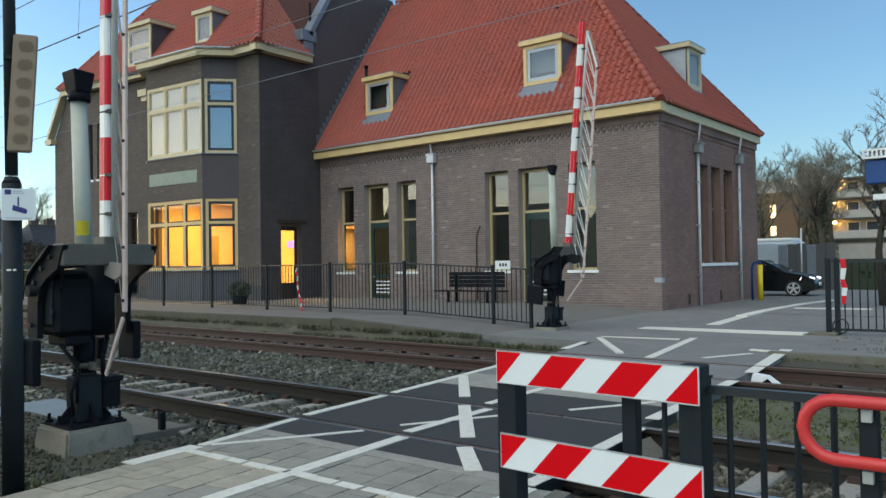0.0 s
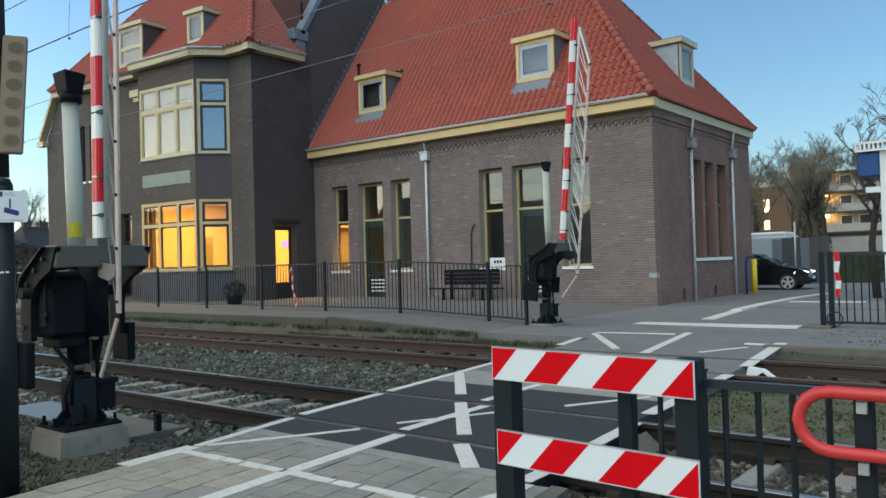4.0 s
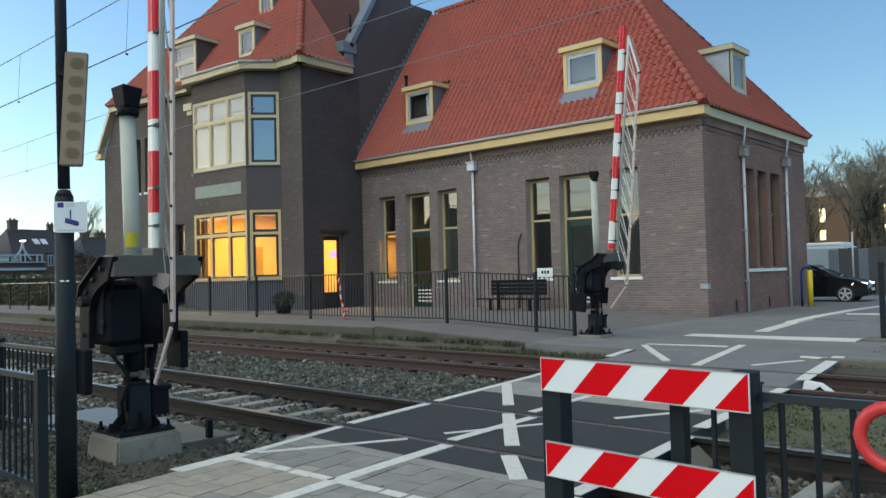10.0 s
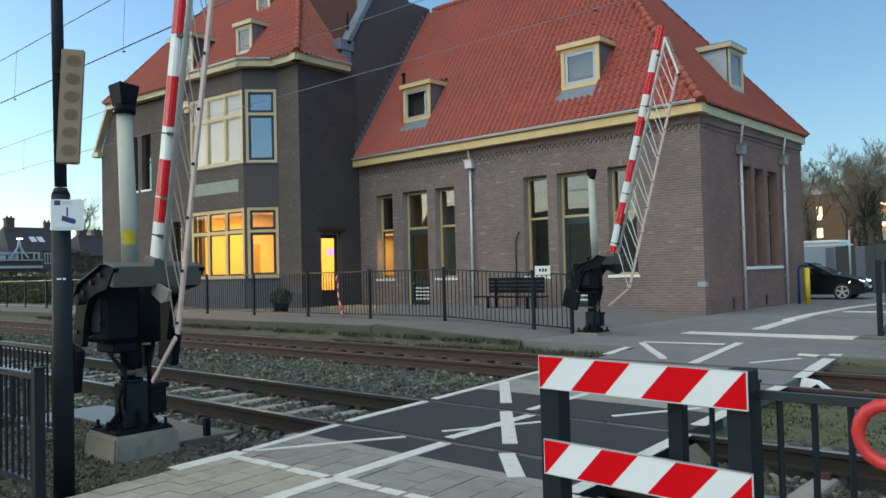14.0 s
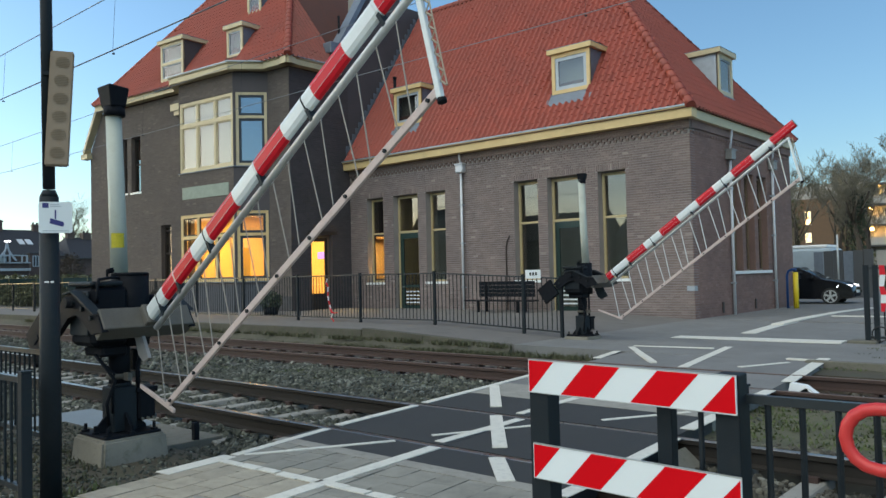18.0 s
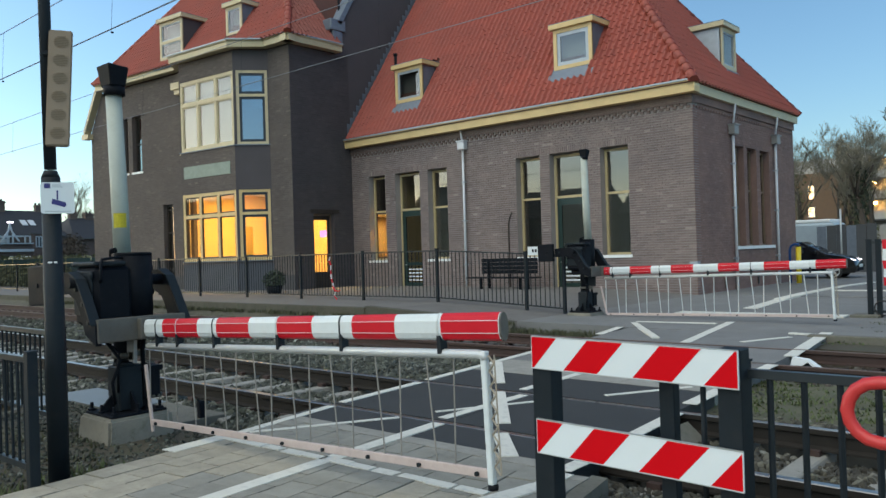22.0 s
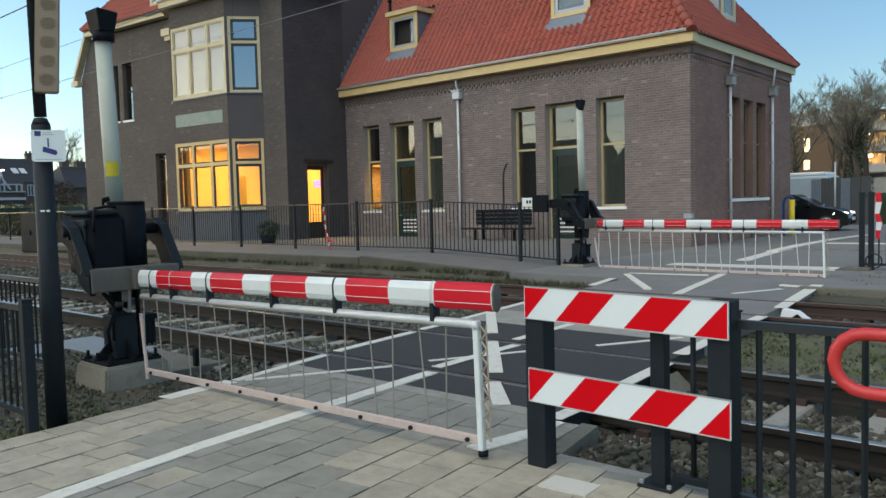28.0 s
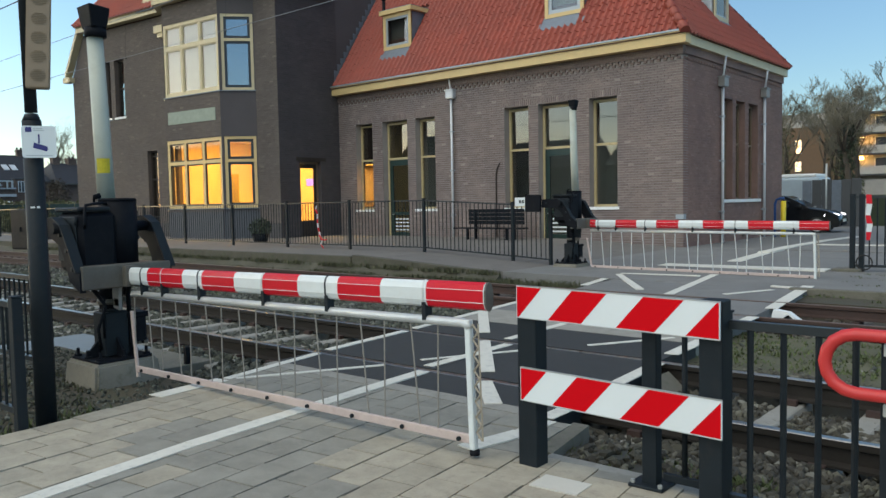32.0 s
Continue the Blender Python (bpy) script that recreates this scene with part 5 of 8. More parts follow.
def barrier(pivot, reds, start, end, drop, tube_drop, rod_len, rods, up, label, legs_at, lean=(-0.005, -0.04, -0.1), hood=1.0, pole_h=1.83, rod_mat="rod", sticker=True, plate="plate_grey"):
    """A half barrier: fixed machine, and a boom with its hanging skirt that turns about the pivot.
    Lengths along the boom are from the pivot; the boom lies drop below it."""
    px, py, pz = pivot
    at = (px + 0.05, py, 0.0)
    br = thing("level_crossing_barrier", at, label, "barrier", "level crossing barriers")
    base = Vector((px + 0.05, py, 0))
    # concrete block
    bm = B()
    w = [(-0.34, -0.34), (0.34, -0.34), (0.34, 0.34), (-0.34, 0.34)]
    lo = [base + Vector((a, b, -0.36)) for a, b in w]
    hi = [base + Vector((a * 0.88, b * 0.88, 0.09)) for a, b in w]
    fs = hull8(bm, lo + hi)
    bmesh.ops.bevel(bm, geom=list({e for f in fs for e in f.edges}), offset=0.022, segments=2, affect="EDGES")
    part("concrete_base", bm, M["concrete_old"], br, "chipped concrete base block")
    # bolted foot plate with gussets, square foot casing, cover box, mast, collar
    bm = B()
    obox(bm, base, Y, X, -0.26, 0.27, -0.26, 0.26, 0.091, 0.116, 0.006)
    part("foot_flange", bm, M["steel_black"], br)
    for a, b in ((-0.22, -0.22), (0.22, -0.22), (0.22, 0.22), (-0.22, 0.22), (0.0, -0.23), (0.23, 0.0)):
        bm = B()
        cyl(bm, base + Vector((a, b, 0.116)), base + Vector((a, b, 0.135)), 0.036, n=6)
        cyl(bm, base + Vector((a, b, 0.135)), base + Vector((a, b, 0.19)), 0.016, n=6)
        part("bolt", bm, M["steel_black"], br)
    for d_ in (X, -X, Y, -Y):
        bm = B()
        t_ = Z.cross(d_) * 0.012
        prism(bm, [base + d_ * 0.11 + Z * 0.117 - t_, base + d_ * 0.25 + Z * 0.117 - t_, base + d_ * 0.25 + Z * 0.14 - t_, base + d_ * 0.11 + Z * 0.3 - t_], t_ * 2)
        part("gusset", bm, M["steel_black"], br)
    bm = B()
    obox(bm, base, Y, X, -0.115, 0.115, -0.115, 0.115, 0.117, 0.53, 0.012)
    cyl(bm, base + Z * 0.53, base + Z * 0.56, 0.105, n=16)
    part("foot_casing", bm, M["steel_dark"], br, "square dark steel foot")
    bm = B()
    obox(bm, base, Y, X, 0.12, 0.29, -0.06, 0.13, 0.2, 0.5, 0.02)
    obox(bm, base, Y, X, 0.1, 0.31, -0.07, 0.14, 0.455, 0.505, 0.01)
    cvb = part("cover_box", bm, M["steel_black"], br)
    for k in range(3):
        bm = B()
        cyl(bm, base + Vector((0.13, 0.15 + k * 0.055, 0.215)), base + Vector((0.15, 0.15 + k * 0.055, 0.215)), 0.014, n=6)
        part("cover_bolt", bm, M["galv_dull"], cvb)
    bm = B()
    cyl(bm, base + Z * 0.55, base + Z * (pz - 0.3), 0.095, n=16)
    part("mast", bm, M["steel_black"], br)
    bm = B()
    cyl(bm, base + Z * 0.6, base + Z * 0.65, 0.112, n=16)
    obox(bm, base, Y, X, -0.02, 0.02, 0.12, 0.2, 0.59, 0.66)
    obox(bm, base, Y, X, 0.1, 0.2, -0.02, 0.02, 0.6, 0.65)
    part("clamp_collar", bm, M["galv_dull"], br, "galvanised clamp collar")
    # drive housing with a folded lid, a round drum beside it, and a bent lifting handle
    bm = B()
    obox(bm, base, Y, X, -0.345, 0.0, -0.24, 0.2, pz - 0.4, pz + 0.14, 0.04)
    obox(bm, base, Y, X, -0.24, 0.0, -0.2, 0.17, pz - 0.5, pz - 0.4, 0.02)
    hs_ = part("drive_housing", bm, M["steel_black"], br)
    bm = B()
    obox(bm, base, Y, X, -0.36, -0.06, -0.26, 0.215, pz + 0.142, pz + 0.185, 0.014)
    part("housing_lid", bm, M["steel_dark"], hs_, "worn grey lid")
    bm = B()
    obox(bm, base, Y, X, -0.367, -0.347, -0.2, 0.16, pz - 0.3, pz + 0.1, 0.006)
    part("door_panel", bm, M["steel_dark"], hs_, "dark grey door panel")
    for z_ in (pz - 0.2, pz + 0.06):
        bm = B()
        cyl(bm, base + Vector((0.17, -0.365, z_ - 0.03)), base + Vector((0.17, -0.365, z_ + 0.03)), 0.014, n=8)
        part("hinge", bm, M["steel_dark"], hs_)
    bm = B()
    cyl(bm, base + Vector((0.02, 0.1, pz - 0.42)), base + Vector((0.02, 0.1, pz + 0.24)), 0.168, n=28)
    cyl(bm, base + Vector((0.02, 0.1, pz + 0.24)), base + Vector((0.02, 0.1, pz + 0.262)), 0.174, 0.16, n=28)
    part("drive_drum", bm, M["steel_black"], br)
    bm = B()
    tube(bm, [base + Vector((0.2, -0.3, pz + 0.0)), base + Vector((0.235, -0.31, pz + 0.04)), base + Vector((0.235, -0.31, pz + 0.15)), base + Vector((0.215, -0.29, pz + 0.2)), base + Vector((0.15, -0.12, pz + 0.22)), base + Vector((0.1, -0.05, pz + 0.21))], 0.014, 8)
    part("lifting_handle", bm, M["steel_black"], br)
    bm = B()
    tube(bm, [base + Vector((-0.02, -0.1, pz + 0.22)), base + Vector((-0.02, -0.1, pz + 0.29)), base + Vector((0.05, -0.08, pz + 0.3))], 0.012, 6)
    cyl(bm, base + Vector((-0.02, -0.1, pz + 0.27)), base + Vector((-0.02, -0.04, pz + 0.285)), 0.02, n=8)
    part("lifting_eye", bm, M["steel_black"], br)
    bm = B()
    cyl(bm, base + Vector((0, -0.5, pz)), base + Vector((0, 0.5, pz)), 0.05, n=12)
    part("axle", bm, M["steel_black"], br)
    # cables from the housing to the foot
    bm = B()
    tube(bm, [base + Vector((0.1, -0.25, pz - 0.5)), base + Vector((0.16, -0.3, 0.85)), base + Vector((0.16, -0.12, 0.6)), base + Vector((0.16, -0.2, 0.4)), base + Vector((0.12, -0.16, 0.2))], 0.016, 6)
    part("cable", bm, M["steel_black"], br)
    bm = B()
    tube(bm, [base + Vector((0.0, -0.16, pz - 0.48)), base + Vector((0.04, -0.2, 0.78)), base + Vector((0.1, -0.1, 0.66)), base + Vector((0.12, -0.13, 0.56)), base + Vector((0.13, -0.13, 0.3))], 0.013, 6)
    part("cable", bm, M["steel_black"], br)
    bm = B()
    tube(bm, [base + Vector((0.05, 0.2, pz - 0.4)), base + Vector((0.07, 0.17, 0.8)), base + Vector((0.09, 0.13, 0.68)), base + Vector((0.1, 0.13, 0.5))], 0.022, 8)
    part("conduit", bm, M["steel_black"], br)
    # cream pole with its hooded lamp on top
    pb = base + Vector((-0.22, 0.12, 0))
    bm = B()
    tube(bm, [pb + Vector((lean[0], 0, pz + 0.2)), pb + Vector((lean[1], 0, pz + 0.9)), pb + Vector((lean[2], 0, pz + pole_h))], [0.081, 0.079, 0.074], 20)
    pole = part("signal_pole", bm, M["pole_cream"], br, "grey-cream painted signal pole")
    bm = B()
    for k in range(5):
        a0, a1 = radians(-75 + k * 17), radians(-75 + (k + 1) * 17)
        q = pb + Vector((lean[0] * 0.5 + lean[1] * 0.5, 0, 0))
        prism(bm, [q + Vector((math.cos(a), math.sin(a), 0)) * r_ for a, r_ in ((a0, 0.083), (a1, 0.083), (a1, 0.0855), (a0, 0.0855))], Z * 0.14)
    bmesh.ops.translate(bm, verts=bm.verts, vec=Z * (pz + 0.505))
    if sticker:
        part("yellow_sticker", bm, M["sticker"], pole, "faded yellow sticker")
    top = pz + pole_h
    pb = pb + Vector((lean[2] + 0.02, 0, 0))
    bm = B()
    cyl(bm, pb + Z * (top - 0.03), pb + Z * (top + 0.06), 0.1 * hood, n=16)
    fs = hull8(bm, [pb + Vector(v) * hood + Z * top for v in ((-0.11, -0.08, 0.05), (0.1, -0.08, 0.05), (0.1, 0.07, 0.05), (-0.11, 0.07, 0.05), (-0.13, -0.115, 0.26), (0.13, -0.115, 0.26), (0.13, 0.095, 0.24), (-0.13, 0.095, 0.24))])
    bmesh.ops.bevel(bm, geom=list({e for f in fs for e in f.edges}), offset=0.012, segments=1, affect="EDGES")
    part("lamp_hood", bm, M["steel_black"], br, "black hood on the pole")
    # side boxes
    bm = B()
    obox(bm, base, Y, X, 0.13, 0.2, -0.16, 0.02, 0.66, 0.86, 0.015)
    part("terminal_box", bm, M["steel_black"], br)

    # --- the moving boom, in its own space about the pivot
    def flat(bm, a, b, h, t):
        """A length of the boom's flat, bevelled section."""
        prof = [(-t, -h * 0.45), (-t, h * 0.45), (-t * 0.6, h * 0.85), (0, h), (t * 0.6, h * 0.85), (t, h * 0.45), (t, -h * 0.45), (t * 0.6, -h * 0.85), (0, -h), (-t * 0.6, -h * 0.85)]
        prism(bm, [(a, y_, z_ - drop) for y_, z_ in prof], (b - a, 0, 0))
        return bm

    boom = part("boom", flat(B(), start, end, 0.079, 0.032), M["boom_white"], br, "red and white striped barrier boom", local=True)
    boom.location = (px - at[0], py - at[1], pz - at[2])
    ORG[boom] = Vector()
    for a, b in reds:
        part("red_band", flat(B(), a, b, 0.081, 0.034), M["boom_red"], boom, "red reflective band", local=True)
        for z_ in (0.036, -0.036):
            bm = B()
            cyl(bm, (a, -0.0335, z_ - drop), (b, -0.0335, z_ - drop), 0.002, n=5)
            part("seam", bm, M["boom_white"], boom, local=True)
    part("end_cap", flat(B(), end, end + 0.012, 0.083, 0.036), M["galv_dull"], boom, "dull grey end cap", local=True)
    tz = -drop - tube_drop
    bm = B()
    tube(bm, [(start + 0.02, 0, tz), (legs_at - 0.05, 0, tz), (legs_at - 0.005, 0, tz - 0.006), (legs_at, 0, tz - 0.03)], 0.028, 8)
    part("support_tube", bm, M["alu"], boom, "grey tube under the boom", local=True)
    span = end - start
    for k in range(6):
        x = start + 0.22 + span * (0.0, 0.085, 0.225, 0.435, 0.61, 0.83)[k]
        bm = B()
        obox(bm, (x, 0, 0), X, Y, -0.015, 0.015, -0.03, 0.03, tz, -drop - 0.05)
        cl = part("clamp", bm, M["steel_dark"], boom, "dark clamp", local=True)
        part("clamp_ring", flat(B(), x - 0.006, x + 0.006, 0.083, 0.036), M["alu"] if k % 2 else M["steel_dark"], cl, local=True)
    # crossbeam and side arms with counterweights
    bm = B()
    box(bm, start - 0.235, -0.42, -drop - 0.1, start - 0.045, 0.42, -drop + 0.11, 0.012)
    part("crossbeam", bm, M["galv_dull"], boom, "weathered galvanised crossbeam", local=True)
    for sy in (-1, 1):
        bm = B()
        y0 = sy * 0.385
        prism(bm, [(start - 0.06, y0, -drop - 0.12), (start - 0.06, y0, -drop + 0.06), (0.33, y0, -drop + 0.16), (0.24, y0, -0.14), (0.14, y0, 0.02), (0.0, y0, 0.09), (-0.2, y0, 0.1), (-0.42, y0, 0.08), (-0.42, y0, -0.1), (-0.1, y0, -0.1), (0.04, y0, -0.16), (0.12, y0, -0.28), (0.2, y0, -drop - 0.02)], (0, sy * 0.05, 0))
        part("side_arm", bm, M["steel_black"], boom, "black cranked side arm", local=True)
        ga = part("arm_flange", prism(B(), [(start - 0.06, y0, -drop + 0.055), (0.33, y0, -drop + 0.155), (0.24, y0, -0.145), (0.14, y0, 0.015), (0.0, y0, 0.085), (0.0, y0, 0.1), (0.15, y0, 0.03), (0.26, y0, -0.14), (0.345, y0, -drop + 0.17), (start - 0.06, y0, -drop + 0.07)], (0, sy * 0.09, 0)), M["steel_dark"], boom, "dark grey flanged edge of the arm", local=True)
        for bx, bz in ((0.3, -0.36), (0.2, -0.2), (0.08, -0.06), (-0.3, 0.0)):
            bm = B()
            cyl(bm, (bx, y0 + sy * 0.05, bz), (bx, y0 + sy * 0.075, bz), 0.022, n=6)
            part("arm_bolt", bm, M["steel_dark"], ga, local=True)
        bm = B()
        xa, xb, hz = (-0.82, -0.42, 0.19) if sy < 0 else (-0.68, -0.32, 0.15)
        ya, yb = sorted((y0 + 0.052 * sy, y0 + 0.13 * sy))
        box(bm, xa, ya, -hz, xb, yb, hz, 0.015)
        cw = part("counterweight", bm, M["steel_black"], boom, "black slab counterweight", local=True)
        bm = B()
        box(bm, (xa + xb) / 2 - 0.05, yb - 0.002 if sy > 0 else ya - 0.012, -0.02, (xa + xb) / 2 + 0.05, yb + 0.012 if sy > 0 else ya + 0.002, 0.02)
        part("slot_handle", bm, M["steel_black"], cw, local=True)
    bm = B()
    prism(bm, [(0.1, -0.02, -drop - 0.2), (0.14, -0.02, -drop - 0.3), (start - 0.22, -0.02, -drop - 0.32), (start - 0.2, -0.02, -drop - 0.02), (0.14, -0.02, -drop - 0.02)], (0, 0.03, 0))
    part("root_plate", bm, M[plate], boom, "plate at the root of the boom", local=True)
    bm = B()
    box(bm, start - 0.06, -0.06, -drop - 0.095, start + 0.02, 0.06, -drop + 0.095, 0.012)
    part("boom_socket", bm, M["galv_dull"], boom, "boom socket", local=True)
    # skirt: hinged rods, a low bar, an end leg and a link to the mast
    rod_parts = []
    for k in range(rods):
        x = start + 0.04 + (legs_at - start - 0.28) * k / (rods - 1)
        bm = B()
        cyl(bm, (0, 0, 0), (0.045 if k % 2 else -0.035, 0, -rod_len), 0.0055 if rod_len < 0.7 else 0.0095, n=5)
        cyl(bm, (0, -0.02, 0.0), (0, 0.02, 0), 0.016, n=6)
        rp = part("hanging_rod", bm, M[rod_mat], boom, "thin hanging rod", local=True)
        rod_parts.append((rp, x))
    bm = B()
    d = legs_at - (start + 0.02)
    box(bm, 0, -0.013, -0.027, d, 0.013, 0.027, 0.005)
    low = part("skirt_bar", bm, M["pink_bar"], boom, "faded pink lower bar with bolts", local=True)
    for k in range(9):
        bm = B()
        cyl(bm, (0.1 + (d - 0.2) * k / 8, -0.03, -0.005), (0.1 + (d - 0.2) * k / 8, 0.02, -0.005), 0.014, n=6)
        part("bar_bolt", bm, M["steel_dark"], low, local=True)
    bm = B()
    obox(bm, (0, 0, 0), X, Y, -0.025, 0.014, -0.022, 0.022, -rod_len - 0.06, 0.02, 0.006)
    leg = part("end_leg", bm, M["boom_white"], boom, "white end leg", local=True)
    bm = B()
    k = int(rod_len / 0.045)
    for i in range(k):
        z0, z1 = -rod_len + i * 0.045, -rod_len + (i + 1) * 0.045
        a, b = (0.022, 0.06) if i % 2 else (0.06, 0.022)
        cyl(bm, (a, 0, z0), (b, 0, z1), 0.0065, n=4)
    cyl(bm, (0.064, 0, -rod_len), (0.064, 0, 0), 0.006, n=4)
    part("lattice", bm, M["lattice"], leg, "lattice strip", local=True)
    bm = B()
    cyl(bm, (0, 0, -0.09 - rod_len), (0, 0, -0.06 - rod_len), 0.03, n=8)
    part("leg_foot", bm, M["steel_black"], leg, local=True)
    # link from the mast to the low bar, from a fixed hinge
    bm = B()
    box(bm, 0, -0.01, -0.019, 0.6, 0.01, 0.019, 0.003)
    lk = part("link_bar", bm, M["pink_bar"], br, "faded pink link bar", local=True)
    MOVERS.append(dict(boom=boom, pivot=Vector((px, py, pz)) - Vector(at), up=up, rods=rod_parts, low=low, leg=leg, tz=tz, x0=start + 0.02, legx=legs_at, rod_len=rod_len, link=lk))
    return br


def from_pivot(xs, px):
    return [round(x - px, 3) for x in xs]


NP = (-7.19, 3.5, 1.32)
r_ = from_pivot((-6.39, -5.83, -5.54, -5.1, -4.74, -4.34, -3.92, -3.52, -3.13, -2.7), NP[0])
barrier(NP, list(zip(r_[0::2], r_[1::2])), 0.46, 4.5, 0.45, 0.16, 0.68, 17, 89.2, "red and white half barrier on a black cast mast", 4.36)
FP = (-9.14, 14.9, 1.42)
r_ = from_pivot((-8.62, -8.46, -7.99, -7.51, -7.07, -6.6, -6.1, -5.69, -5.23, -4.77, -4.32, -3.82), FP[0])
barrier(FP, [(r_[0], r_[1])] + list(zip(r_[2::2], r_[3::2])), 0.52, 5.32, 0.45, 0.15, 0.77, 19, 84.5, "red and white half barrier across the far side of the crossing", 5.08, (0.27, 0.24, 0.22), 0.75, 2.05, "alu", False, "steel_dark")


# ---------------- fences ----------------
def fence(name, pts, height, base_z, posts, gap, label, post_w=0.06, bar_r=0.011, rail_h=0.03, group="", low=0.12, last=True, heights=None):
    """Posts, two rails and many upright bars between consecutive posts."""
    fn = thing(name, (*pts[0], base_z[0]), label, "fence", group)
    for i, (p, z) in enumerate(zip(pts, base_z)):
        bm = B()
        box(bm, p[0] - post_w / 2, p[1] - post_w / 2, z - 0.02, p[0] + post_w / 2, p[1] + post_w / 2, z + height, 0.006)
        po = part("post", bm, M["steel_dark"], fn)
        bm = B()
        box(bm, p[0] - post_w / 2 - 0.004, p[1] - post_w / 2 - 0.004, z + height + 0.001, p[0] + post_w / 2 + 0.004, p[1] + post_w / 2 + 0.004, z + height + 0.012)
        part("post_cap", bm, M["steel_dark"], po)
    for (p, z), (q, w) in zip(zip(pts, base_z), zip(pts[1:], base_z[1:])):
        a, b = Vector((*p, z)), Vector((*q, w))
        d = (b - a)
        h = Vector((d.x, d.y, 0)).normalized()
        n = Vector((-h.y, h.x, 0))
        for zz in (low, height - 0.05):
            bm = B()
            a1, b1 = a + h * (post_w / 2 + 0.002) + Z * zz, b - h * (post_w / 2 + 0.002) + Z * zz
            t = rail_h / 2
            hull8(bm, [a1 - n * t - Z * t, b1 - n * t - Z * t, b1 + n * t - Z * t, a1 + n * t - Z * t, a1 - n * t + Z * t, b1 - n * t + Z * t, b1 + n * t + Z * t, a1 + n * t + Z * t])
            part("rail", bm, M["rail_paint"], fn)
        k = max(1, int(d.length / gap))
        for i in range(1, k):
            c = a + d * (i / k)
            bm = B()
            cyl(bm, c + Z * (low + rail_h / 2 + 0.001), c + Z * (height - 0.05 - rail_h / 2 - 0.001), bar_r, n=6, caps=False)
            part("bar", bm, M["steel_dark"], fn)
    return fn


def plat(x):
    return 0.22 if x < -13.2 else max(0.02, 0.22 - (x + 13.2) / 3.6 * 0.19)


fxs = [-9.62, -10.66, -13.44, -16.24, -19.02, -21.84, -24.68, -27.5, -30.3, -33.1, -35.9, -38.7]
fence("platform_fence", [(x, 14.9) for x in fxs], 1.37, [plat(x) for x in fxs], None, 0.125, "dark grey bar fence along the platform", 0.07, 0.011, 0.035)
fence("platform_fence", [(x, 14.9 + 0.1 * i) for i, x in enumerate((-38.8, -41.6, -44.4, -47.2, -50, -52.8))], 1.37, [0.22] * 6, None, 0.25, "dark grey bar fence further down the platform", 0.07, 0.011, 0.035)
fence("crossing_fence", [(-1.44, 3.70), (0.35, 3.74), (2.2, 3.78)], 0.95, [-0.02] * 3, None, 0.148, "anthracite steel bar fence beside the track", 0.1, 0.015, 0.04, low=0.06)
fence("crossing_fence", [(-5.62, 2.1), (-7.5, 2.06), (-9.4, 2.02)], 0.9, [0.0] * 3, None, 0.11, "anthracite steel bar fence beside the pole", 0.07, 0.011, 0.04)
fence("crossing_fence", [(-7.2, 2.95), (-8.95, 2.95), (-10.8, 2.95)], 0.92, [0.0] * 3, None, 0.11, "anthracite steel bar fence behind the pole", 0.07, 0.011, 0.04)
fence("forecourt_fence", [(-3.88, 16.75), (-3.72, 16.76), (-2.0, 16.86), (-0.3, 16.95), (2.5, 17.1)], 1.5, [-0.02] * 5, None, 0.13, "dark grey bar fence panel at the forecourt", 0.09, 0.014, 0.05)

# concrete footing of that fence
bm = B()
box(bm, -4.2, 16.5, -0.1, -3.7, 16.98, 0.045, 0.02)
single("concrete_footing", bm, M["concrete_mossy"], "worn concrete footing at the fence end", "footing")


# ---------------- red and white warning boards ----------------
wb = thing("warning_boards", (-2.48, 3.64, 0), "two red and white diagonal warning boards on dark posts", "barrier board")
bm = B()
box(bm, -2.545, 3.585, -0.02, -2.42, 3.70, 0.97, 0.008)
part("post", bm, M["steel_dark"], wb)
bm = B()
box(bm, -1.835, 3.68, -0.02, -1.755, 3.75, 0.95, 0.006)
part("post", bm, M["steel_dark"], wb)
bm = B()
box(bm, -1.89, 3.63, 0.0, -1.70, 3.80, 0.018, 0.005)
bp = part("base_plate", bm, M["steel_dark"], wb, "bolted base plate")
for a, b in ((-1.87, 3.65), (-1.72, 3.65), (-1.87, 3.78), (-1.72, 3.78)):
    bm = B()
    cyl(bm, (a, b, 0.018), (a, b, 0.036), 0.012, n=6)
    part("bolt", bm, M["galv"], bp, "galvanised bolt")
bm = B()
box(bm, -1.50, 3.60, -0.02, -1.385, 3.715, 1.0, 0.008)
part("post", bm, M["steel_dark"], wb)


# short run of bar fence behind the boards
fr = thing("fence_end", (-1.6, 3.72, 0), "end of the anthracite bar fence behind the boards", "fence")
part("bar", cyl(B(), (-1.62, 3.72, 0.085), (-1.62, 3.72, 0.88), 0.015, n=8), M["steel_dark"], fr)
for z_ in (0.06, 0.9):
    part("rail", box(B(), -1.73, 3.705, z_ - 0.02, -1.502, 3.735, z_ + 0.02, 0.004), M["steel_dark"], fr)


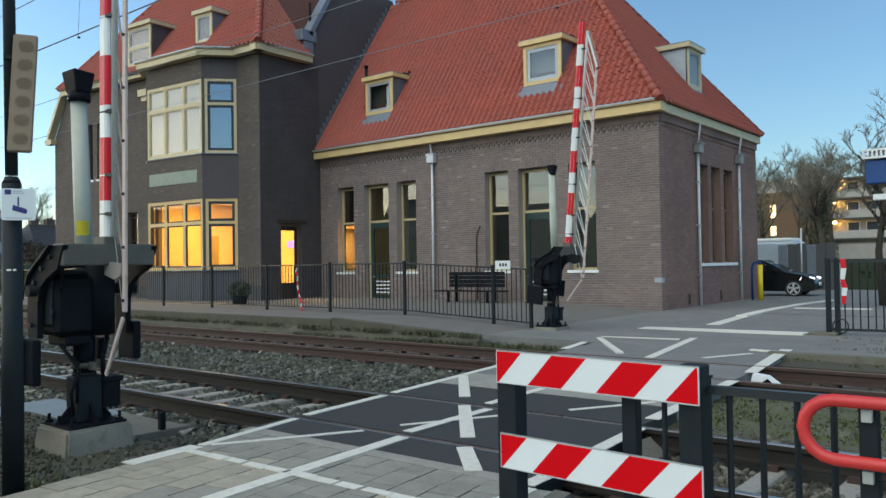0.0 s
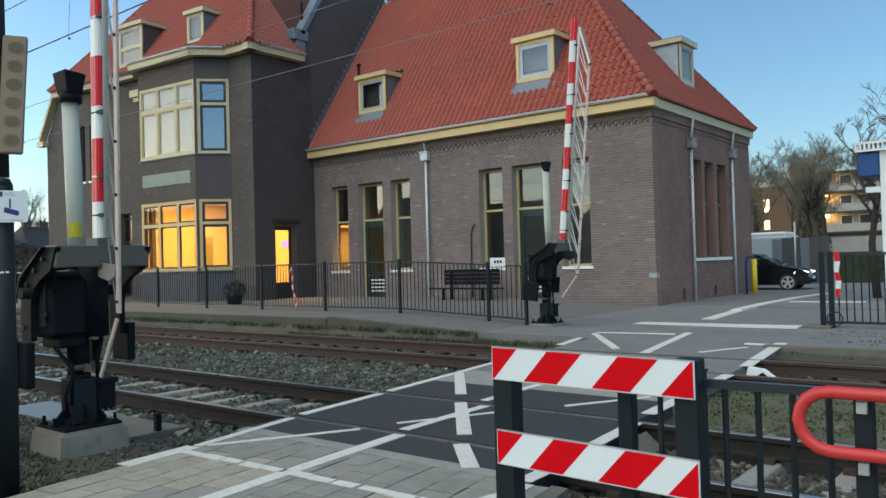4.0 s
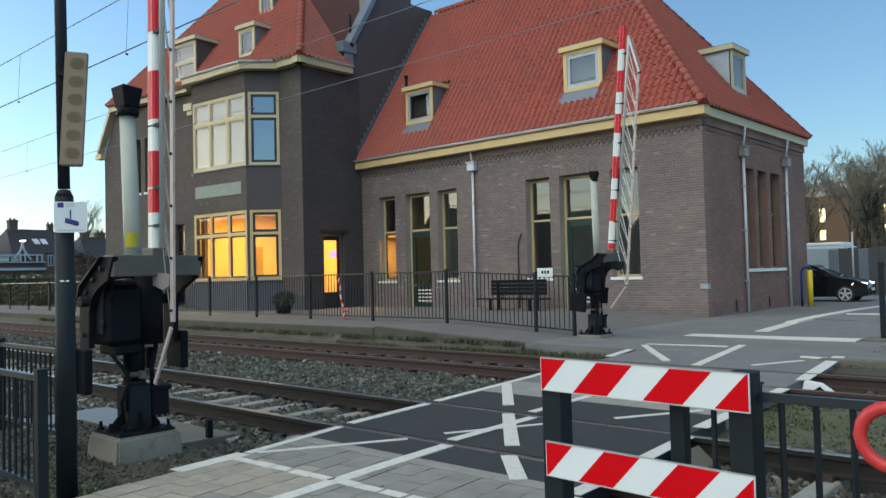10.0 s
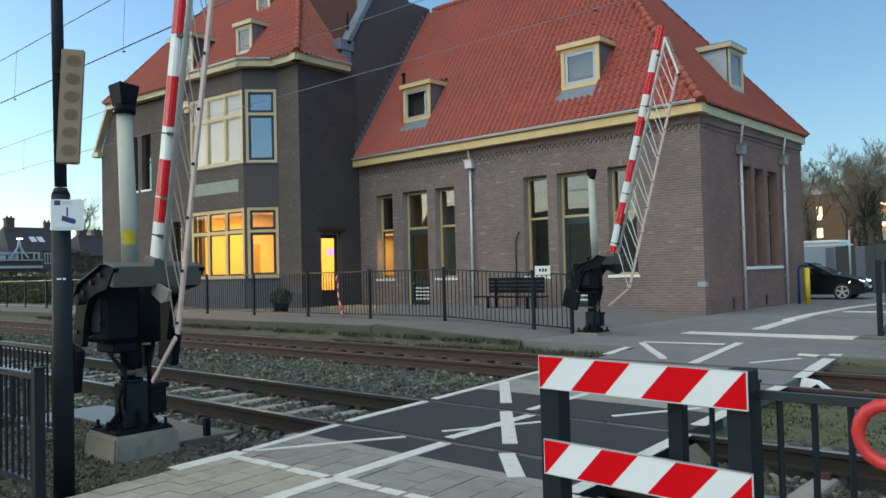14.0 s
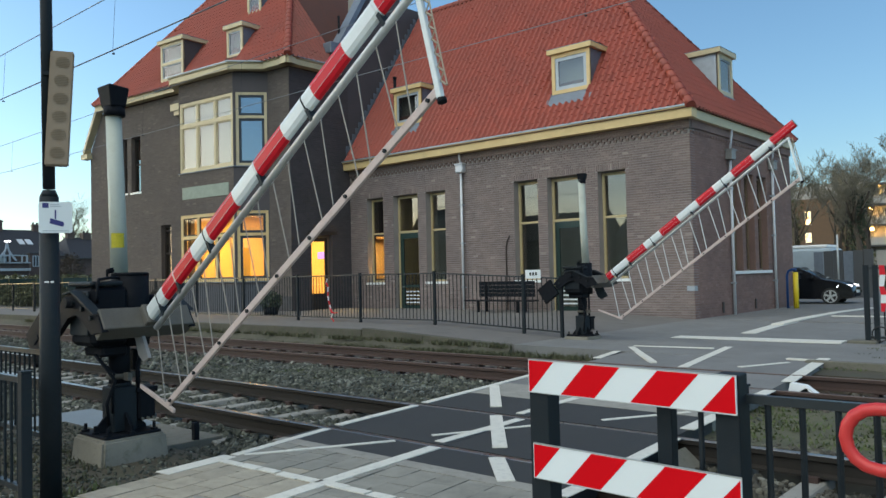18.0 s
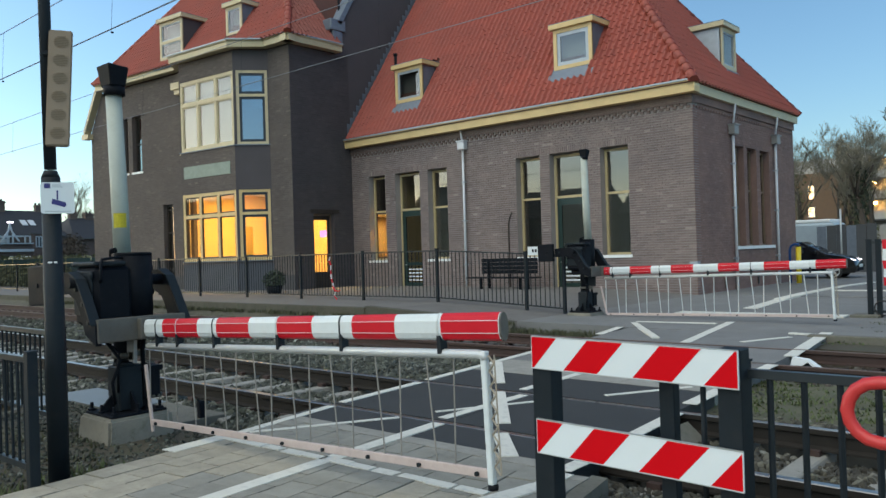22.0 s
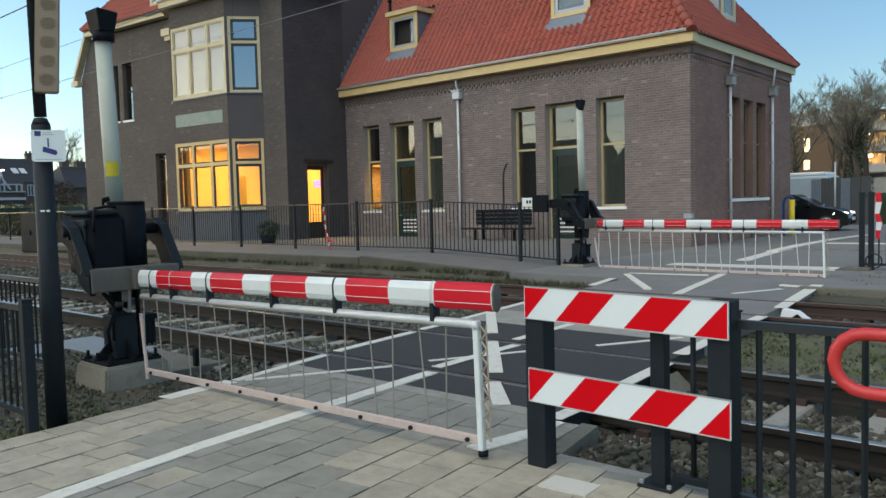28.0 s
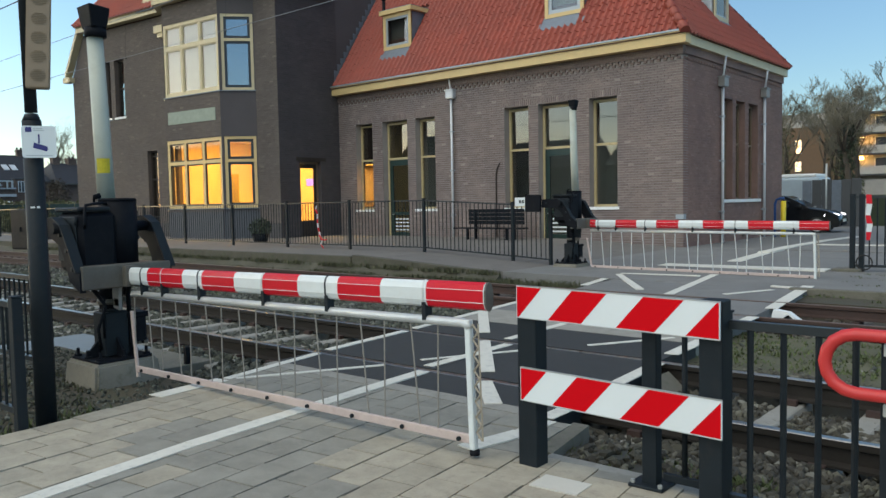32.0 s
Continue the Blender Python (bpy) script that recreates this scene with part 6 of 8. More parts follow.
def striped_board(x0, x1, y, z0, z1, zr, reds):
    """A board with slanting red bands; each band is (bottom-left, bottom-right) with a lean to the right going up."""
    bm = B()
    h = z1 - z0
    hull8(bm, [(x0, y, z0), (x1, y, z0 + zr), (x1, y + 0.012, z0 + zr), (x0, y + 0.012, z0), (x0, y, z1), (x1, y, z1 + zr), (x1, y + 0.012, z1 + zr), (x0, y + 0.012, z1)])
    bd = part("board", bm, M["sign_white"], wb, "white reflective board with red diagonal bands")
    lean = h * 0.86
    w = x1 - x0

    def zat(x):
        return z0 + zr * (x - x0) / w
    for a, b in reds:
        poly = [(a, 0), (b, 0), (b + lean, h), (a + lean, h)]
        # clip to the board's ends
        def clip(pts, lim, keep_less):
            out = []
            for (p, q) in zip(pts, pts[1:] + pts[:1]):
                ip = p[0] <= lim if keep_less else p[0] >= lim
                iq = q[0] <= lim if keep_less else q[0] >= lim
                if ip:
                    out.append(p)
                if ip != iq:
                    t = (lim - p[0]) / (q[0] - p[0])
                    out.append((lim, p[1] + t * (q[1] - p[1])))
            return out
        poly = clip(clip(poly, 0.004, False), w - 0.004, True)
        bm = B()
        prism(bm, [(x0 + px_, y - 0.0015, zat(x0 + px_) + min(max(pz_, 0.003), h - 0.003)) for px_, pz_ in poly], (0, 0.001, 0))
        part("red_band", bm, M["sign_red"], bd, "red reflective band")
    bm = B()
    for a, b in ((z0 - 0.004, z0), (z1, z1 + 0.004)):
        hull8(bm, [(x0, y - 0.002, a), (x1, y - 0.002, a + zr), (x1, y + 0.014, a + zr), (x0, y + 0.014, a), (x0, y - 0.002, b), (x1, y - 0.002, b + zr), (x1, y + 0.014, b + zr), (x0, y + 0.014, b)])
    part("edge_strip", bm, M["galv"], bd, "grey edge strip")


BAND = [(-0.2, 0.015), (0.207, 0.412), (0.615, 0.825), (0.985, 1.25)]
striped_board(-2.535, -1.385, 3.57, 0.837, 1.012, -0.015, BAND)
striped_board(-2.515, -1.375, 3.57, 0.372, 0.555, -0.02, BAND)

# red bent tube rail with its post
rr = thing("bicycle_rail", (-0.5, 3.42, 0), "red powder-coated tube loop on a dark post", "rail")
bm = B()
loop = [(1.6, 3.44, 0.932), (-0.72, 3.40, 0.932)]
for k in range(9):
    a = math.pi / 2 + math.pi * k / 8
    loop.append((-0.77 + 0.118 * math.cos(a), 3.4, 0.814 + 0.118 * math.sin(a)))
loop += [(-0.72, 3.4, 0.696), (1.6, 3.44, 0.696)]
tube(bm, loop, 0.026, 12)
part("tube", bm, M["red_tube"], rr, "red bent tube")
for x in (-0.66, 0.9):
    bm = B()
    box(bm, x - 0.035, 3.45, -0.02, x + 0.035, 3.51, 0.92, 0.006)
    part("post", bm, M["steel_dark"], rr)
    for z in (0.9, 0.66):
        bm = B()
        box(bm, x - 0.02, 3.42, z - 0.05, x + 0.02, 3.448, z, 0.004)
        part("bracket", bm, M["galv"], rr, "galvanised bracket")


# ---------------- loudspeaker pole ----------------
M["slot"] = surface("speaker_slot", (0.19, 0.145, 0.095), 0.8)
pl = thing("loudspeaker_pole", (-5.88, 2.37, 0), "dark grey steel pole with a loudspeaker column and a camera notice", "pole")
bm = B()
cyl(bm, (-5.88, 2.37, -0.25), (-5.88, 2.37, 2.12), 0.073, 0.064, n=20)
cyl(bm, (-5.88, 2.37, 2.12), (-5.88, 2.37, 2.17), 0.064, 0.043, n=20)
part("lower_shaft", bm, M["steel_dark"], pl)
bm = B()
cyl(bm, (-5.88, 2.37, 2.18), (-5.92, 2.36, 4.8), 0.042, 0.04, n=16)
part("upper_shaft", bm, M["steel_dark"], pl)
ux = Vector((0.42, 0.9, 0)).normalized()
un = Vector((0.9, -0.42, 0)).normalized()
sp_o = Vector((-5.83, 2.43, 0))
bm = B()
fs = hull8(bm, [sp_o + ux * s + un * d + Z * z for z, o in ((2.34, 0.0), (3.17, 0.045)) for s, d in ((-0.1 + o, 0.0), (0.055 + o, 0.0), (0.055 + o, 0.09), (-0.1 + o, 0.09))])
bmesh.ops.bevel(bm, geom=list({e for f in fs for e in f.edges}), offset=0.008, segments=2, affect="EDGES")
spk = part("loudspeaker", bm, M["speaker"], pl, "beige loudspeaker column")
for k in range(6):
    z = 2.43 + k * 0.131
    o = (z - 2.33) / 0.8 * 0.05
    for j in range(7):
        bm = B()
        w_ = 0.055 * math.sqrt(max(0.05, 1 - ((j - 3) / 3.6) ** 2))
        obox(bm, sp_o, ux, un, -0.022 + o - w_ * 0.9, -0.022 + o + w_ * 0.9, 0.0905, 0.094, z + (j - 3) * 0.012 - 0.0022, z + (j - 3) * 0.012 + 0.0022)
        part("grille_slot", bm, M["slot"], spk)
for z in (2.42, 3.0):
    bm = B()
    obox(bm, Vector((-5.88, 2.37, 0)), ux, un, -0.03, 0.08, -0.05, 0.06, z, z + 0.03)
    part("bracket", bm, M["steel_dark"], pl)
so = Vector((-5.88, 2.37, 0)) + ux * 0.046
rim_ = []
for cx_, cz_, a0 in ((0.091, 2.06, 0), (-0.091, 2.06, 90), (-0.091, 1.873, 180), (0.091, 1.873, 270)):
    for k in range(5):
        a_ = radians(a0 + 22.5 * k)
        rim_.append(so + ux * (cx_ + 0.018 * math.cos(a_)) + un * 0.088 + Z * (cz_ + 0.018 * math.sin(a_)))
bm = B()
prism(bm, rim_, un * 0.004)
sg = part("camera_notice", bm, M["sign_white"], pl, "white notice with a blue camera symbol")
NAVY = surface("sign_blue", (0.03, 0.03, 0.16), 0.5, vary=0.05, relief=0)
bm = B()
obox(bm, so, ux, un, -0.085, -0.045, 0.0925, 0.0935, 2.035, 2.07)
part("emblem", bm, NAVY, sg, "small dark blue emblem")
for z, w_ in ((2.056, 0.06), (2.043, 0.07), (1.868, 0.17)):
    x0_ = -0.035 if z > 2 else -0.085
    bm = B()
    obox(bm, so, ux, un, x0_, x0_ + w_, 0.0925, 0.0932, z, z + 0.005)
    part("text_bar", bm, M["zinc"], sg, "thin grey bar of small print")
bm = B()
obox(bm, so, ux, un, -0.006, 0.004, 0.0925, 0.094, 1.955, 2.02)
prism(bm, [so + ux * a + un * 0.0925 + Z * z for a, z in ((-0.04, 1.925), (-0.034, 1.962), (0.05, 1.935), (0.056, 1.915), (0.045, 1.9))], un * 0.0015)
part("camera_symbol", bm, NAVY, sg, "blue camera symbol")
bm = B()
obox(bm, Vector((-5.88, 2.37, 0)), ux, un, -0.03, 0.03, 0.0645, 0.0655, 1.5, 1.512)
part("scuff_label", bm, M["white_paint"], pl, "torn sticker remains")


# ---------------- overhead wires ----------------
M["wire"] = surface("weathered_copper_wire", (0.17, 0.18, 0.2), 0.6, metal=0.2)


def wire_pair(y, zc, zm, label, x0=-90, x1=25):
    wr = thing("overhead_wire", (-10, y, zc), label, "overhead wire", "overhead wires")
    bm = B()
    cyl(bm, (x0, y - 0.15, zc), (x1, y - 0.15, zc), 0.0075, n=5)
    cyl(bm, (x0, y - 0.12, zc + 0.012), (x1, y - 0.12, zc + 0.012), 0.0075, n=5)
    part("contact_wire", bm, M["wire"], wr)
    bm = B()
    pts = []
    for k in range(60):
        x = x0 + (x1 - x0) * k / 59
        pts.append((x, y, zm + 0.12 * math.cos((x + 12) * 2 * math.pi / 58) * 0.5))
    tube(bm, pts, 0.008, 5)
    part("messenger_wire", bm, M["wire"], wr)
    for k in range(16):
        x = -58 + k * 4.6 + (1.2 if y > 8 else 0.0)
        bm = B()
        cyl(bm, (x, y - 0.05, zc + 0.02), (x, y, zm + 0.05), 0.003, n=4)
        box(bm, x - 0.015, y - 0.055, zc - 0.002, x + 0.015, y - 0.02, zc + 0.02)
        part("dropper", bm, M["steel_dark"], wr)


wire_pair(5.87, 5.11, 6.03, "thin overhead line with droppers above the near track")
wire_pair(10.55, 5.44, 6.5, "thin overhead line with droppers above the far track")


# ---------------- platform things ----------------
bn = thing("bench", (-15.7, 20.7, plat(-15.7)), "dark steel bench with a slatted back on the platform", "bench")
pz_ = plat(-15.7) - 0.06
for x in (-16.5, -14.9):
    bm = B()
    box(bm, x - 0.03, 20.45, pz_, x + 0.03, 20.52, pz_ + 0.42)
    box(bm, x - 0.03, 20.9, pz_, x + 0.03, 20.97, pz_ + 0.95)
    part("leg", bm, M["steel_black"], bn)
for k in range(4):
    bm = B()
    box(bm, -17.05, 20.36 + k * 0.13, pz_ + 0.42, -14.3, 20.46 + k * 0.13, pz_ + 0.46, 0.006)
    part("seat_slat", bm, M["steel_black"], bn)
for k in range(4):
    bm = B()
    box(bm, -16.8, 20.9, pz_ + 0.56 + k * 0.13, -14.5, 20.93, pz_ + 0.68 + k * 0.13, 0.006)
    part("back_slat", bm, M["steel_black"], bn)
for x in (-15.9, -15.2):
    bm = B()
    tube(bm, [(x, 20.4, pz_ + 0.46), (x, 20.4, pz_ + 0.66), (x, 20.8, pz_ + 0.66)], 0.02, 6)
    part("armrest", bm, M["steel_black"], bn)

bm = B()
box(bm, -10.54, 14.83, 1.36, -10.12, 14.845, 1.56, 0.004)
fsn = single("fence_sign", bm, M["sign_white"], "small white plate on the platform fence", "sign")
for k in range(3):
    bm = B()
    box(bm, -10.42 + k * 0.08, 14.822, 1.43, -10.37 + k * 0.08, 14.828, 1.5)
    part("text_bar", bm, M["steel_dark"], fsn, "grey bar of print")

# slim post wound with red and white tape
tpst = thing("warning_tape", (-17.5, 14.84, 1.4), "crumpled red and white warning tape hanging from the fence", "tape")
tape_ = [(-17.57, 14.84, 1.46), (-17.6, 14.83, 1.34), (-17.52, 14.83, 1.22), (-17.55, 14.84, 1.08), (-17.53, 14.83, 0.95), (-17.5, 14.82, 0.82), (-17.46, 14.83, 0.7), (-17.42, 14.82, 0.58), (-17.36, 14.83, 0.45), (-17.4, 14.82, 0.34), (-17.3, 14.83, 0.23)]
for k, (p, q) in enumerate(zip(tape_, tape_[1:])):
    bm = B()
    cyl(bm, p, q, 0.026 if k % 3 else 0.018, 0.022, n=5)
    part("tape_band", bm, M["boom_red"] if k % 2 else M["boom_white"], tpst)
bm = B()
tube(bm, [(-17.44, 14.8, 0.62), (-17.33, 14.78, 0.5), (-17.2, 14.79, 0.47), (-17.1, 14.8, 0.49)], [0.018, 0.022, 0.016, 0.01], 5)
part("loose_tape", bm, M["boom_red"], tpst)


def leaf_cluster(center, radius, count, size, seed):
    r_ = np.random.default_rng(seed)
    d = r_.normal(0, 1, (count, 3))
    d /= np.linalg.norm(d, axis=1, keepdims=True)
    p = np.array(center) + d * np.array(radius) * r_.uniform(0.35, 1.0, (count, 1)) ** 0.6
    a = r_.normal(0, 1, (count, 3))
    b = r_.normal(0, 1, (count, 3))
    a /= np.linalg.norm(a, axis=1, keepdims=True)
    b = np.cross(a, b)
    b /= np.linalg.norm(b, axis=1, keepdims=True)
    s = size * r_.uniform(0.6, 1.4, (count, 1))
    v = np.stack([p - a * s, p + b * s * 0.45, p + a * s, p - b * s * 0.45], 1)
    return v.reshape(-1, 3), np.arange(count * 4).reshape(-1, 4)


# shrub in a pot by the bay
sh = thing("potted_shrub", (-22.9, 16.75, 0.22), "dark green shrub in a tub by the bay", "plant")
bm = B()
cyl(bm, (-22.9, 16.75, 0.2), (-22.9, 16.75, 0.5), 0.24, 0.29, n=16)
part("tub", bm, M["steel_black"], sh)
v, f = leaf_cluster((-22.9, 16.75, 0.7), (0.42, 0.42, 0.36), 800, 0.05, 3)
from_arrays("leaves", v, f, M["leaf"], sh, "dense dark leaves")
bm = B()
cyl(bm, (-22.9, 16.75, 0.5), (-22.9, 16.75, 0.8), 0.03)
part("stem", bm, M["bark"], sh)

M["dry_grass"] = surface("dry_grass", (0.062, 0.066, 0.032), 0.85, vary=0.4, coarse=4)
# weeds along the platform edge and the track
def blades(name, boxes, label, size=0.12, mat="grass", seed=5):
    r_ = np.random.default_rng(seed)
    vs, fs, n0 = [], [], 0
    for x0, x1, y0, y1, z, count in boxes:
        clumps = max(1, count // 14)
        cx, cy = r_.uniform(x0, x1, clumps), r_.uniform(y0, y1, clumps)
        i = r_.integers(0, clumps, count)
        x, y = cx[i] + r_.normal(0, 0.09, count), cy[i] + r_.normal(0, 0.06, count)
        a = r_.uniform(0, 6.28, count)
        h = size * r_.uniform(0.4, 1.3, count)
        w = 0.008 + 0.01 * r_.random(count)
        dx, dy = np.cos(a), np.sin(a)
        lean = h * r_.uniform(0.2, 0.9, count)
        zz = np.full(count, z)
        q = np.stack([np.stack([x - dy * w, y + dx * w, zz], -1), np.stack([x + dy * w, y - dx * w, zz], -1), np.stack([x + dx * lean, y + dy * lean, zz + h], -1)], 1)
        vs.append(q.reshape(-1, 3))
        fs.append(np.arange(count * 3).reshape(-1, 3) + n0)
        n0 += count * 3
    return tagged(from_arrays(name, np.concatenate(vs), np.concatenate(fs), M[mat], None, label, "stuff"), category="grass")


blades("weeds", [(-34, -9.6, 12.72, 12.86, -0.02, 5200), (-34, -9.6, 12.4, 12.8, -0.22, 3200), (-34, -9.8, 12.6, 13.0, -0.25, 2200), (-15, -9.3, 12.5, 13.02, -0.2, 4200), (-12, -7.6, 12.3, 13.05, -0.18, 3200), (-34, -10, 12.2, 12.7, -0.32, 3000)], "scrubby weeds below the platform edge", 0.11, "dry_grass")
blades("weeds", [(-3.3, 4, 7.5, 9.3, -0.14, 6500), (-3.8, 5, 12.3, 14.5, -0.06, 1500), (-3.6, 5, 13.5, 16.3, -0.02, 2500)], "low grass and moss between the tracks", 0.035)
blades("weeds", [(-6.1, -5.7, 1.2, 2.9, -0.12, 420), (-16, -7, 8.3, 9.2, -0.2, 2600), (-8.5, -6.2, 2.6, 4.0, -0.35, 500)], "sparse grass at the paving edge", 0.06)
M["verge"] = surface("mossy_verge", (0.088, 0.085, 0.05), 0.95, vary=0.5, fine=40, coarse=2.2, relief=0.6, dirt=(0.06, 0.08, 0.03))
bm = B()
prism(bm, [(-3.25, 7.3, -0.5), (8, 7.3, -0.5), (8, 9.45, -0.5), (-3.45, 9.45, -0.5)], (0, 0, 0.362))
single("verge_between_tracks", bm, M["verge"], "mossy gravel verge between the tracks", "verge", kind="structure")
bm = B()
prism(bm, [(-3.75, 12.1, -0.5), (9, 12.1, -0.5), (9, 13.5, -0.5), (-3.85, 13.5, -0.5)], (0, 0, 0.42))
single("verge_strip", bm, M["soil"], "brown leaf-littered strip beside the crossing", "verge", kind="structure")
bm = B()
box(bm, -3.9, 12.9, -0.3, 9, 13.08, 0.03, 0.01)
single("kerb_edge", bm, M["concrete_mossy"], "mossy concrete kerb", "kerb", kind="structure")
bm = B()
prism(bm, [(-9.5, 0.0, -0.6), (-5.1, 0.0, -0.6), (-5.72, 2.2, -0.6), (-5.95, 4.0, -0.6), (-9.5, 4.0, -0.6)], (0, 0, 0.47))
single("earth_strip", bm, M["soil"], "trampled earth round the pole and the barrier base", "ground", kind="structure")

# concrete cable trough covers beside the track
ct = thing("cable_trough", (-9, 4.3, -0.3), "grey concrete cable trough lids beside the track", "cable trough")
for k, (xa, xb, m_) in enumerate(((-10.4, -9.52, "lid_blue"), (-9.5, -8.62, "lid_blue"), (-8.6, -7.75, "concrete_mossy"), (-7.73, -7.35, "concrete_mossy"))):
    bm = B()
    box(bm, xa, 3.66 if k < 3 else 4.1, -0.36, xb, 4.72, -0.165 + 0.005 * (k % 2), 0.012)
    part("lid", bm, M[m_], ct)
bm = B()
box(bm, -7.42, 4.4, -0.4, -7.36, 4.46, 0.02, 0.006)
single("marker_post", bm, M["steel_black"], "short black marker post in the ballast", "post")
bm = B()
prism(bm, [(-3.36, 10.3, -0.2), (-3.3, 10.3, 0.03), (-3.12, 10.3, 0.01), (-2.98, 10.3, -0.09), (-2.98, 10.3, -0.14), (-3.12, 10.3, -0.02)], (0, 0.12, 0))
single("deck_end_plate", bm, M["white_paint"], "bent pale metal deflector plate at the deck end", "deflector")
bm = B()
prism(bm, [(-3.0, 6.05, -0.28), (-2.75, 6.05, -0.28), (-3.0, 6.05, -0.06)], (0, 0.5, 0))
single("deck_end_ramp", bm, M["concrete_mossy"], "sloped concrete ramp at the deck end", "ramp")

# stones and tufts on the trampled earth, kerbs at the paving edge
stones("loose_grit", -9.4, -5.9, 1.9, 3.95, 2600, 0.016, M["stone"], "small loose grit on the earth", hfun=lambda x, y: np.full_like(x, -0.128), avoid=False)
blades("weeds", [(-6.3, -5.8, 1.6, 3.2, -0.13, 420), (-7.9, -6.4, 2.7, 3.3, -0.13, 220), (-9.2, -6.0, 1.7, 2.6, -0.13, 240)], "thin dry grass on the earth round the pole", 0.04, "dry_grass", seed=9)
blades("weeds", [(-2.5, -1.4, 3.86, 4.3, -0.09, 900), (-2.3, 0.5, 3.86, 3.98, -0.09, 500)], "moss and thin grass beside the kerb", 0.035, seed=13)
kb = thing("paving_kerb", (-2, 3.8, -0.2), "grey concrete kerb at the end of the paving", "kerb", kind="structure")
for k in range(5):
    bm = B()
    box(bm, -2.5 + k * 0.62, 3.76, -0.2, -1.886 + k * 0.62, 3.86, -0.004, 0.008)
    part("kerb_stone", bm, M["concrete"], kb)
bm = B()
prism(bm, [(-2.62, 3.87, -0.3), (-2.5, 3.87, -0.3), (-2.62, 4.5, -0.3), (-2.74, 4.5, -0.3)], (0, 0, 0.29))
part("kerb_stone", bm, M["concrete_mossy"], kb)

# corner guard: blue hoop and yellow post
bg = thing("corner_guard", (-9.0, 28.9, 0), "yellow post with a blue hoop guarding the corner", "bollard")
bm = B()
cyl(bm, (-8.93, 28.9, -0.02), (-8.93, 28.9, 1.3), 0.088, n=14)
part("yellow_post", bm, M["yellow"], bg)
bm = B()
tube(bm, [(-9.2, 28.85, 0), (-9.2, 28.85, 1.2), (-9.15, 28.85, 1.34), (-9.02, 28.85, 1.4), (-8.88, 28.85, 1.38)], 0.045, 8)
part("hoop", bm, M["blue"], bg, "dark blue steel hoop")


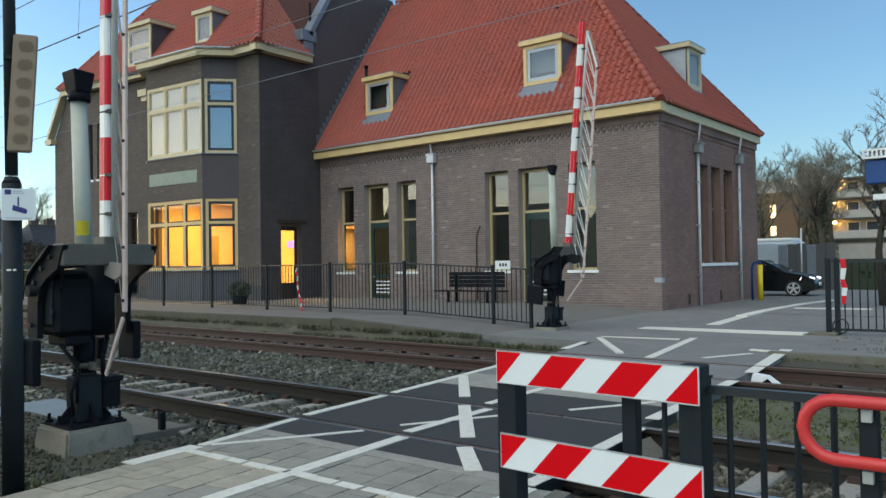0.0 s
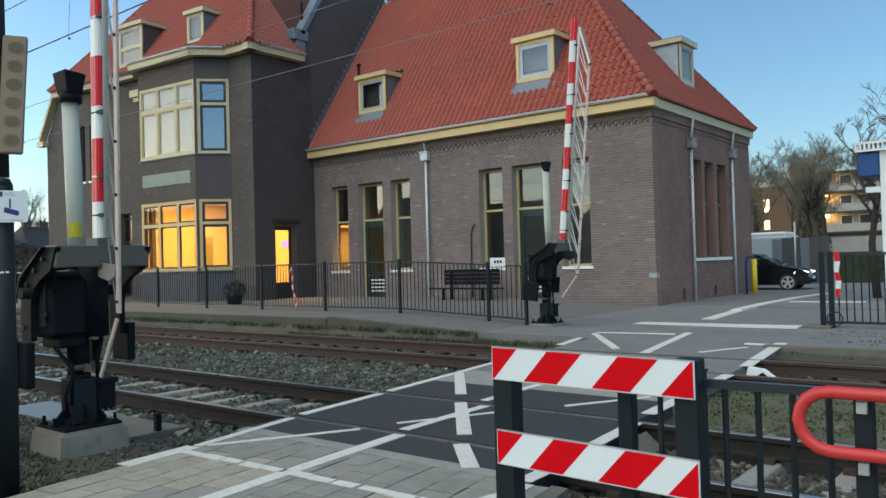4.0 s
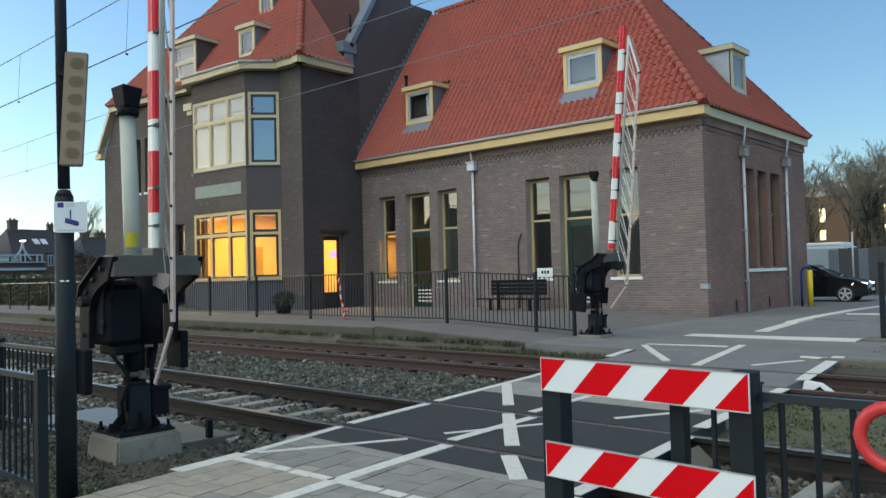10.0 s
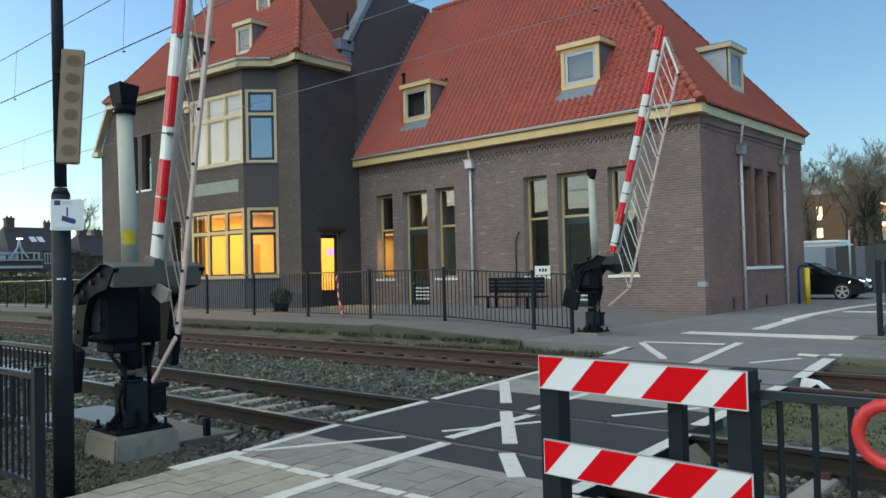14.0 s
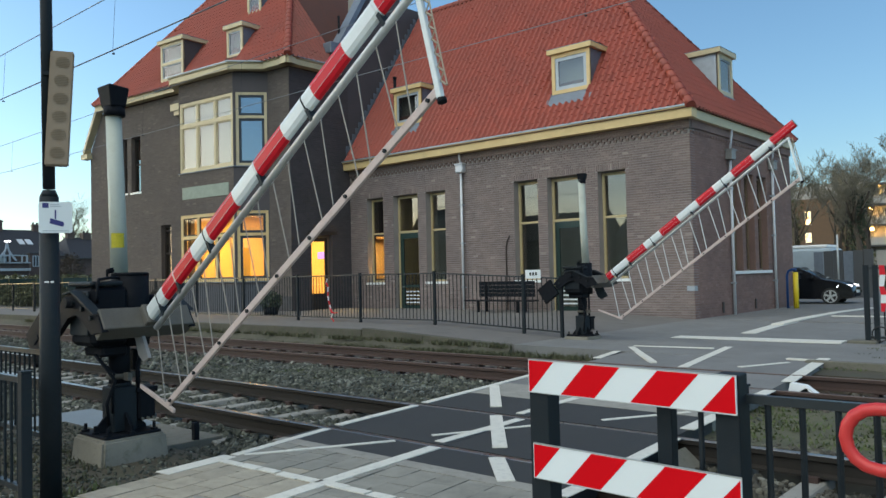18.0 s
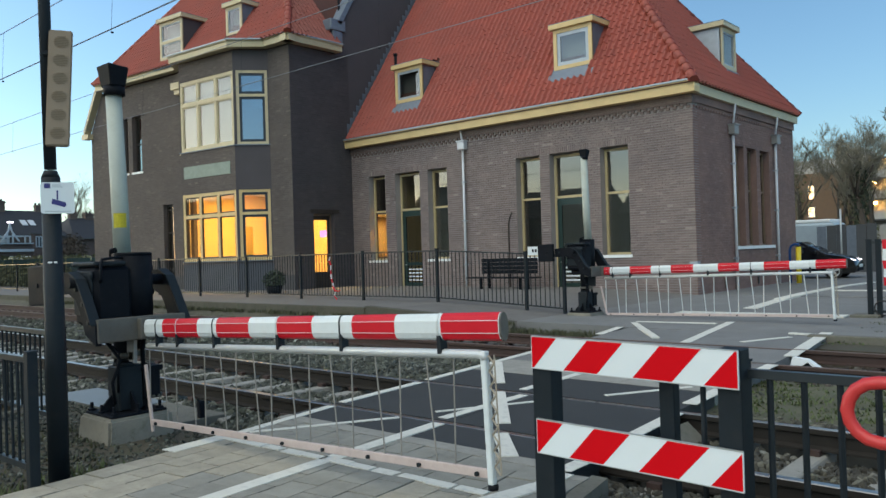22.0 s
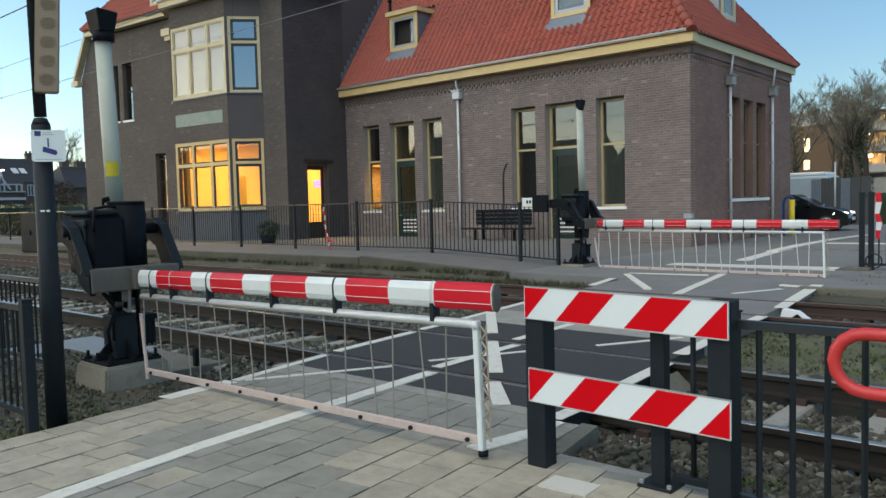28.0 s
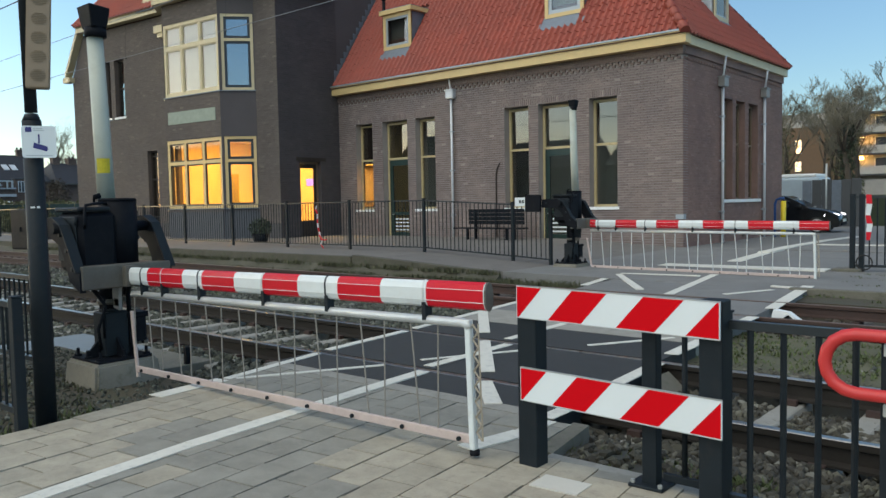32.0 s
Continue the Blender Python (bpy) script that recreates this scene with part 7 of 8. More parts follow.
# ---------------- parked car ----------------
def car(at, yaw, label):
    """A hatchback in its own space: x forward, wheels on z 0."""
    c = thing("parked_car", at, label, "car")
    m = Matrix.Translation(at) @ Matrix.Rotation(radians(yaw), 4, "Z")
    side = [(-2.05, 0.35), (-2.08, 0.75), (-1.98, 1.05), (-1.5, 1.4), (-0.7, 1.5), (0.05, 1.46), (0.55, 1.25), (1.0, 0.98), (1.65, 0.86), (2.0, 0.7), (2.1, 0.45), (2.02, 0.25), (1.72, 0.22), (-1.7, 0.22)]
    bm = B()
    n = len(side)
    rings = []
    for y, k in ((-0.86, 0.0), (-0.8, 1.0), (0.8, 1.0), (0.86, 0.0)):
        ring = []
        for x, z in side:
            inset = 0.16 * max(0, (z - 0.95)) / 0.5
            yy = y * (1 - inset / 0.86) if True else y
            ring.append(bm.verts.new((x * (0.985 + 0.015 * k), yy, z * (0.99 + 0.01 * k))))
        rings.append(ring)
    for r0, r1 in zip(rings, rings[1:]):
        for i in range(n):
            bm.faces.new((r0[i], r0[(i + 1) % n], r1[(i + 1) % n], r1[i])).smooth = True
    bm.faces.new(rings[0][::-1])
    bm.faces.new(rings[-1])
    bmesh.ops.recalc_face_normals(bm, faces=bm.faces)

    def place(bm):
        bmesh.ops.transform(bm, matrix=m, verts=bm.verts)
        return bm
    body = part("body", place(bm), M["black_paint"], c, "glossy black body", smooth=False)
    for sy in (-1, 1):
        bm = B()
        y = sy * 0.845
        prism(bm, [(-1.75, y * 0.95, 1.02), (-1.35, y * 0.88, 1.32), (-0.7, y * 0.85, 1.41), (0.0, y * 0.855, 1.38), (0.42, y * 0.88, 1.22), (0.72, y * 0.945, 1.02)], (0, sy * 0.012, 0))
        part("side_window", place(bm), M["navy"], body, "dark side window")
        bm = B()
        box(bm, 0.5, sy * 0.86 - 0.06 + sy * 0.08, 0.98, 0.7, sy * 0.86 + 0.06 + sy * 0.08, 1.12, 0.03)
        part("mirror", place(bm), M["black_paint"], body)
        bm = B()
        prism(bm, [(1.5, sy * 0.8, 0.66), (2.0, sy * 0.62, 0.64), (2.02, sy * 0.62, 0.74), (1.62, sy * 0.78, 0.82)], (0.0, sy * 0.07, 0.0))
        part("headlight", place(bm), M["head_lamp"], body, "lit headlight")
    bm = B()
    hull8(bm, [(0.1, -0.66, 1.455), (0.98, -0.74, 0.99), (0.98, 0.74, 0.99), (0.1, 0.66, 1.455), (0.1, -0.66, 1.47), (1.0, -0.74, 1.003), (1.0, 0.74, 1.003), (0.1, 0.66, 1.47)])
    part("windscreen", place(bm), M["glass_blue"], body, "windscreen reflecting the sky")
    bm = B()
    box(bm, 2.03, -0.5, 0.3, 2.1, 0.5, 0.42, 0.01)
    part("grille", place(bm), M["steel_black"], body)
    bm = B()
    box(bm, 2.08, -0.26, 0.44, 2.115, 0.26, 0.55, 0.004)
    part("plate", place(bm), M["boom_white"], body, "pale blank plate")
    for x in (-1.3, 1.28):
        for sy in (-1, 1):
            bm = B()
            cyl(bm, (x, sy * 0.68, 0.32), (x, sy * 0.885, 0.32), 0.32, n=24)
            ty = part("wheel", place(bm), M["tyre"], c, "black tyre")
            bm = B()
            cyl(bm, (x, sy * 0.8, 0.32), (x, sy * 0.89, 0.32), 0.06, n=10)
            for k in range(5):
                a = k * 2 * math.pi / 5 + 0.3
                d = Vector((math.cos(a), 0, math.sin(a)))
                t = Vector((-math.sin(a), 0, math.cos(a)))
                o = Vector((x, sy * 0.888, 0.32))
                hull8(bm, [o + d * 0.03 - t * 0.03 - Y * 0.01, o + d * 0.23 - t * 0.045 - Y * 0.01, o + d * 0.23 + t * 0.045 - Y * 0.01, o + d * 0.03 + t * 0.03 - Y * 0.01,
                           o + d * 0.03 - t * 0.03 + Y * 0.01, o + d * 0.23 - t * 0.045 + Y * 0.01, o + d * 0.23 + t * 0.045 + Y * 0.01, o + d * 0.03 + t * 0.03 + Y * 0.01])
            ring = [(x + 0.225 * math.cos(k * math.pi / 12), sy * 0.888, 0.32 + 0.225 * math.sin(k * math.pi / 12)) for k in range(25)]
            tube(bm, ring, 0.018, 5)
            part("rim", place(bm), M["alu"], ty, "five-spoke alloy rim")
    return c


car((-10.1, 33.2, 0.0), 4, "black hatchback car with lit headlights parked behind the station")

# pale van and grey hoarding behind the car
vn = thing("parked_van", (-13.0, 41, 0), "pale blue-grey delivery van parked beyond the car", "van")
bm = B()
box(bm, -15.2, 40.0, 0.35, -10.7, 42.0, 2.35, 0.12)
part("body", bm, surface("pale_van_paint", (0.33, 0.4, 0.45), 0.4, vary=0.1), vn)
bm = B()
box(bm, -15.0, 40.1, 2.355, -10.9, 41.9, 2.52, 0.05)
part("roof_panel", bm, M["white_paint"], vn, "white roof")
for x in (-14.2, -11.4):
    bm = B()
    cyl(bm, (x, 39.97, 0.35), (x, 40.2, 0.35), 0.35, n=20)
    part("wheel", bm, M["tyre"], vn)
hd = thing("hoarding", (-10, 39, 0), "dark grey panel fence beyond the car park", "fence")
for k in range(6):
    bm = B()
    box(bm, -11.2 + k * 0.42, 39.0 + 0.03 * (k % 2), 0, -10.8 + k * 0.42, 39.06 + 0.03 * (k % 2), 2.15 + 0.03 * (k % 3), 0.01)
    part("panel", bm, M["far_grey"] if k % 3 else M["lead"], hd)
bm = B()
cyl(bm, (-10.0, 38.4, 0), (-10.0, 38.4, 2.9), 0.04)
single("lamp_stub", bm, M["galv"], "thin grey post in the car park", "post")

# tape hanging on the forecourt fence, with a dark ring at its foot
rw = thing("warning_tape", (-3.62, 16.74, 1.4), "red and white warning tape hanging on the forecourt fence", "tape")
hang = [(-3.6, 1.48, 0.045), (-3.585, 1.3, 0.05), (-3.61, 1.08, 0.04), (-3.575, 0.92, 0.05), (-3.59, 0.76, 0.045), (-3.6, 0.6, 0.03)]
for k, ((x0_, z0_, w0_), (x1_, z1_, w1_)) in enumerate(zip(hang, hang[1:])):
    bm = B()
    prism(bm, [(x0_ - w0_, 16.73, z0_), (x0_ + w0_, 16.735, z0_), (x1_ + w1_, 16.725, z1_), (x1_ - w1_, 16.73, z1_)], (0, -0.012, 0))
    part("band", bm, M["boom_white"] if k % 2 else M["boom_red"], rw)
bm = B()
tube(bm, [(-3.66 + 0.14 * math.cos(k * math.pi / 9), 16.7, 0.17 + 0.14 * math.sin(k * math.pi / 9)) for k in range(19)], 0.014, 6)
single("wheel_ring", bm, M["tyre"], "black ring leaning against the fence foot", "ring")

# ---------------- trees and far buildings ----------------
def bare_tree(at, height, spread, seed, label, levels=4, thick=0.25, limbs=7, fork=0.3, mat_t="bark", twigs=True):
    """A leafless tree: tapered trunk, limbs and thin twigs, the last as one fine crown."""
    r_ = random.Random(seed)
    tr = thing("tree", at, label, "tree", "bare trees")
    tb, wb_ = B(), []

    def grow(p, d, length, rad, level):
        q = p + d * length
        mid = p + d * (length * 0.5) + Vector((r_.uniform(-1, 1), r_.uniform(-1, 1), r_.uniform(-0.3, 0.6))) * length * 0.07
        if level < 2:
            tube(tb, [p, mid, q], [rad, rad * 0.8, rad * 0.6], 7 if level == 0 else 5)
        else:
            wb_.append((p, mid, rad * 0.9))
            wb_.append((mid, q, rad * 0.65))
        if level >= levels:
            return
        kids = r_.randint(3, 5) if level else limbs
        for k in range(kids):
            t = r_.uniform(0.35, 1.0) if level else r_.uniform(fork, 1.0)
            s = p + d * (length * t)
            a = r_.uniform(0, 6.28)
            up = r_.uniform(0.25, 0.9) if level < 2 else r_.uniform(-0.1, 0.8)
            nd = (Vector((math.cos(a), math.sin(a), 0)) * spread + Z * up + d * 0.5).normalized()
            grow(s, nd, length * r_.uniform(0.45, 0.7) * (0.8 if level == 0 else 1), rad * (0.5 if level else 0.42), level + 1)
    grow(Vector(at), (Z + Vector((r_.uniform(-0.05, 0.05), 0, 0))).normalized(), height * 0.52, thick, 0)
    part("trunk", tb, M[mat_t], tr)
    vs, fs = [], []
    for p, q, rad in wb_:
        rad = max(rad, 0.011 if at[1] > 45 else 0.007)
        d = (q - p).normalized()
        a = d.orthogonal().normalized()
        b = d.cross(a)
        i = len(vs)
        for c, rr_ in ((p, rad), (q, rad * 0.6)):
            for k in range(3):
                w = k * 2.094
                vs.append(c + (a * math.cos(w) + b * math.sin(w)) * rr_)
        for k in range(3):
            fs.append((i + k, i + (k + 1) % 3, i + 3 + (k + 1) % 3, i + 3 + k))
    from_arrays("crown", [tuple(v) for v in vs], fs, M["twig"], tr, "fine bare twigs")
    return tr


rt = random.Random(11)
for i, (x, y, h) in enumerate(((-21, 62, 10.5), (-18.3, 60, 11), (-16.2, 64, 11.5), (-14.2, 60, 11), (-24, 66, 11), (-27, 70, 12), (-17.2, 70, 12.4), (-15.2, 66, 11.5), (-22.2, 72, 12), (-19.4, 74, 12))):
    tr = bare_tree((x, y, 0), h * 0.98, 0.5, 20 + i, "leafless ivy-clad tree beyond the car park", 5, 0.14, 6)
    if i < 7:
        vv, ff = [], []
        for k in range(6):
            v, f = leaf_cluster((x + rt.uniform(-0.5, 0.5), y, 1.2 + k * 0.95), (0.5 + rt.uniform(0, 0.4), 0.5, 0.7), 80, 0.1, 300 + i * 7 + k)
            ff.append(f + sum(len(q) for q in vv))
            vv.append(v)
        from_arrays("ivy", np.concatenate(vv), np.concatenate(ff), M["ivy"], tr, "olive ivy on the trunk")
tr = bare_tree((-11.9, 50, 0), 8.0, 0.55, 55, "leafless tree with a thick ivy-dark trunk", 5, 0.24, 7, 0.6)
vv, ff = [], []
for k in range(7):
    v, f = leaf_cluster((-11.9, 50, 1.0 + k * 0.72), (0.34 + 0.05 * k, 0.34, 0.5), 260, 0.08, 400 + k)
    ff.append(f + sum(len(q) for q in vv))
    vv.append(v)
from_arrays("ivy", np.concatenate(vv), np.concatenate(ff), M["leaf"], tr, "dark ivy on the trunk")
bare_tree((-4.7, 27.0, 0), 6.3, 0.6, 78, "leafless spreading tree by the forecourt fence", 5, 0.13, 6, 0.62)
bare_tree((-101, 43.4, 0), 13.5, 0.42, 91, "tall leafless tree behind the houses", 5, 0.16, 14)


def windows_row(parent, o, u, n, xs, z0, z1, w, mat, frame=None):
    for s in xs:
        bm = B()
        obox(bm, o, u, n, s, s + w, 0.0, 0.05, z0, z1)
        wn = part("window", bm, frame or M["white_paint"], parent)
        bm = B()
        obox(bm, o, u, n, s + 0.07, s + w - 0.07, 0.05, 0.056, z0 + 0.07, z1 - 0.07)
        part("pane", bm, mat, wn)


# apartment block with lit galleries
ap = thing("apartment_block", (-24, 116, 0), "ochre brick apartment block with lit access galleries", "building")
bm = B()
box(bm, -46, 116, 0, -26.7, 128, 10.9)
part("end_wall", bm, M["flat_wall"], ap, "ochre brick end wall")
bm = B()
box(bm, -46, 116.3, 10.9, -26.7, 128, 12.8)
part("top_storey", bm, M["flat_band"], ap, "grey top storey set back")
bm = B()
box(bm, -30.7, 116.5, 12.8, -27.6, 124, 14.0)
part("roof_house", bm, M["flat_band"], ap, "grey lift housing on the roof")
bm = B()
box(bm, -26.7, 118, 0, 12, 128, 12.6)
part("front_wall", bm, M["flat_band"], ap, "pale gallery front")
for k in range(4):
    bm = B()
    box(bm, -26.7, 116.3, 3.95 + k * 2.75, 12, 118, 4.15 + k * 2.75)
    part("gallery_slab", bm, M["far_grey"], ap)
    if k < 3:
        bm = B()
        box(bm, -26.7, 116.2, 4.15 + k * 2.75, 12, 116.3, 5.2 + k * 2.75)
        part("parapet", bm, M["flat_band"], ap)
        for x in (-26.1, -17.5, -8.5, 0.0):
            bm = B()
            cyl(bm, (x, 116.9, 6.2 + k * 2.75), (x, 116.9, 6.45 + k * 2.75), 0.2, n=10)
            part("gallery_lamp", bm, M["street_warm"], ap, "glowing orange gallery lamp")
        windows_row(ap, (-26.7, 118, 0), X, -Y, [2.0 + 2.3 * j for j in range(14)], 4.9 + k * 2.75, 6.4 + k * 2.75, 1.5, M["navy"])
windows_row(ap, (-46, 116, 0), X, -Y, [11.7], 7.3, 9.2, 0.85, M["window_warm"])
windows_row(ap, (-46, 116, 0), X, -Y, [11.7], 4.8, 6.2, 0.85, M["window_warm"])
windows_row(ap, (-26.7, 118, 0), X, -Y, [2.2 + 4.2 * j for j in range(8)], 1.2, 3.2, 2.6, M["white_paint"])
# yard wall and green hedge at its foot
hg = thing("hedge", (-3, 40, 0), "clipped green hedge behind the forecourt", "hedge")
v, f = leaf_cluster((1.2, 40, 0.85), (9.9, 0.6, 0.8), 7000, 0.13, 12)
from_arrays("leaves", v, f, M["leaf"], hg, "dense green leaves")
bm = B()
box(bm, -8.6, 39.8, 0, 11, 40.2, 1.45)
part("hedge_core", bm, M["leaf"], hg)
bm = B()
box(bm, -11.4, 52, 0, 8, 52.4, 2.35)
single("yard_wall", bm, M["flat_band"], "pale low wall in front of the apartments", "wall", kind="structure")

# blue signal box on a white frame by the forecourt
sb = thing("blue_sign_box", (-4.3, 25.5, 0), "blue sign box with a white slotted cap on a white mast", "sign")
bm = B()
box(bm, -4.8, 25.3, 3.63, -4.25, 25.8, 4.3, 0.03)
part("blue_box", bm, M["blue"], sb)
bm = B()
box(bm, -4.84, 25.2, 4.34, -3.1, 25.9, 4.4)
box(bm, -4.84, 25.2, 4.56, -3.1, 25.9, 4.62)
for k in range(15):
    box(bm, -4.84 + k * 0.115, 25.2, 4.4, -4.79 + k * 0.115, 25.26, 4.56)
part("slotted_cap", bm, M["white_paint"], sb, "white slotted cap")
bm = B()
box(bm, -4.24, 25.35, -0.02, -3.5, 25.75, 4.339, 0.02)
part("mast", bm, M["white_paint"], sb, "broad white column")
bm = B()
box(bm, -4.62, 25.35, 3.16, -4.242, 25.7, 3.32)
part("ledge", bm, M["white_paint"], sb)


# houses beyond the platform's far end
def house(x, y, w, d, eave, ridge, label, chimneys=(), skylights=(), hip=1.2):
    """Terrace house, ridge along y with hipped ends; its front looks to the tracks (+x)."""
    h = thing("house", (x, y, 0), label, "house", "houses along the line")
    bm = B()
    box(bm, x, y, 0, x + d, y + w, eave)
    part("wall", bm, M["house_brick"], h)
    bm = B()
    c = x + d / 2
    hull8(bm, [(x - 0.3, y - 0.2, eave), (x + d + 0.3, y - 0.2, eave), (x + d + 0.3, y + w + 0.2, eave), (x - 0.3, y + w + 0.2, eave), (c - 0.05, y + hip, ridge), (c + 0.05, y + hip, ridge), (c + 0.05, y + w - hip, ridge), (c - 0.05, y + w - hip, ridge)])
    rf = part("roof", bm, M["house_roof"], h, "dark tiled hipped roof")
    bm = B()
    box(bm, x + d + 0.26, y - 0.2, eave - 0.12, x + d + 0.42, y + w + 0.2, eave + 0.03)
    part("gutter", bm, M["far_grey"], rf)
    for yc, half, up_ in chimneys:
        bm = B()
        box(bm, c - half, yc - half, ridge - 1.2, c + half, yc + half, ridge + up_)
        box(bm, c - half - 0.07, yc - half - 0.07, ridge + up_ - 0.22, c + half + 0.07, yc + half + 0.07, ridge + up_ - 0.1)
        ch = part("chimney", bm, M["house_brick"], rf)
        for e in (-0.2, 0.2):
            bm = B()
            cyl(bm, (c, yc + e, ridge + up_), (c, yc + e, ridge + up_ + 0.22), 0.12, 0.1, n=8)
            part("chimney_pot", bm, M["house_roof"], ch)
    sl = math.atan2(ridge - eave, d / 2 + 0.3)
    t = Vector((-math.cos(sl), 0, math.sin(sl)))
    nn_ = Vector((math.sin(sl), 0, math.cos(sl)))
    for yc in skylights:
        bm = B()
        g = Vector((x + d + 0.3 - 2.3, yc, eave + 2.3 * math.tan(sl) + 0.03))
        q = [g - Y * 0.28 - t * 0.55, g + Y * 0.28 - t * 0.55, g + Y * 0.28 + t * 0.55, g - Y * 0.28 + t * 0.55]
        hull8(bm, q + [p + nn_ * 0.08 for p in q])
        part("skylight", bm, M["skylight"], rf, "skylight with the pale sky's reflection put into its colour")
    windows_row(h, (x + d, y, 0), Y, X, [0.7 + 2.2 * j for j in range(int(w / 2.2))], 0.9, 2.4, 1.1, M["glass_blue"], M["far_grey"])
    return h


# opaque pale grey paints the reflected sky on skylights and shop panes
M["skylight"] = surface("sky_toned_glass", (0.5, 0.53, 0.56), 0.15, vary=0.05, relief=0)
hs_a = house(-96, 29.9, 6.5, 9, 4.6, 7.5, "dark brick house with two skylights and chimneys", ((31.4, 0.42, 1.0), (35.3, 0.28, 0.65)), (32.9, 33.7), 0.9)
house(-96, 37.4, 10, 9, 4.3, 6.75, "dark brick house with two squat chimneys", ((39.1, 0.38, 0.7), (40.9, 0.46, 0.6), (45, 0.4, 0.7)))
house(-97, 17.0, 11, 9, 4.4, 7.2, "dark brick terrace house with a low roof", ((21, 0.4, 0.9),))
# flat-roofed bay with white sashes on the first house
bm = B()
box(bm, -87, 32.75, 0, -86.2, 34.75, 4.72)
by_ = part("bay", bm, M["house_brick"], hs_a, "brick bay with white sashes")
bm = B()
box(bm, -87, 32.65, 4.72, -86.1, 34.85, 4.82)
part("bay_roof", bm, M["far_grey"], by_)
for k in range(2):
    bm = B()
    box(bm, -86.2, 33.0 + k * 0.85, 3.35, -86.14, 33.62 + k * 0.85, 4.5)
    box(bm, -86.14, 33.28 + k * 0.85, 3.4, -86.12, 33.34 + k * 0.85, 4.45)
    part("sash", bm, M["zinc"], by_, "white painted sash")
    for e in (0.07, 0.36):
        bm = B()
        box(bm, -86.14, 33.0 + k * 0.85 + e, 3.42, -86.13, 33.19 + k * 0.85 + e, 4.43)
        part("pane", bm, M["navy"], by_)
# low shop front with white boards and a little open gablet
wh = thing("shop_building", (-84, 27, 0), "low dark shop with white boards and a small gablet", "building")
bm = B()
box(bm, -86, 22, 0, -82.2, 31.2, 4.2)
part("wall", bm, M["house_brick"], wh)
for z0_, z1_, ye in ((4.2, 4.42, 29.0), (3.6, 3.72, 31.2), (2.85, 3.1, 31.2)):
    bm = B()
    box(bm, -82.2, 22, z0_, -81.95, ye, z1_)
    part("fascia", bm, M["zinc"], wh, "white painted board")
windows_row(wh, (-82.2, 22, 0), Y, X, [0.3 + 1.15 * j for j in range(6)], 3.74, 4.16, 1.0, M["skylight"], M["zinc"])
windows_row(wh, (-82.2, 22, 0), Y, X, [0.6, 2.4, 4.2, 6.4, 7.7], 0.8, 2.4, 1.2, M["glass_blue"])
bm = B()
for e in (-1, 1):
    prism(bm, [(-81.95, 29.0 + e * 0.72, 3.86), (-81.95, 29.0 + e * 0.9, 3.86), (-81.95, 29.0 + e * 0.2, 4.9), (-81.95, 29.0 + e * 0.05, 5.65), (-81.95, 29.0, 5.65), (-81.95, 29.0, 5.2), (-81.95, 29.0 + e * 0.12, 4.75)], (0.15, 0, 0))
    box(bm, -81.95, 29.0 + e * 0.24 - 0.06, 3.7, -81.8, 29.0 + e * 0.24 + 0.06, 4.55)
box(bm, -81.94, 28.3, 4.3, -81.81, 30.9, 4.42)
box(bm, -81.95, 30.75, 3.7, -81.8, 30.9, 4.3)
box(bm, -81.95, 30.3, 3.7, -81.8, 30.42, 4.3)
part("gablet", bm, M["zinc"], wh, "pale grey-white timber gablet")
bm = B()
box(bm, -81.9, 28.75, 5.66, -81.6, 29.25, 5.8, 0.03)
part("lamp", bm, M["head_lamp"], wh, "small lit lamp")
bs_ = thing("bush", (-78, 33.2, 0), "dark leafless bush between the houses", "shrub")
v, f = leaf_cluster((-78, 33.4, 2.3), (1.2, 1.5, 2.3), 1500, 0.12, 61)
from_arrays("leaves", v, f, M["bark"], bs_)
bm = B()
for k in range(7):
    tube(bm, [(-78, 33.4, -0.3), (-78, 33.4 + 0.12 * (k - 3), 1.2), (-78 + 0.2 * (k % 3 - 1), 33.4 + 0.3 * (k - 3), 3.2)], [0.07, 0.05, 0.02], 5)
part("stems", bm, M["bark"], bs_)
# hedge and dark garden fence on the far side of the line
gf = thing("garden_fence", (-62, 18, 0), "dark green panel fence along the line", "fence")
for k in range(14):
    bm = B()
    box(bm, -58.02, 13.5 + k * 1.8, 0.0, -58, 15.2 + k * 1.8, 1.9)
    part("panel", bm, M["dark_green"], gf)
hg2 = thing("hedge", (-66, 22, 0), "scrubby dark hedge in front of the houses", "hedge")
v, f = leaf_cluster((-66, 24, 1.0), (2.0, 14, 1.3), 6000, 0.2, 15)
from_arrays("leaves", v, f, M["ivy"], hg2, "scrubby leaves")
bm = B()
box(bm, -67, 12, 0, -65, 36, 1.2)
part("hedge_core", bm, M["leaf"], hg2)
hg3 = thing("scrub", (-50, 18, 0), "straggly grey-green scrub behind the platform fence", "shrub")
vv, ff = [], []
for k in range(9):
    v, f = leaf_cluster((-56 + k * 1.25, 18.2 + 0.3 * (k % 3), 0.75 + 0.2 * (k % 2)), (1.0, 0.8, 0.75), 500, 0.11, 500 + k)
    ff.append(f + sum(len(q) for q in vv))
    vv.append(v)
from_arrays("twigs_and_leaves", np.concatenate(vv), np.concatenate(ff), M["ivy"], hg3, "straggly leaves")
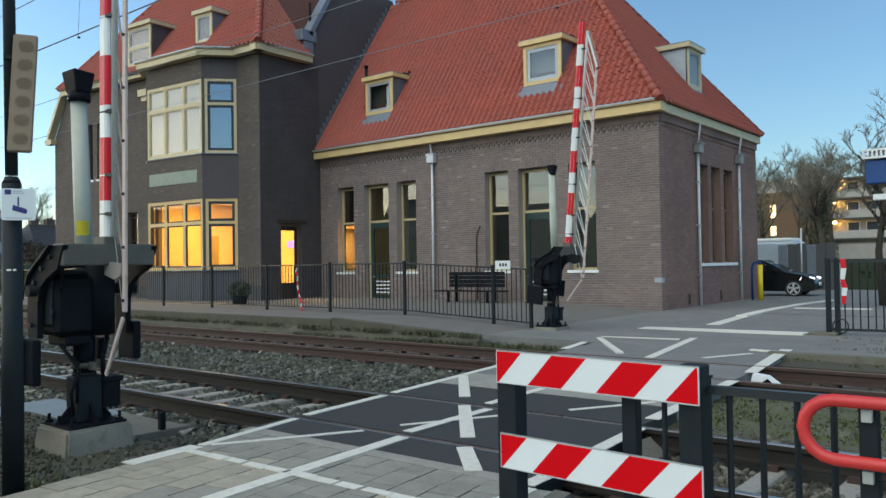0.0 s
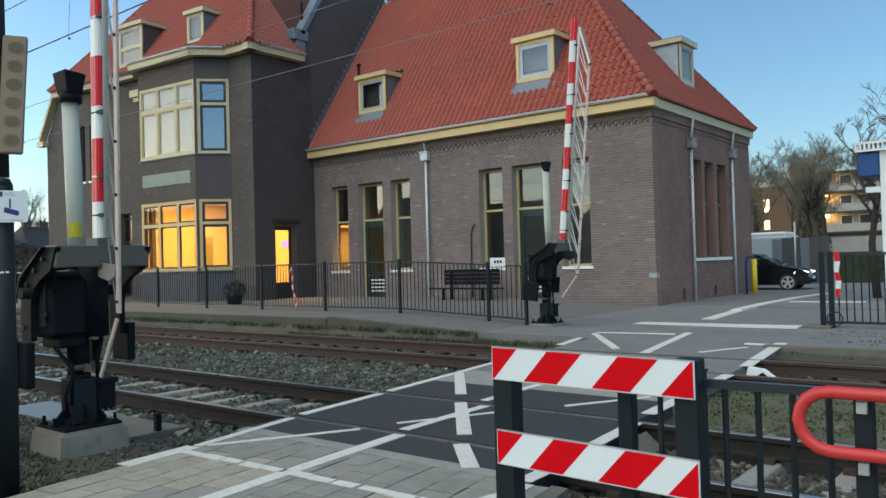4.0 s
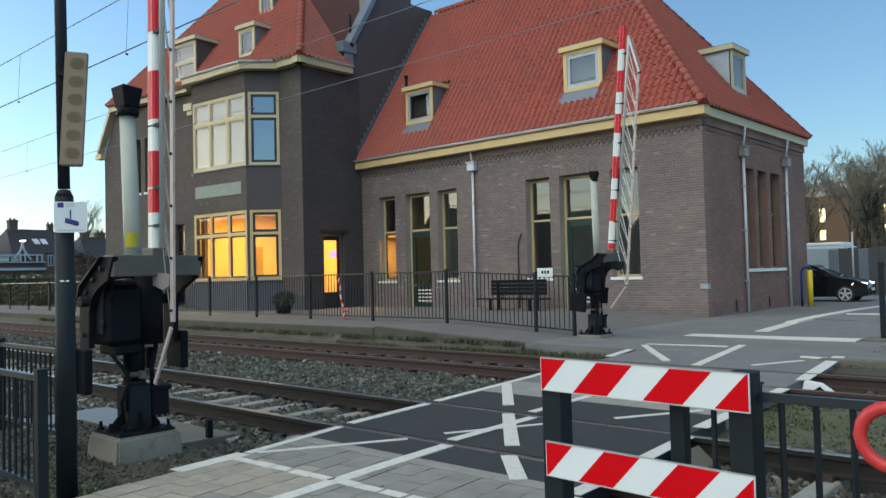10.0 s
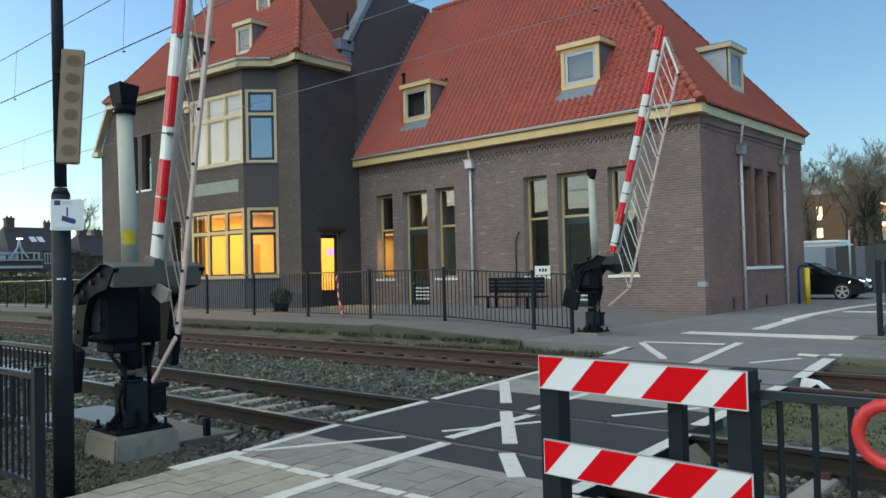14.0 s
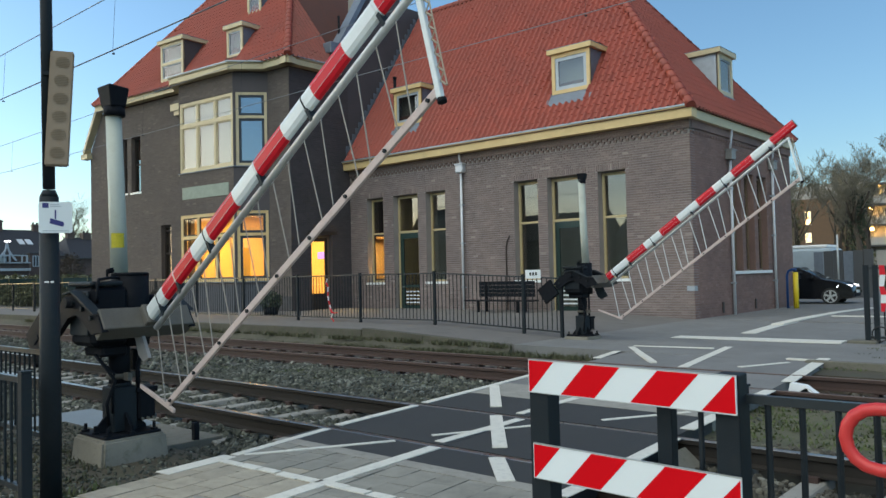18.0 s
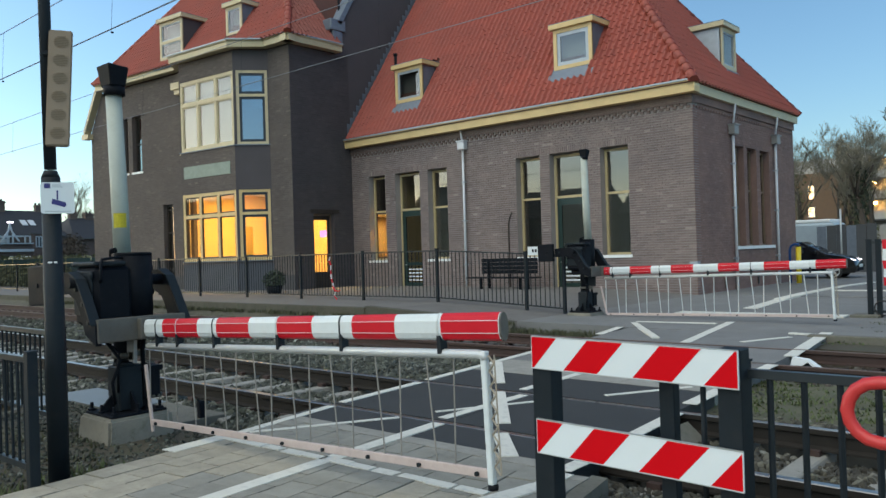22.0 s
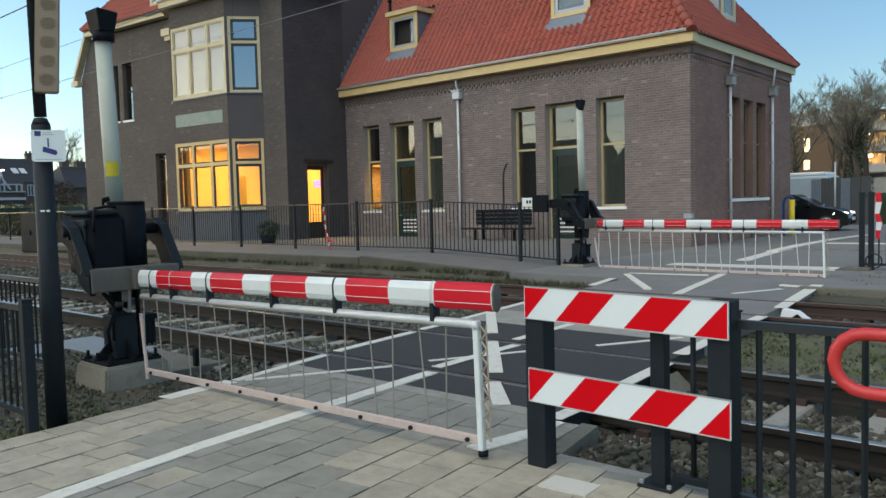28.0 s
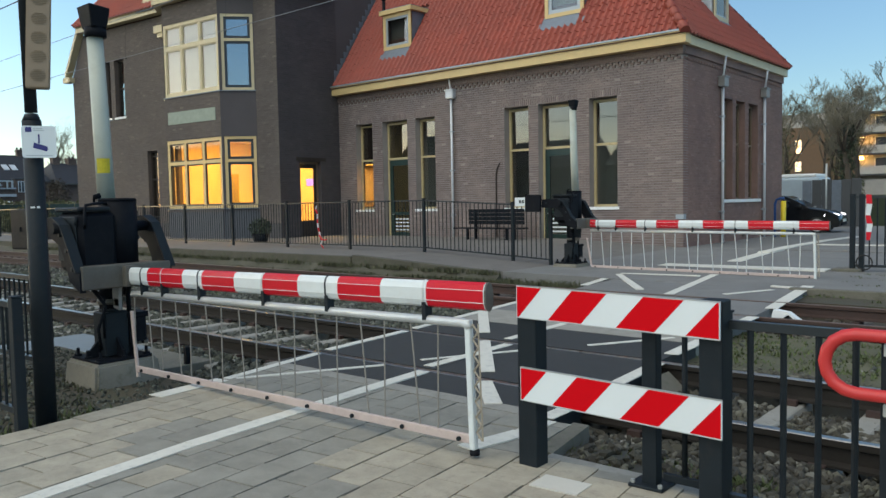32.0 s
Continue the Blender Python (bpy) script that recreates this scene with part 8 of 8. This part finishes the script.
# street behind the camera, seen in the window glass
for i, (x, y, hh_) in enumerate(((-84, -30, 9.5), (-69, -33, 10.6), (-54, -36, 9.0), (-39, -38, 8.4))):
    h = thing("house", (x, y, 0), "plain brick house across the street", "house", "houses along the line")
    bm = B()
    box(bm, x - 6.5, y - 8, -0.4, x + 6.5, y, 5.4)
    part("wall", bm, M["house_brick"], h)
    bm = B()
    prism(bm, [(x - 6.7, y + 0.3, 5.4), (x - 6.7, y - 8.3, 5.4), (x - 6.7, y - 4, hh_)], (13.4, 0, 0))
    part("roof", bm, M["house_roof"], h)


# ---------------- bricks of the station walls ----------------
def lay_bricks(wall, o, u, n, length, z0, z1, holes, mat, out=0.0, singles=None, start=0.0):
    """Running bond over a wall, cut at its openings. Bricks for which singles() holds are parts of their own."""
    bl, bh, jt, jv, dp = 0.215, 0.064, 0.013, 0.005, 0.012
    r_ = np.random.default_rng(31)
    spots = []
    row = 0
    z = z0 + 0.004
    while z + bh < z1:
        free = [(start, length)]
        for h in holes:
            if h[2] < z + bh and h[3] > z:
                nxt = []
                for a, b in free:
                    if h[0] > a:
                        nxt.append((a, min(b, h[0])))
                    if h[1] < b:
                        nxt.append((max(a, h[1]), b))
                free = [q for q in nxt if q[1] - q[0] > 0.03]
        for a, b in free:
            s = a - ((bl + jv) / 2 if row % 2 else 0.0)
            while s < b - 0.02:
                p, q = max(s, a), min(s + bl, b)
                if q - p > 0.03:
                    spots.append((p, q, z))
                s += bl + jv
        z += bh + jt
        row += 1
    o_, u_, n_ = np.array(o), np.array(u), np.array(n)
    many, count = [], 0
    full = {}
    for p, q, zz in spots:
        if singles and count < 300 and singles(p, zz) and abs(q - p - bl) < 1e-6:
            count += 1
            if "me" not in full:
                bm = B()
                hull8(bm, [Vector(u) * a + Vector(n) * d + Z * c for d, e in ((0, 0.0), (dp, 0.003)) for a, c in ((-bl / 2 + e, e), (bl / 2 - e, e), (bl / 2 - e, bh - e), (-bl / 2 + e, bh - e))])
                bmesh.ops.recalc_face_normals(bm, faces=bm.faces)
                full["me"] = bpy.data.meshes.new("brick")
                bm.to_mesh(full["me"])
                bm.free()
                full["me"].materials.append(mat)
            ob = new("brick", full["me"])
            ob.parent = wall
            ob.location = Vector(o) + Vector(u) * ((p + q) / 2) + Vector(n) * (out + 0.0005 * (count % 5) - 0.001) + Z * zz - ORG[wall]
        else:
            many.append((p, q, zz))
    a = np.array(many)
    k = len(a)
    d = out + dp + r_.uniform(-0.003, 0.003, k)
    c = 0.003
    cor = []
    for dd, e in ((np.full(k, out - 0.001), 0.0), (d, c)):
        for ss, zz in ((a[:, 0] + e, a[:, 2] + e), (a[:, 1] - e, a[:, 2] + e), (a[:, 1] - e, a[:, 2] + bh - e), (a[:, 0] + e, a[:, 2] + bh - e)):
            cor.append(o_[None] + u_[None] * ss[:, None] + n_[None] * dd[:, None] + np.array([0, 0, 1.0])[None] * zz[:, None])
    v = np.stack(cor, 1).reshape(-1, 3)
    fq = np.array([(4, 5, 6, 7), (0, 1, 5, 4), (1, 2, 6, 5), (2, 3, 7, 6), (3, 0, 4, 7)])
    if Vector(u).cross(Z).dot(Vector(n)) < 0:
        fq = fq[:, ::-1]
    f = (fq[None] + (np.arange(k) * 8)[:, None, None]).reshape(-1, 4)
    return from_arrays("bricks", v, f, mat, wall, "weathered bricks", "stuff")


front_holes = [(fx(b), fx(a), z, 4.66) for a, b, z in TRIO] + [(fx(b) - 0.1, fx(a) + 0.1, 4.64, 4.872) for a, b, z in TRIO]
lay_bricks(front_wall, o_f, u_f, n_f, XC - XL, 0.02, 5.5, front_holes, M["wall_brick"], singles=lambda s, z: s < 2.1 and z < 3.6)
# upright soldier bricks over the openings
bm = B()
hull8(bm, [X * a + Y * (-d) + Z * c for d, e in ((0, 0.0), (0.014, 0.003)) for a, c in ((-0.033 + e, e), (0.033 - e, e), (0.033 - e, 0.2 - e), (-0.033 + e, 0.2 - e))])
bmesh.ops.recalc_face_normals(bm, faces=bm.faces)
ME_SOLDIER = bpy.data.meshes.new("brick")
bm.to_mesh(ME_SOLDIER)
bm.free()
ME_SOLDIER.materials.append(M["wall_brick"])
for a, b, z in TRIO:
    k = int((b - a + 0.2) / 0.077)
    for j in range(k):
        ob = new("brick", ME_SOLDIER)
        ob.parent = front_wall
        ob.location = Vector((a - 0.1 + (j + 0.5) * (b - a + 0.2) / k, YF, 4.667)) - ORG[front_wall]
lay_bricks(side_wall, o_s, u_s, n_s, YB - YF, 0.02, 5.5, [(a - YF, b - YF, 1.3, 4.66) for a, b in SIDE], M["wall_brick_red"])
lay_bricks(tower_front, o_t, u_t, n_t, 14.35, 0.82, 7.9, tower_holes, M["tower_brick"])
lay_bricks(tower_front, o_t, u_t, n_t, 13.25, 7.9, TT, tower_holes, M["tower_brick"])
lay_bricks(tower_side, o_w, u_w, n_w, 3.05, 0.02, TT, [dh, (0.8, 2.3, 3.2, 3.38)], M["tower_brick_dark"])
lay_bricks(bay_front, pr1, u_t, n_t, L_f, 0.02, TT - 0.05, bay_holes(L_f, 0.02, 0.02) + [(0.3, L_f - 0.2, 4.86, 5.4)], M["tower_brick"])


# ---------------- pavers ----------------
pv = thing("paver_field", (-3.5, 2.5, 0), "grey concrete pavers laid in staggered rows", "pavement", kind="structure")
PW, PL_ = 0.243, 0.30


def paver_mesh(name, w, l, m):
    bm = B()
    a, b = w / 2 - 0.0055, l / 2 - 0.0055
    c = 0.006
    hull8(bm, [(-a, -b, -0.06), (a, -b, -0.06), (a, b, -0.06), (-a, b, -0.06), (-a, -b, -c), (a, -b, -c), (a, b, -c), (-a, b, -c)])
    bm.faces.ensure_lookup_table()
    t = [f for f in bm.faces if f.calc_center_median().z > -0.007][0]
    r_ = bmesh.ops.inset_individual(bm, faces=[t], thickness=0.008)
    bmesh.ops.translate(bm, verts=list(t.verts), vec=(0, 0, c))
    me = bpy.data.meshes.new(name)
    bm.to_mesh(me)
    bm.free()
    me.materials.append(m)
    return me


PM = [paver_mesh("paver", PW, PL_, M["paver"]), paver_mesh("paver", PW, PL_, M["paver_dark"])]
M["paver_white"] = surface("white_paver", (0.5, 0.49, 0.44), 0.7, vary=0.12, fine=90, per_piece=0.05)
PWHITE = paver_mesh("paver", PW * 0.8, PL_ * 0.95, M["paver_white"])
pa = Vector((-0.125, 0.992, 0)).normalized()
pu = Vector((pa.y, -pa.x, 0))
ang = math.atan2(pu.y, pu.x)
po = Vector((-4.723, 1.956, 0))
rp = random.Random(4)
spots = []
for i in range(-16, 46):
    for j in range(-28, 12):
        c = po + pu * (i * PW) + pa * ((j + (0.5 if i % 2 else 0.0)) * PL_)
        left = -5.55 - (c.y - 1.86) * 0.16
        top = 4.42 if c.x < -2.72 else 3.77
        low = c.y - PL_ / 2
        if c.x < left + 0.06 or low > top - 0.04:
            continue
        spots.append((c, (top - low) / PL_ if c.y + PL_ / 2 > top else 1.0))
spots.sort(key=lambda q: (q[0] - Vector((-3.2, 2.9, 0))).length)
rest = []
for k, (c, cut) in enumerate(spots):
    if c.y < 0.75 or c.x > 0.75:
        rest.append(c)
        continue
    dark = c.x > -4.45 + 0.1 * (2.4 - c.y) and rp.random() < 0.95 and (c.x + c.y * 0.8) < -0.75 + rp.uniform(-0.35, 0.35)
    dark = dark or c.y > 3.78 or (-5.05 < c.x < -4.4 and 2.2 < c.y < 3.3 and rp.random() < 0.7)
    c = c - pa * (PL_ * (1 - cut) / 2)
    ob = new("paver", PM[1 if dark else 0])
    ob.parent = pv
    tilt = (rp.uniform(-0.4, 0.4), rp.uniform(-0.4, 0.4), math.degrees(ang) + rp.uniform(-0.6, 0.6))
    ob.matrix_basis = pose(c.x - ORG[pv].x, c.y - ORG[pv].y, rp.uniform(-0.006, 0.002), *tilt) @ Matrix.Diagonal((1, cut, 1, 1))
ob = new("paver", PWHITE)
ob.parent = pv
ob.matrix_basis = pose(-2.17 - ORG[pv].x, 3.43 - ORG[pv].y, 0.004, 0, 0, 94)
# the paving goes on behind and beside the viewer, joined
rot_ = np.array([[math.cos(ang), -math.sin(ang)], [math.sin(ang), math.cos(ang)]])
base_ = np.array([v.co[:] for v in PM[0].vertices])
base_[:, :2] = base_[:, :2] @ rot_.T
polys = [tuple(p.vertices) for p in PM[0].polygons]
vs, fs = [], []
for c in rest:
    i = len(vs)
    vs.extend((base_ + np.array((c.x, c.y, rp.uniform(-0.003, 0.001)))).tolist())
    fs.extend(tuple(q + i for q in p) for p in polys)
from_arrays("pavers", vs, fs, M["paver"], pv, "worn grey concrete pavers", "stuff")


# ---------------- what moves ----------------
NEAR = [(0, 89.0), (13.0, 88.4), (13.5, 83.0), (14, 77.3), (14.5, 70.8), (15.5, 60.0), (16.5, 49.6), (17, 44.4), (17.5, 39.5), (18, 34.2), (18.5, 29.5), (19, 25.0), (19.5, 20.8), (20, 16.9), (20.5, 13.1), (21, 9.5), (21.5, 5.7), (22, 2.5), (22.5, 1.2), (23, 1.0), (32, 1.0)]
FAR = [(0, 84.6), (12.9, 84.4), (13.5, 81.2), (14, 74.2), (14.5, 68.2), (15.5, 58.4), (16.5, 48.9), (17, 44.6), (17.5, 39.6), (18, 35.0), (18.5, 30.0), (19, 25.0), (19.5, 20.4), (20, 16.2), (20.5, 11.9), (21, 8.0), (21.5, 4.4), (22, 1.2), (22.5, 0.0), (23, -0.3), (32, -0.3)]


def motions():
    for mv, angles in zip(MOVERS, (NEAR, FAR)):
        pv_ = mv["pivot"]
        walk(mv["boom"], [(t, pose(*pv_, 0, -a, 0)) for t, a in angles])

        def rod_turn(a):
            return a - float(np.interp(a, (0, 26, 36, 45, 60, 75, 89), (1.5, 10, 14.5, 19.5, 20.5, 18.5, 14.0)))
        for ob, x in mv["rods"]:
            walk(ob, [(t, pose(x, 0, mv["tz"], 0, rod_turn(a), 0)) for t, a in angles])
        walk(mv["leg"], [(t, pose(mv["legx"], 0, mv["tz"], 0, rod_turn(a), 0)) for t, a in angles])
        L = mv["rod_len"]
        low, link_rows = [], []
        hinge = pv_ + Vector((0.45, 0.0, -0.76))
        for t, a in angles:
            w = radians(rod_turn(a))
            p = Vector((mv["x0"] - math.sin(w) * L, 0, mv["tz"] - math.cos(w) * L))
            low.append((t, pose(*p, 0, 0, 0)))
            th = radians(a)
            q = pv_ + Vector((p.x * math.cos(th) - p.z * math.sin(th), 0, p.x * math.sin(th) + p.z * math.cos(th)))
            d = q - hinge
            link_rows.append((t, pose(*hinge, 0, -math.degrees(math.atan2(d.z, d.x)), 0)))
        walk(mv["low"], low)
        walk(mv["link"], link_rows)


motions()
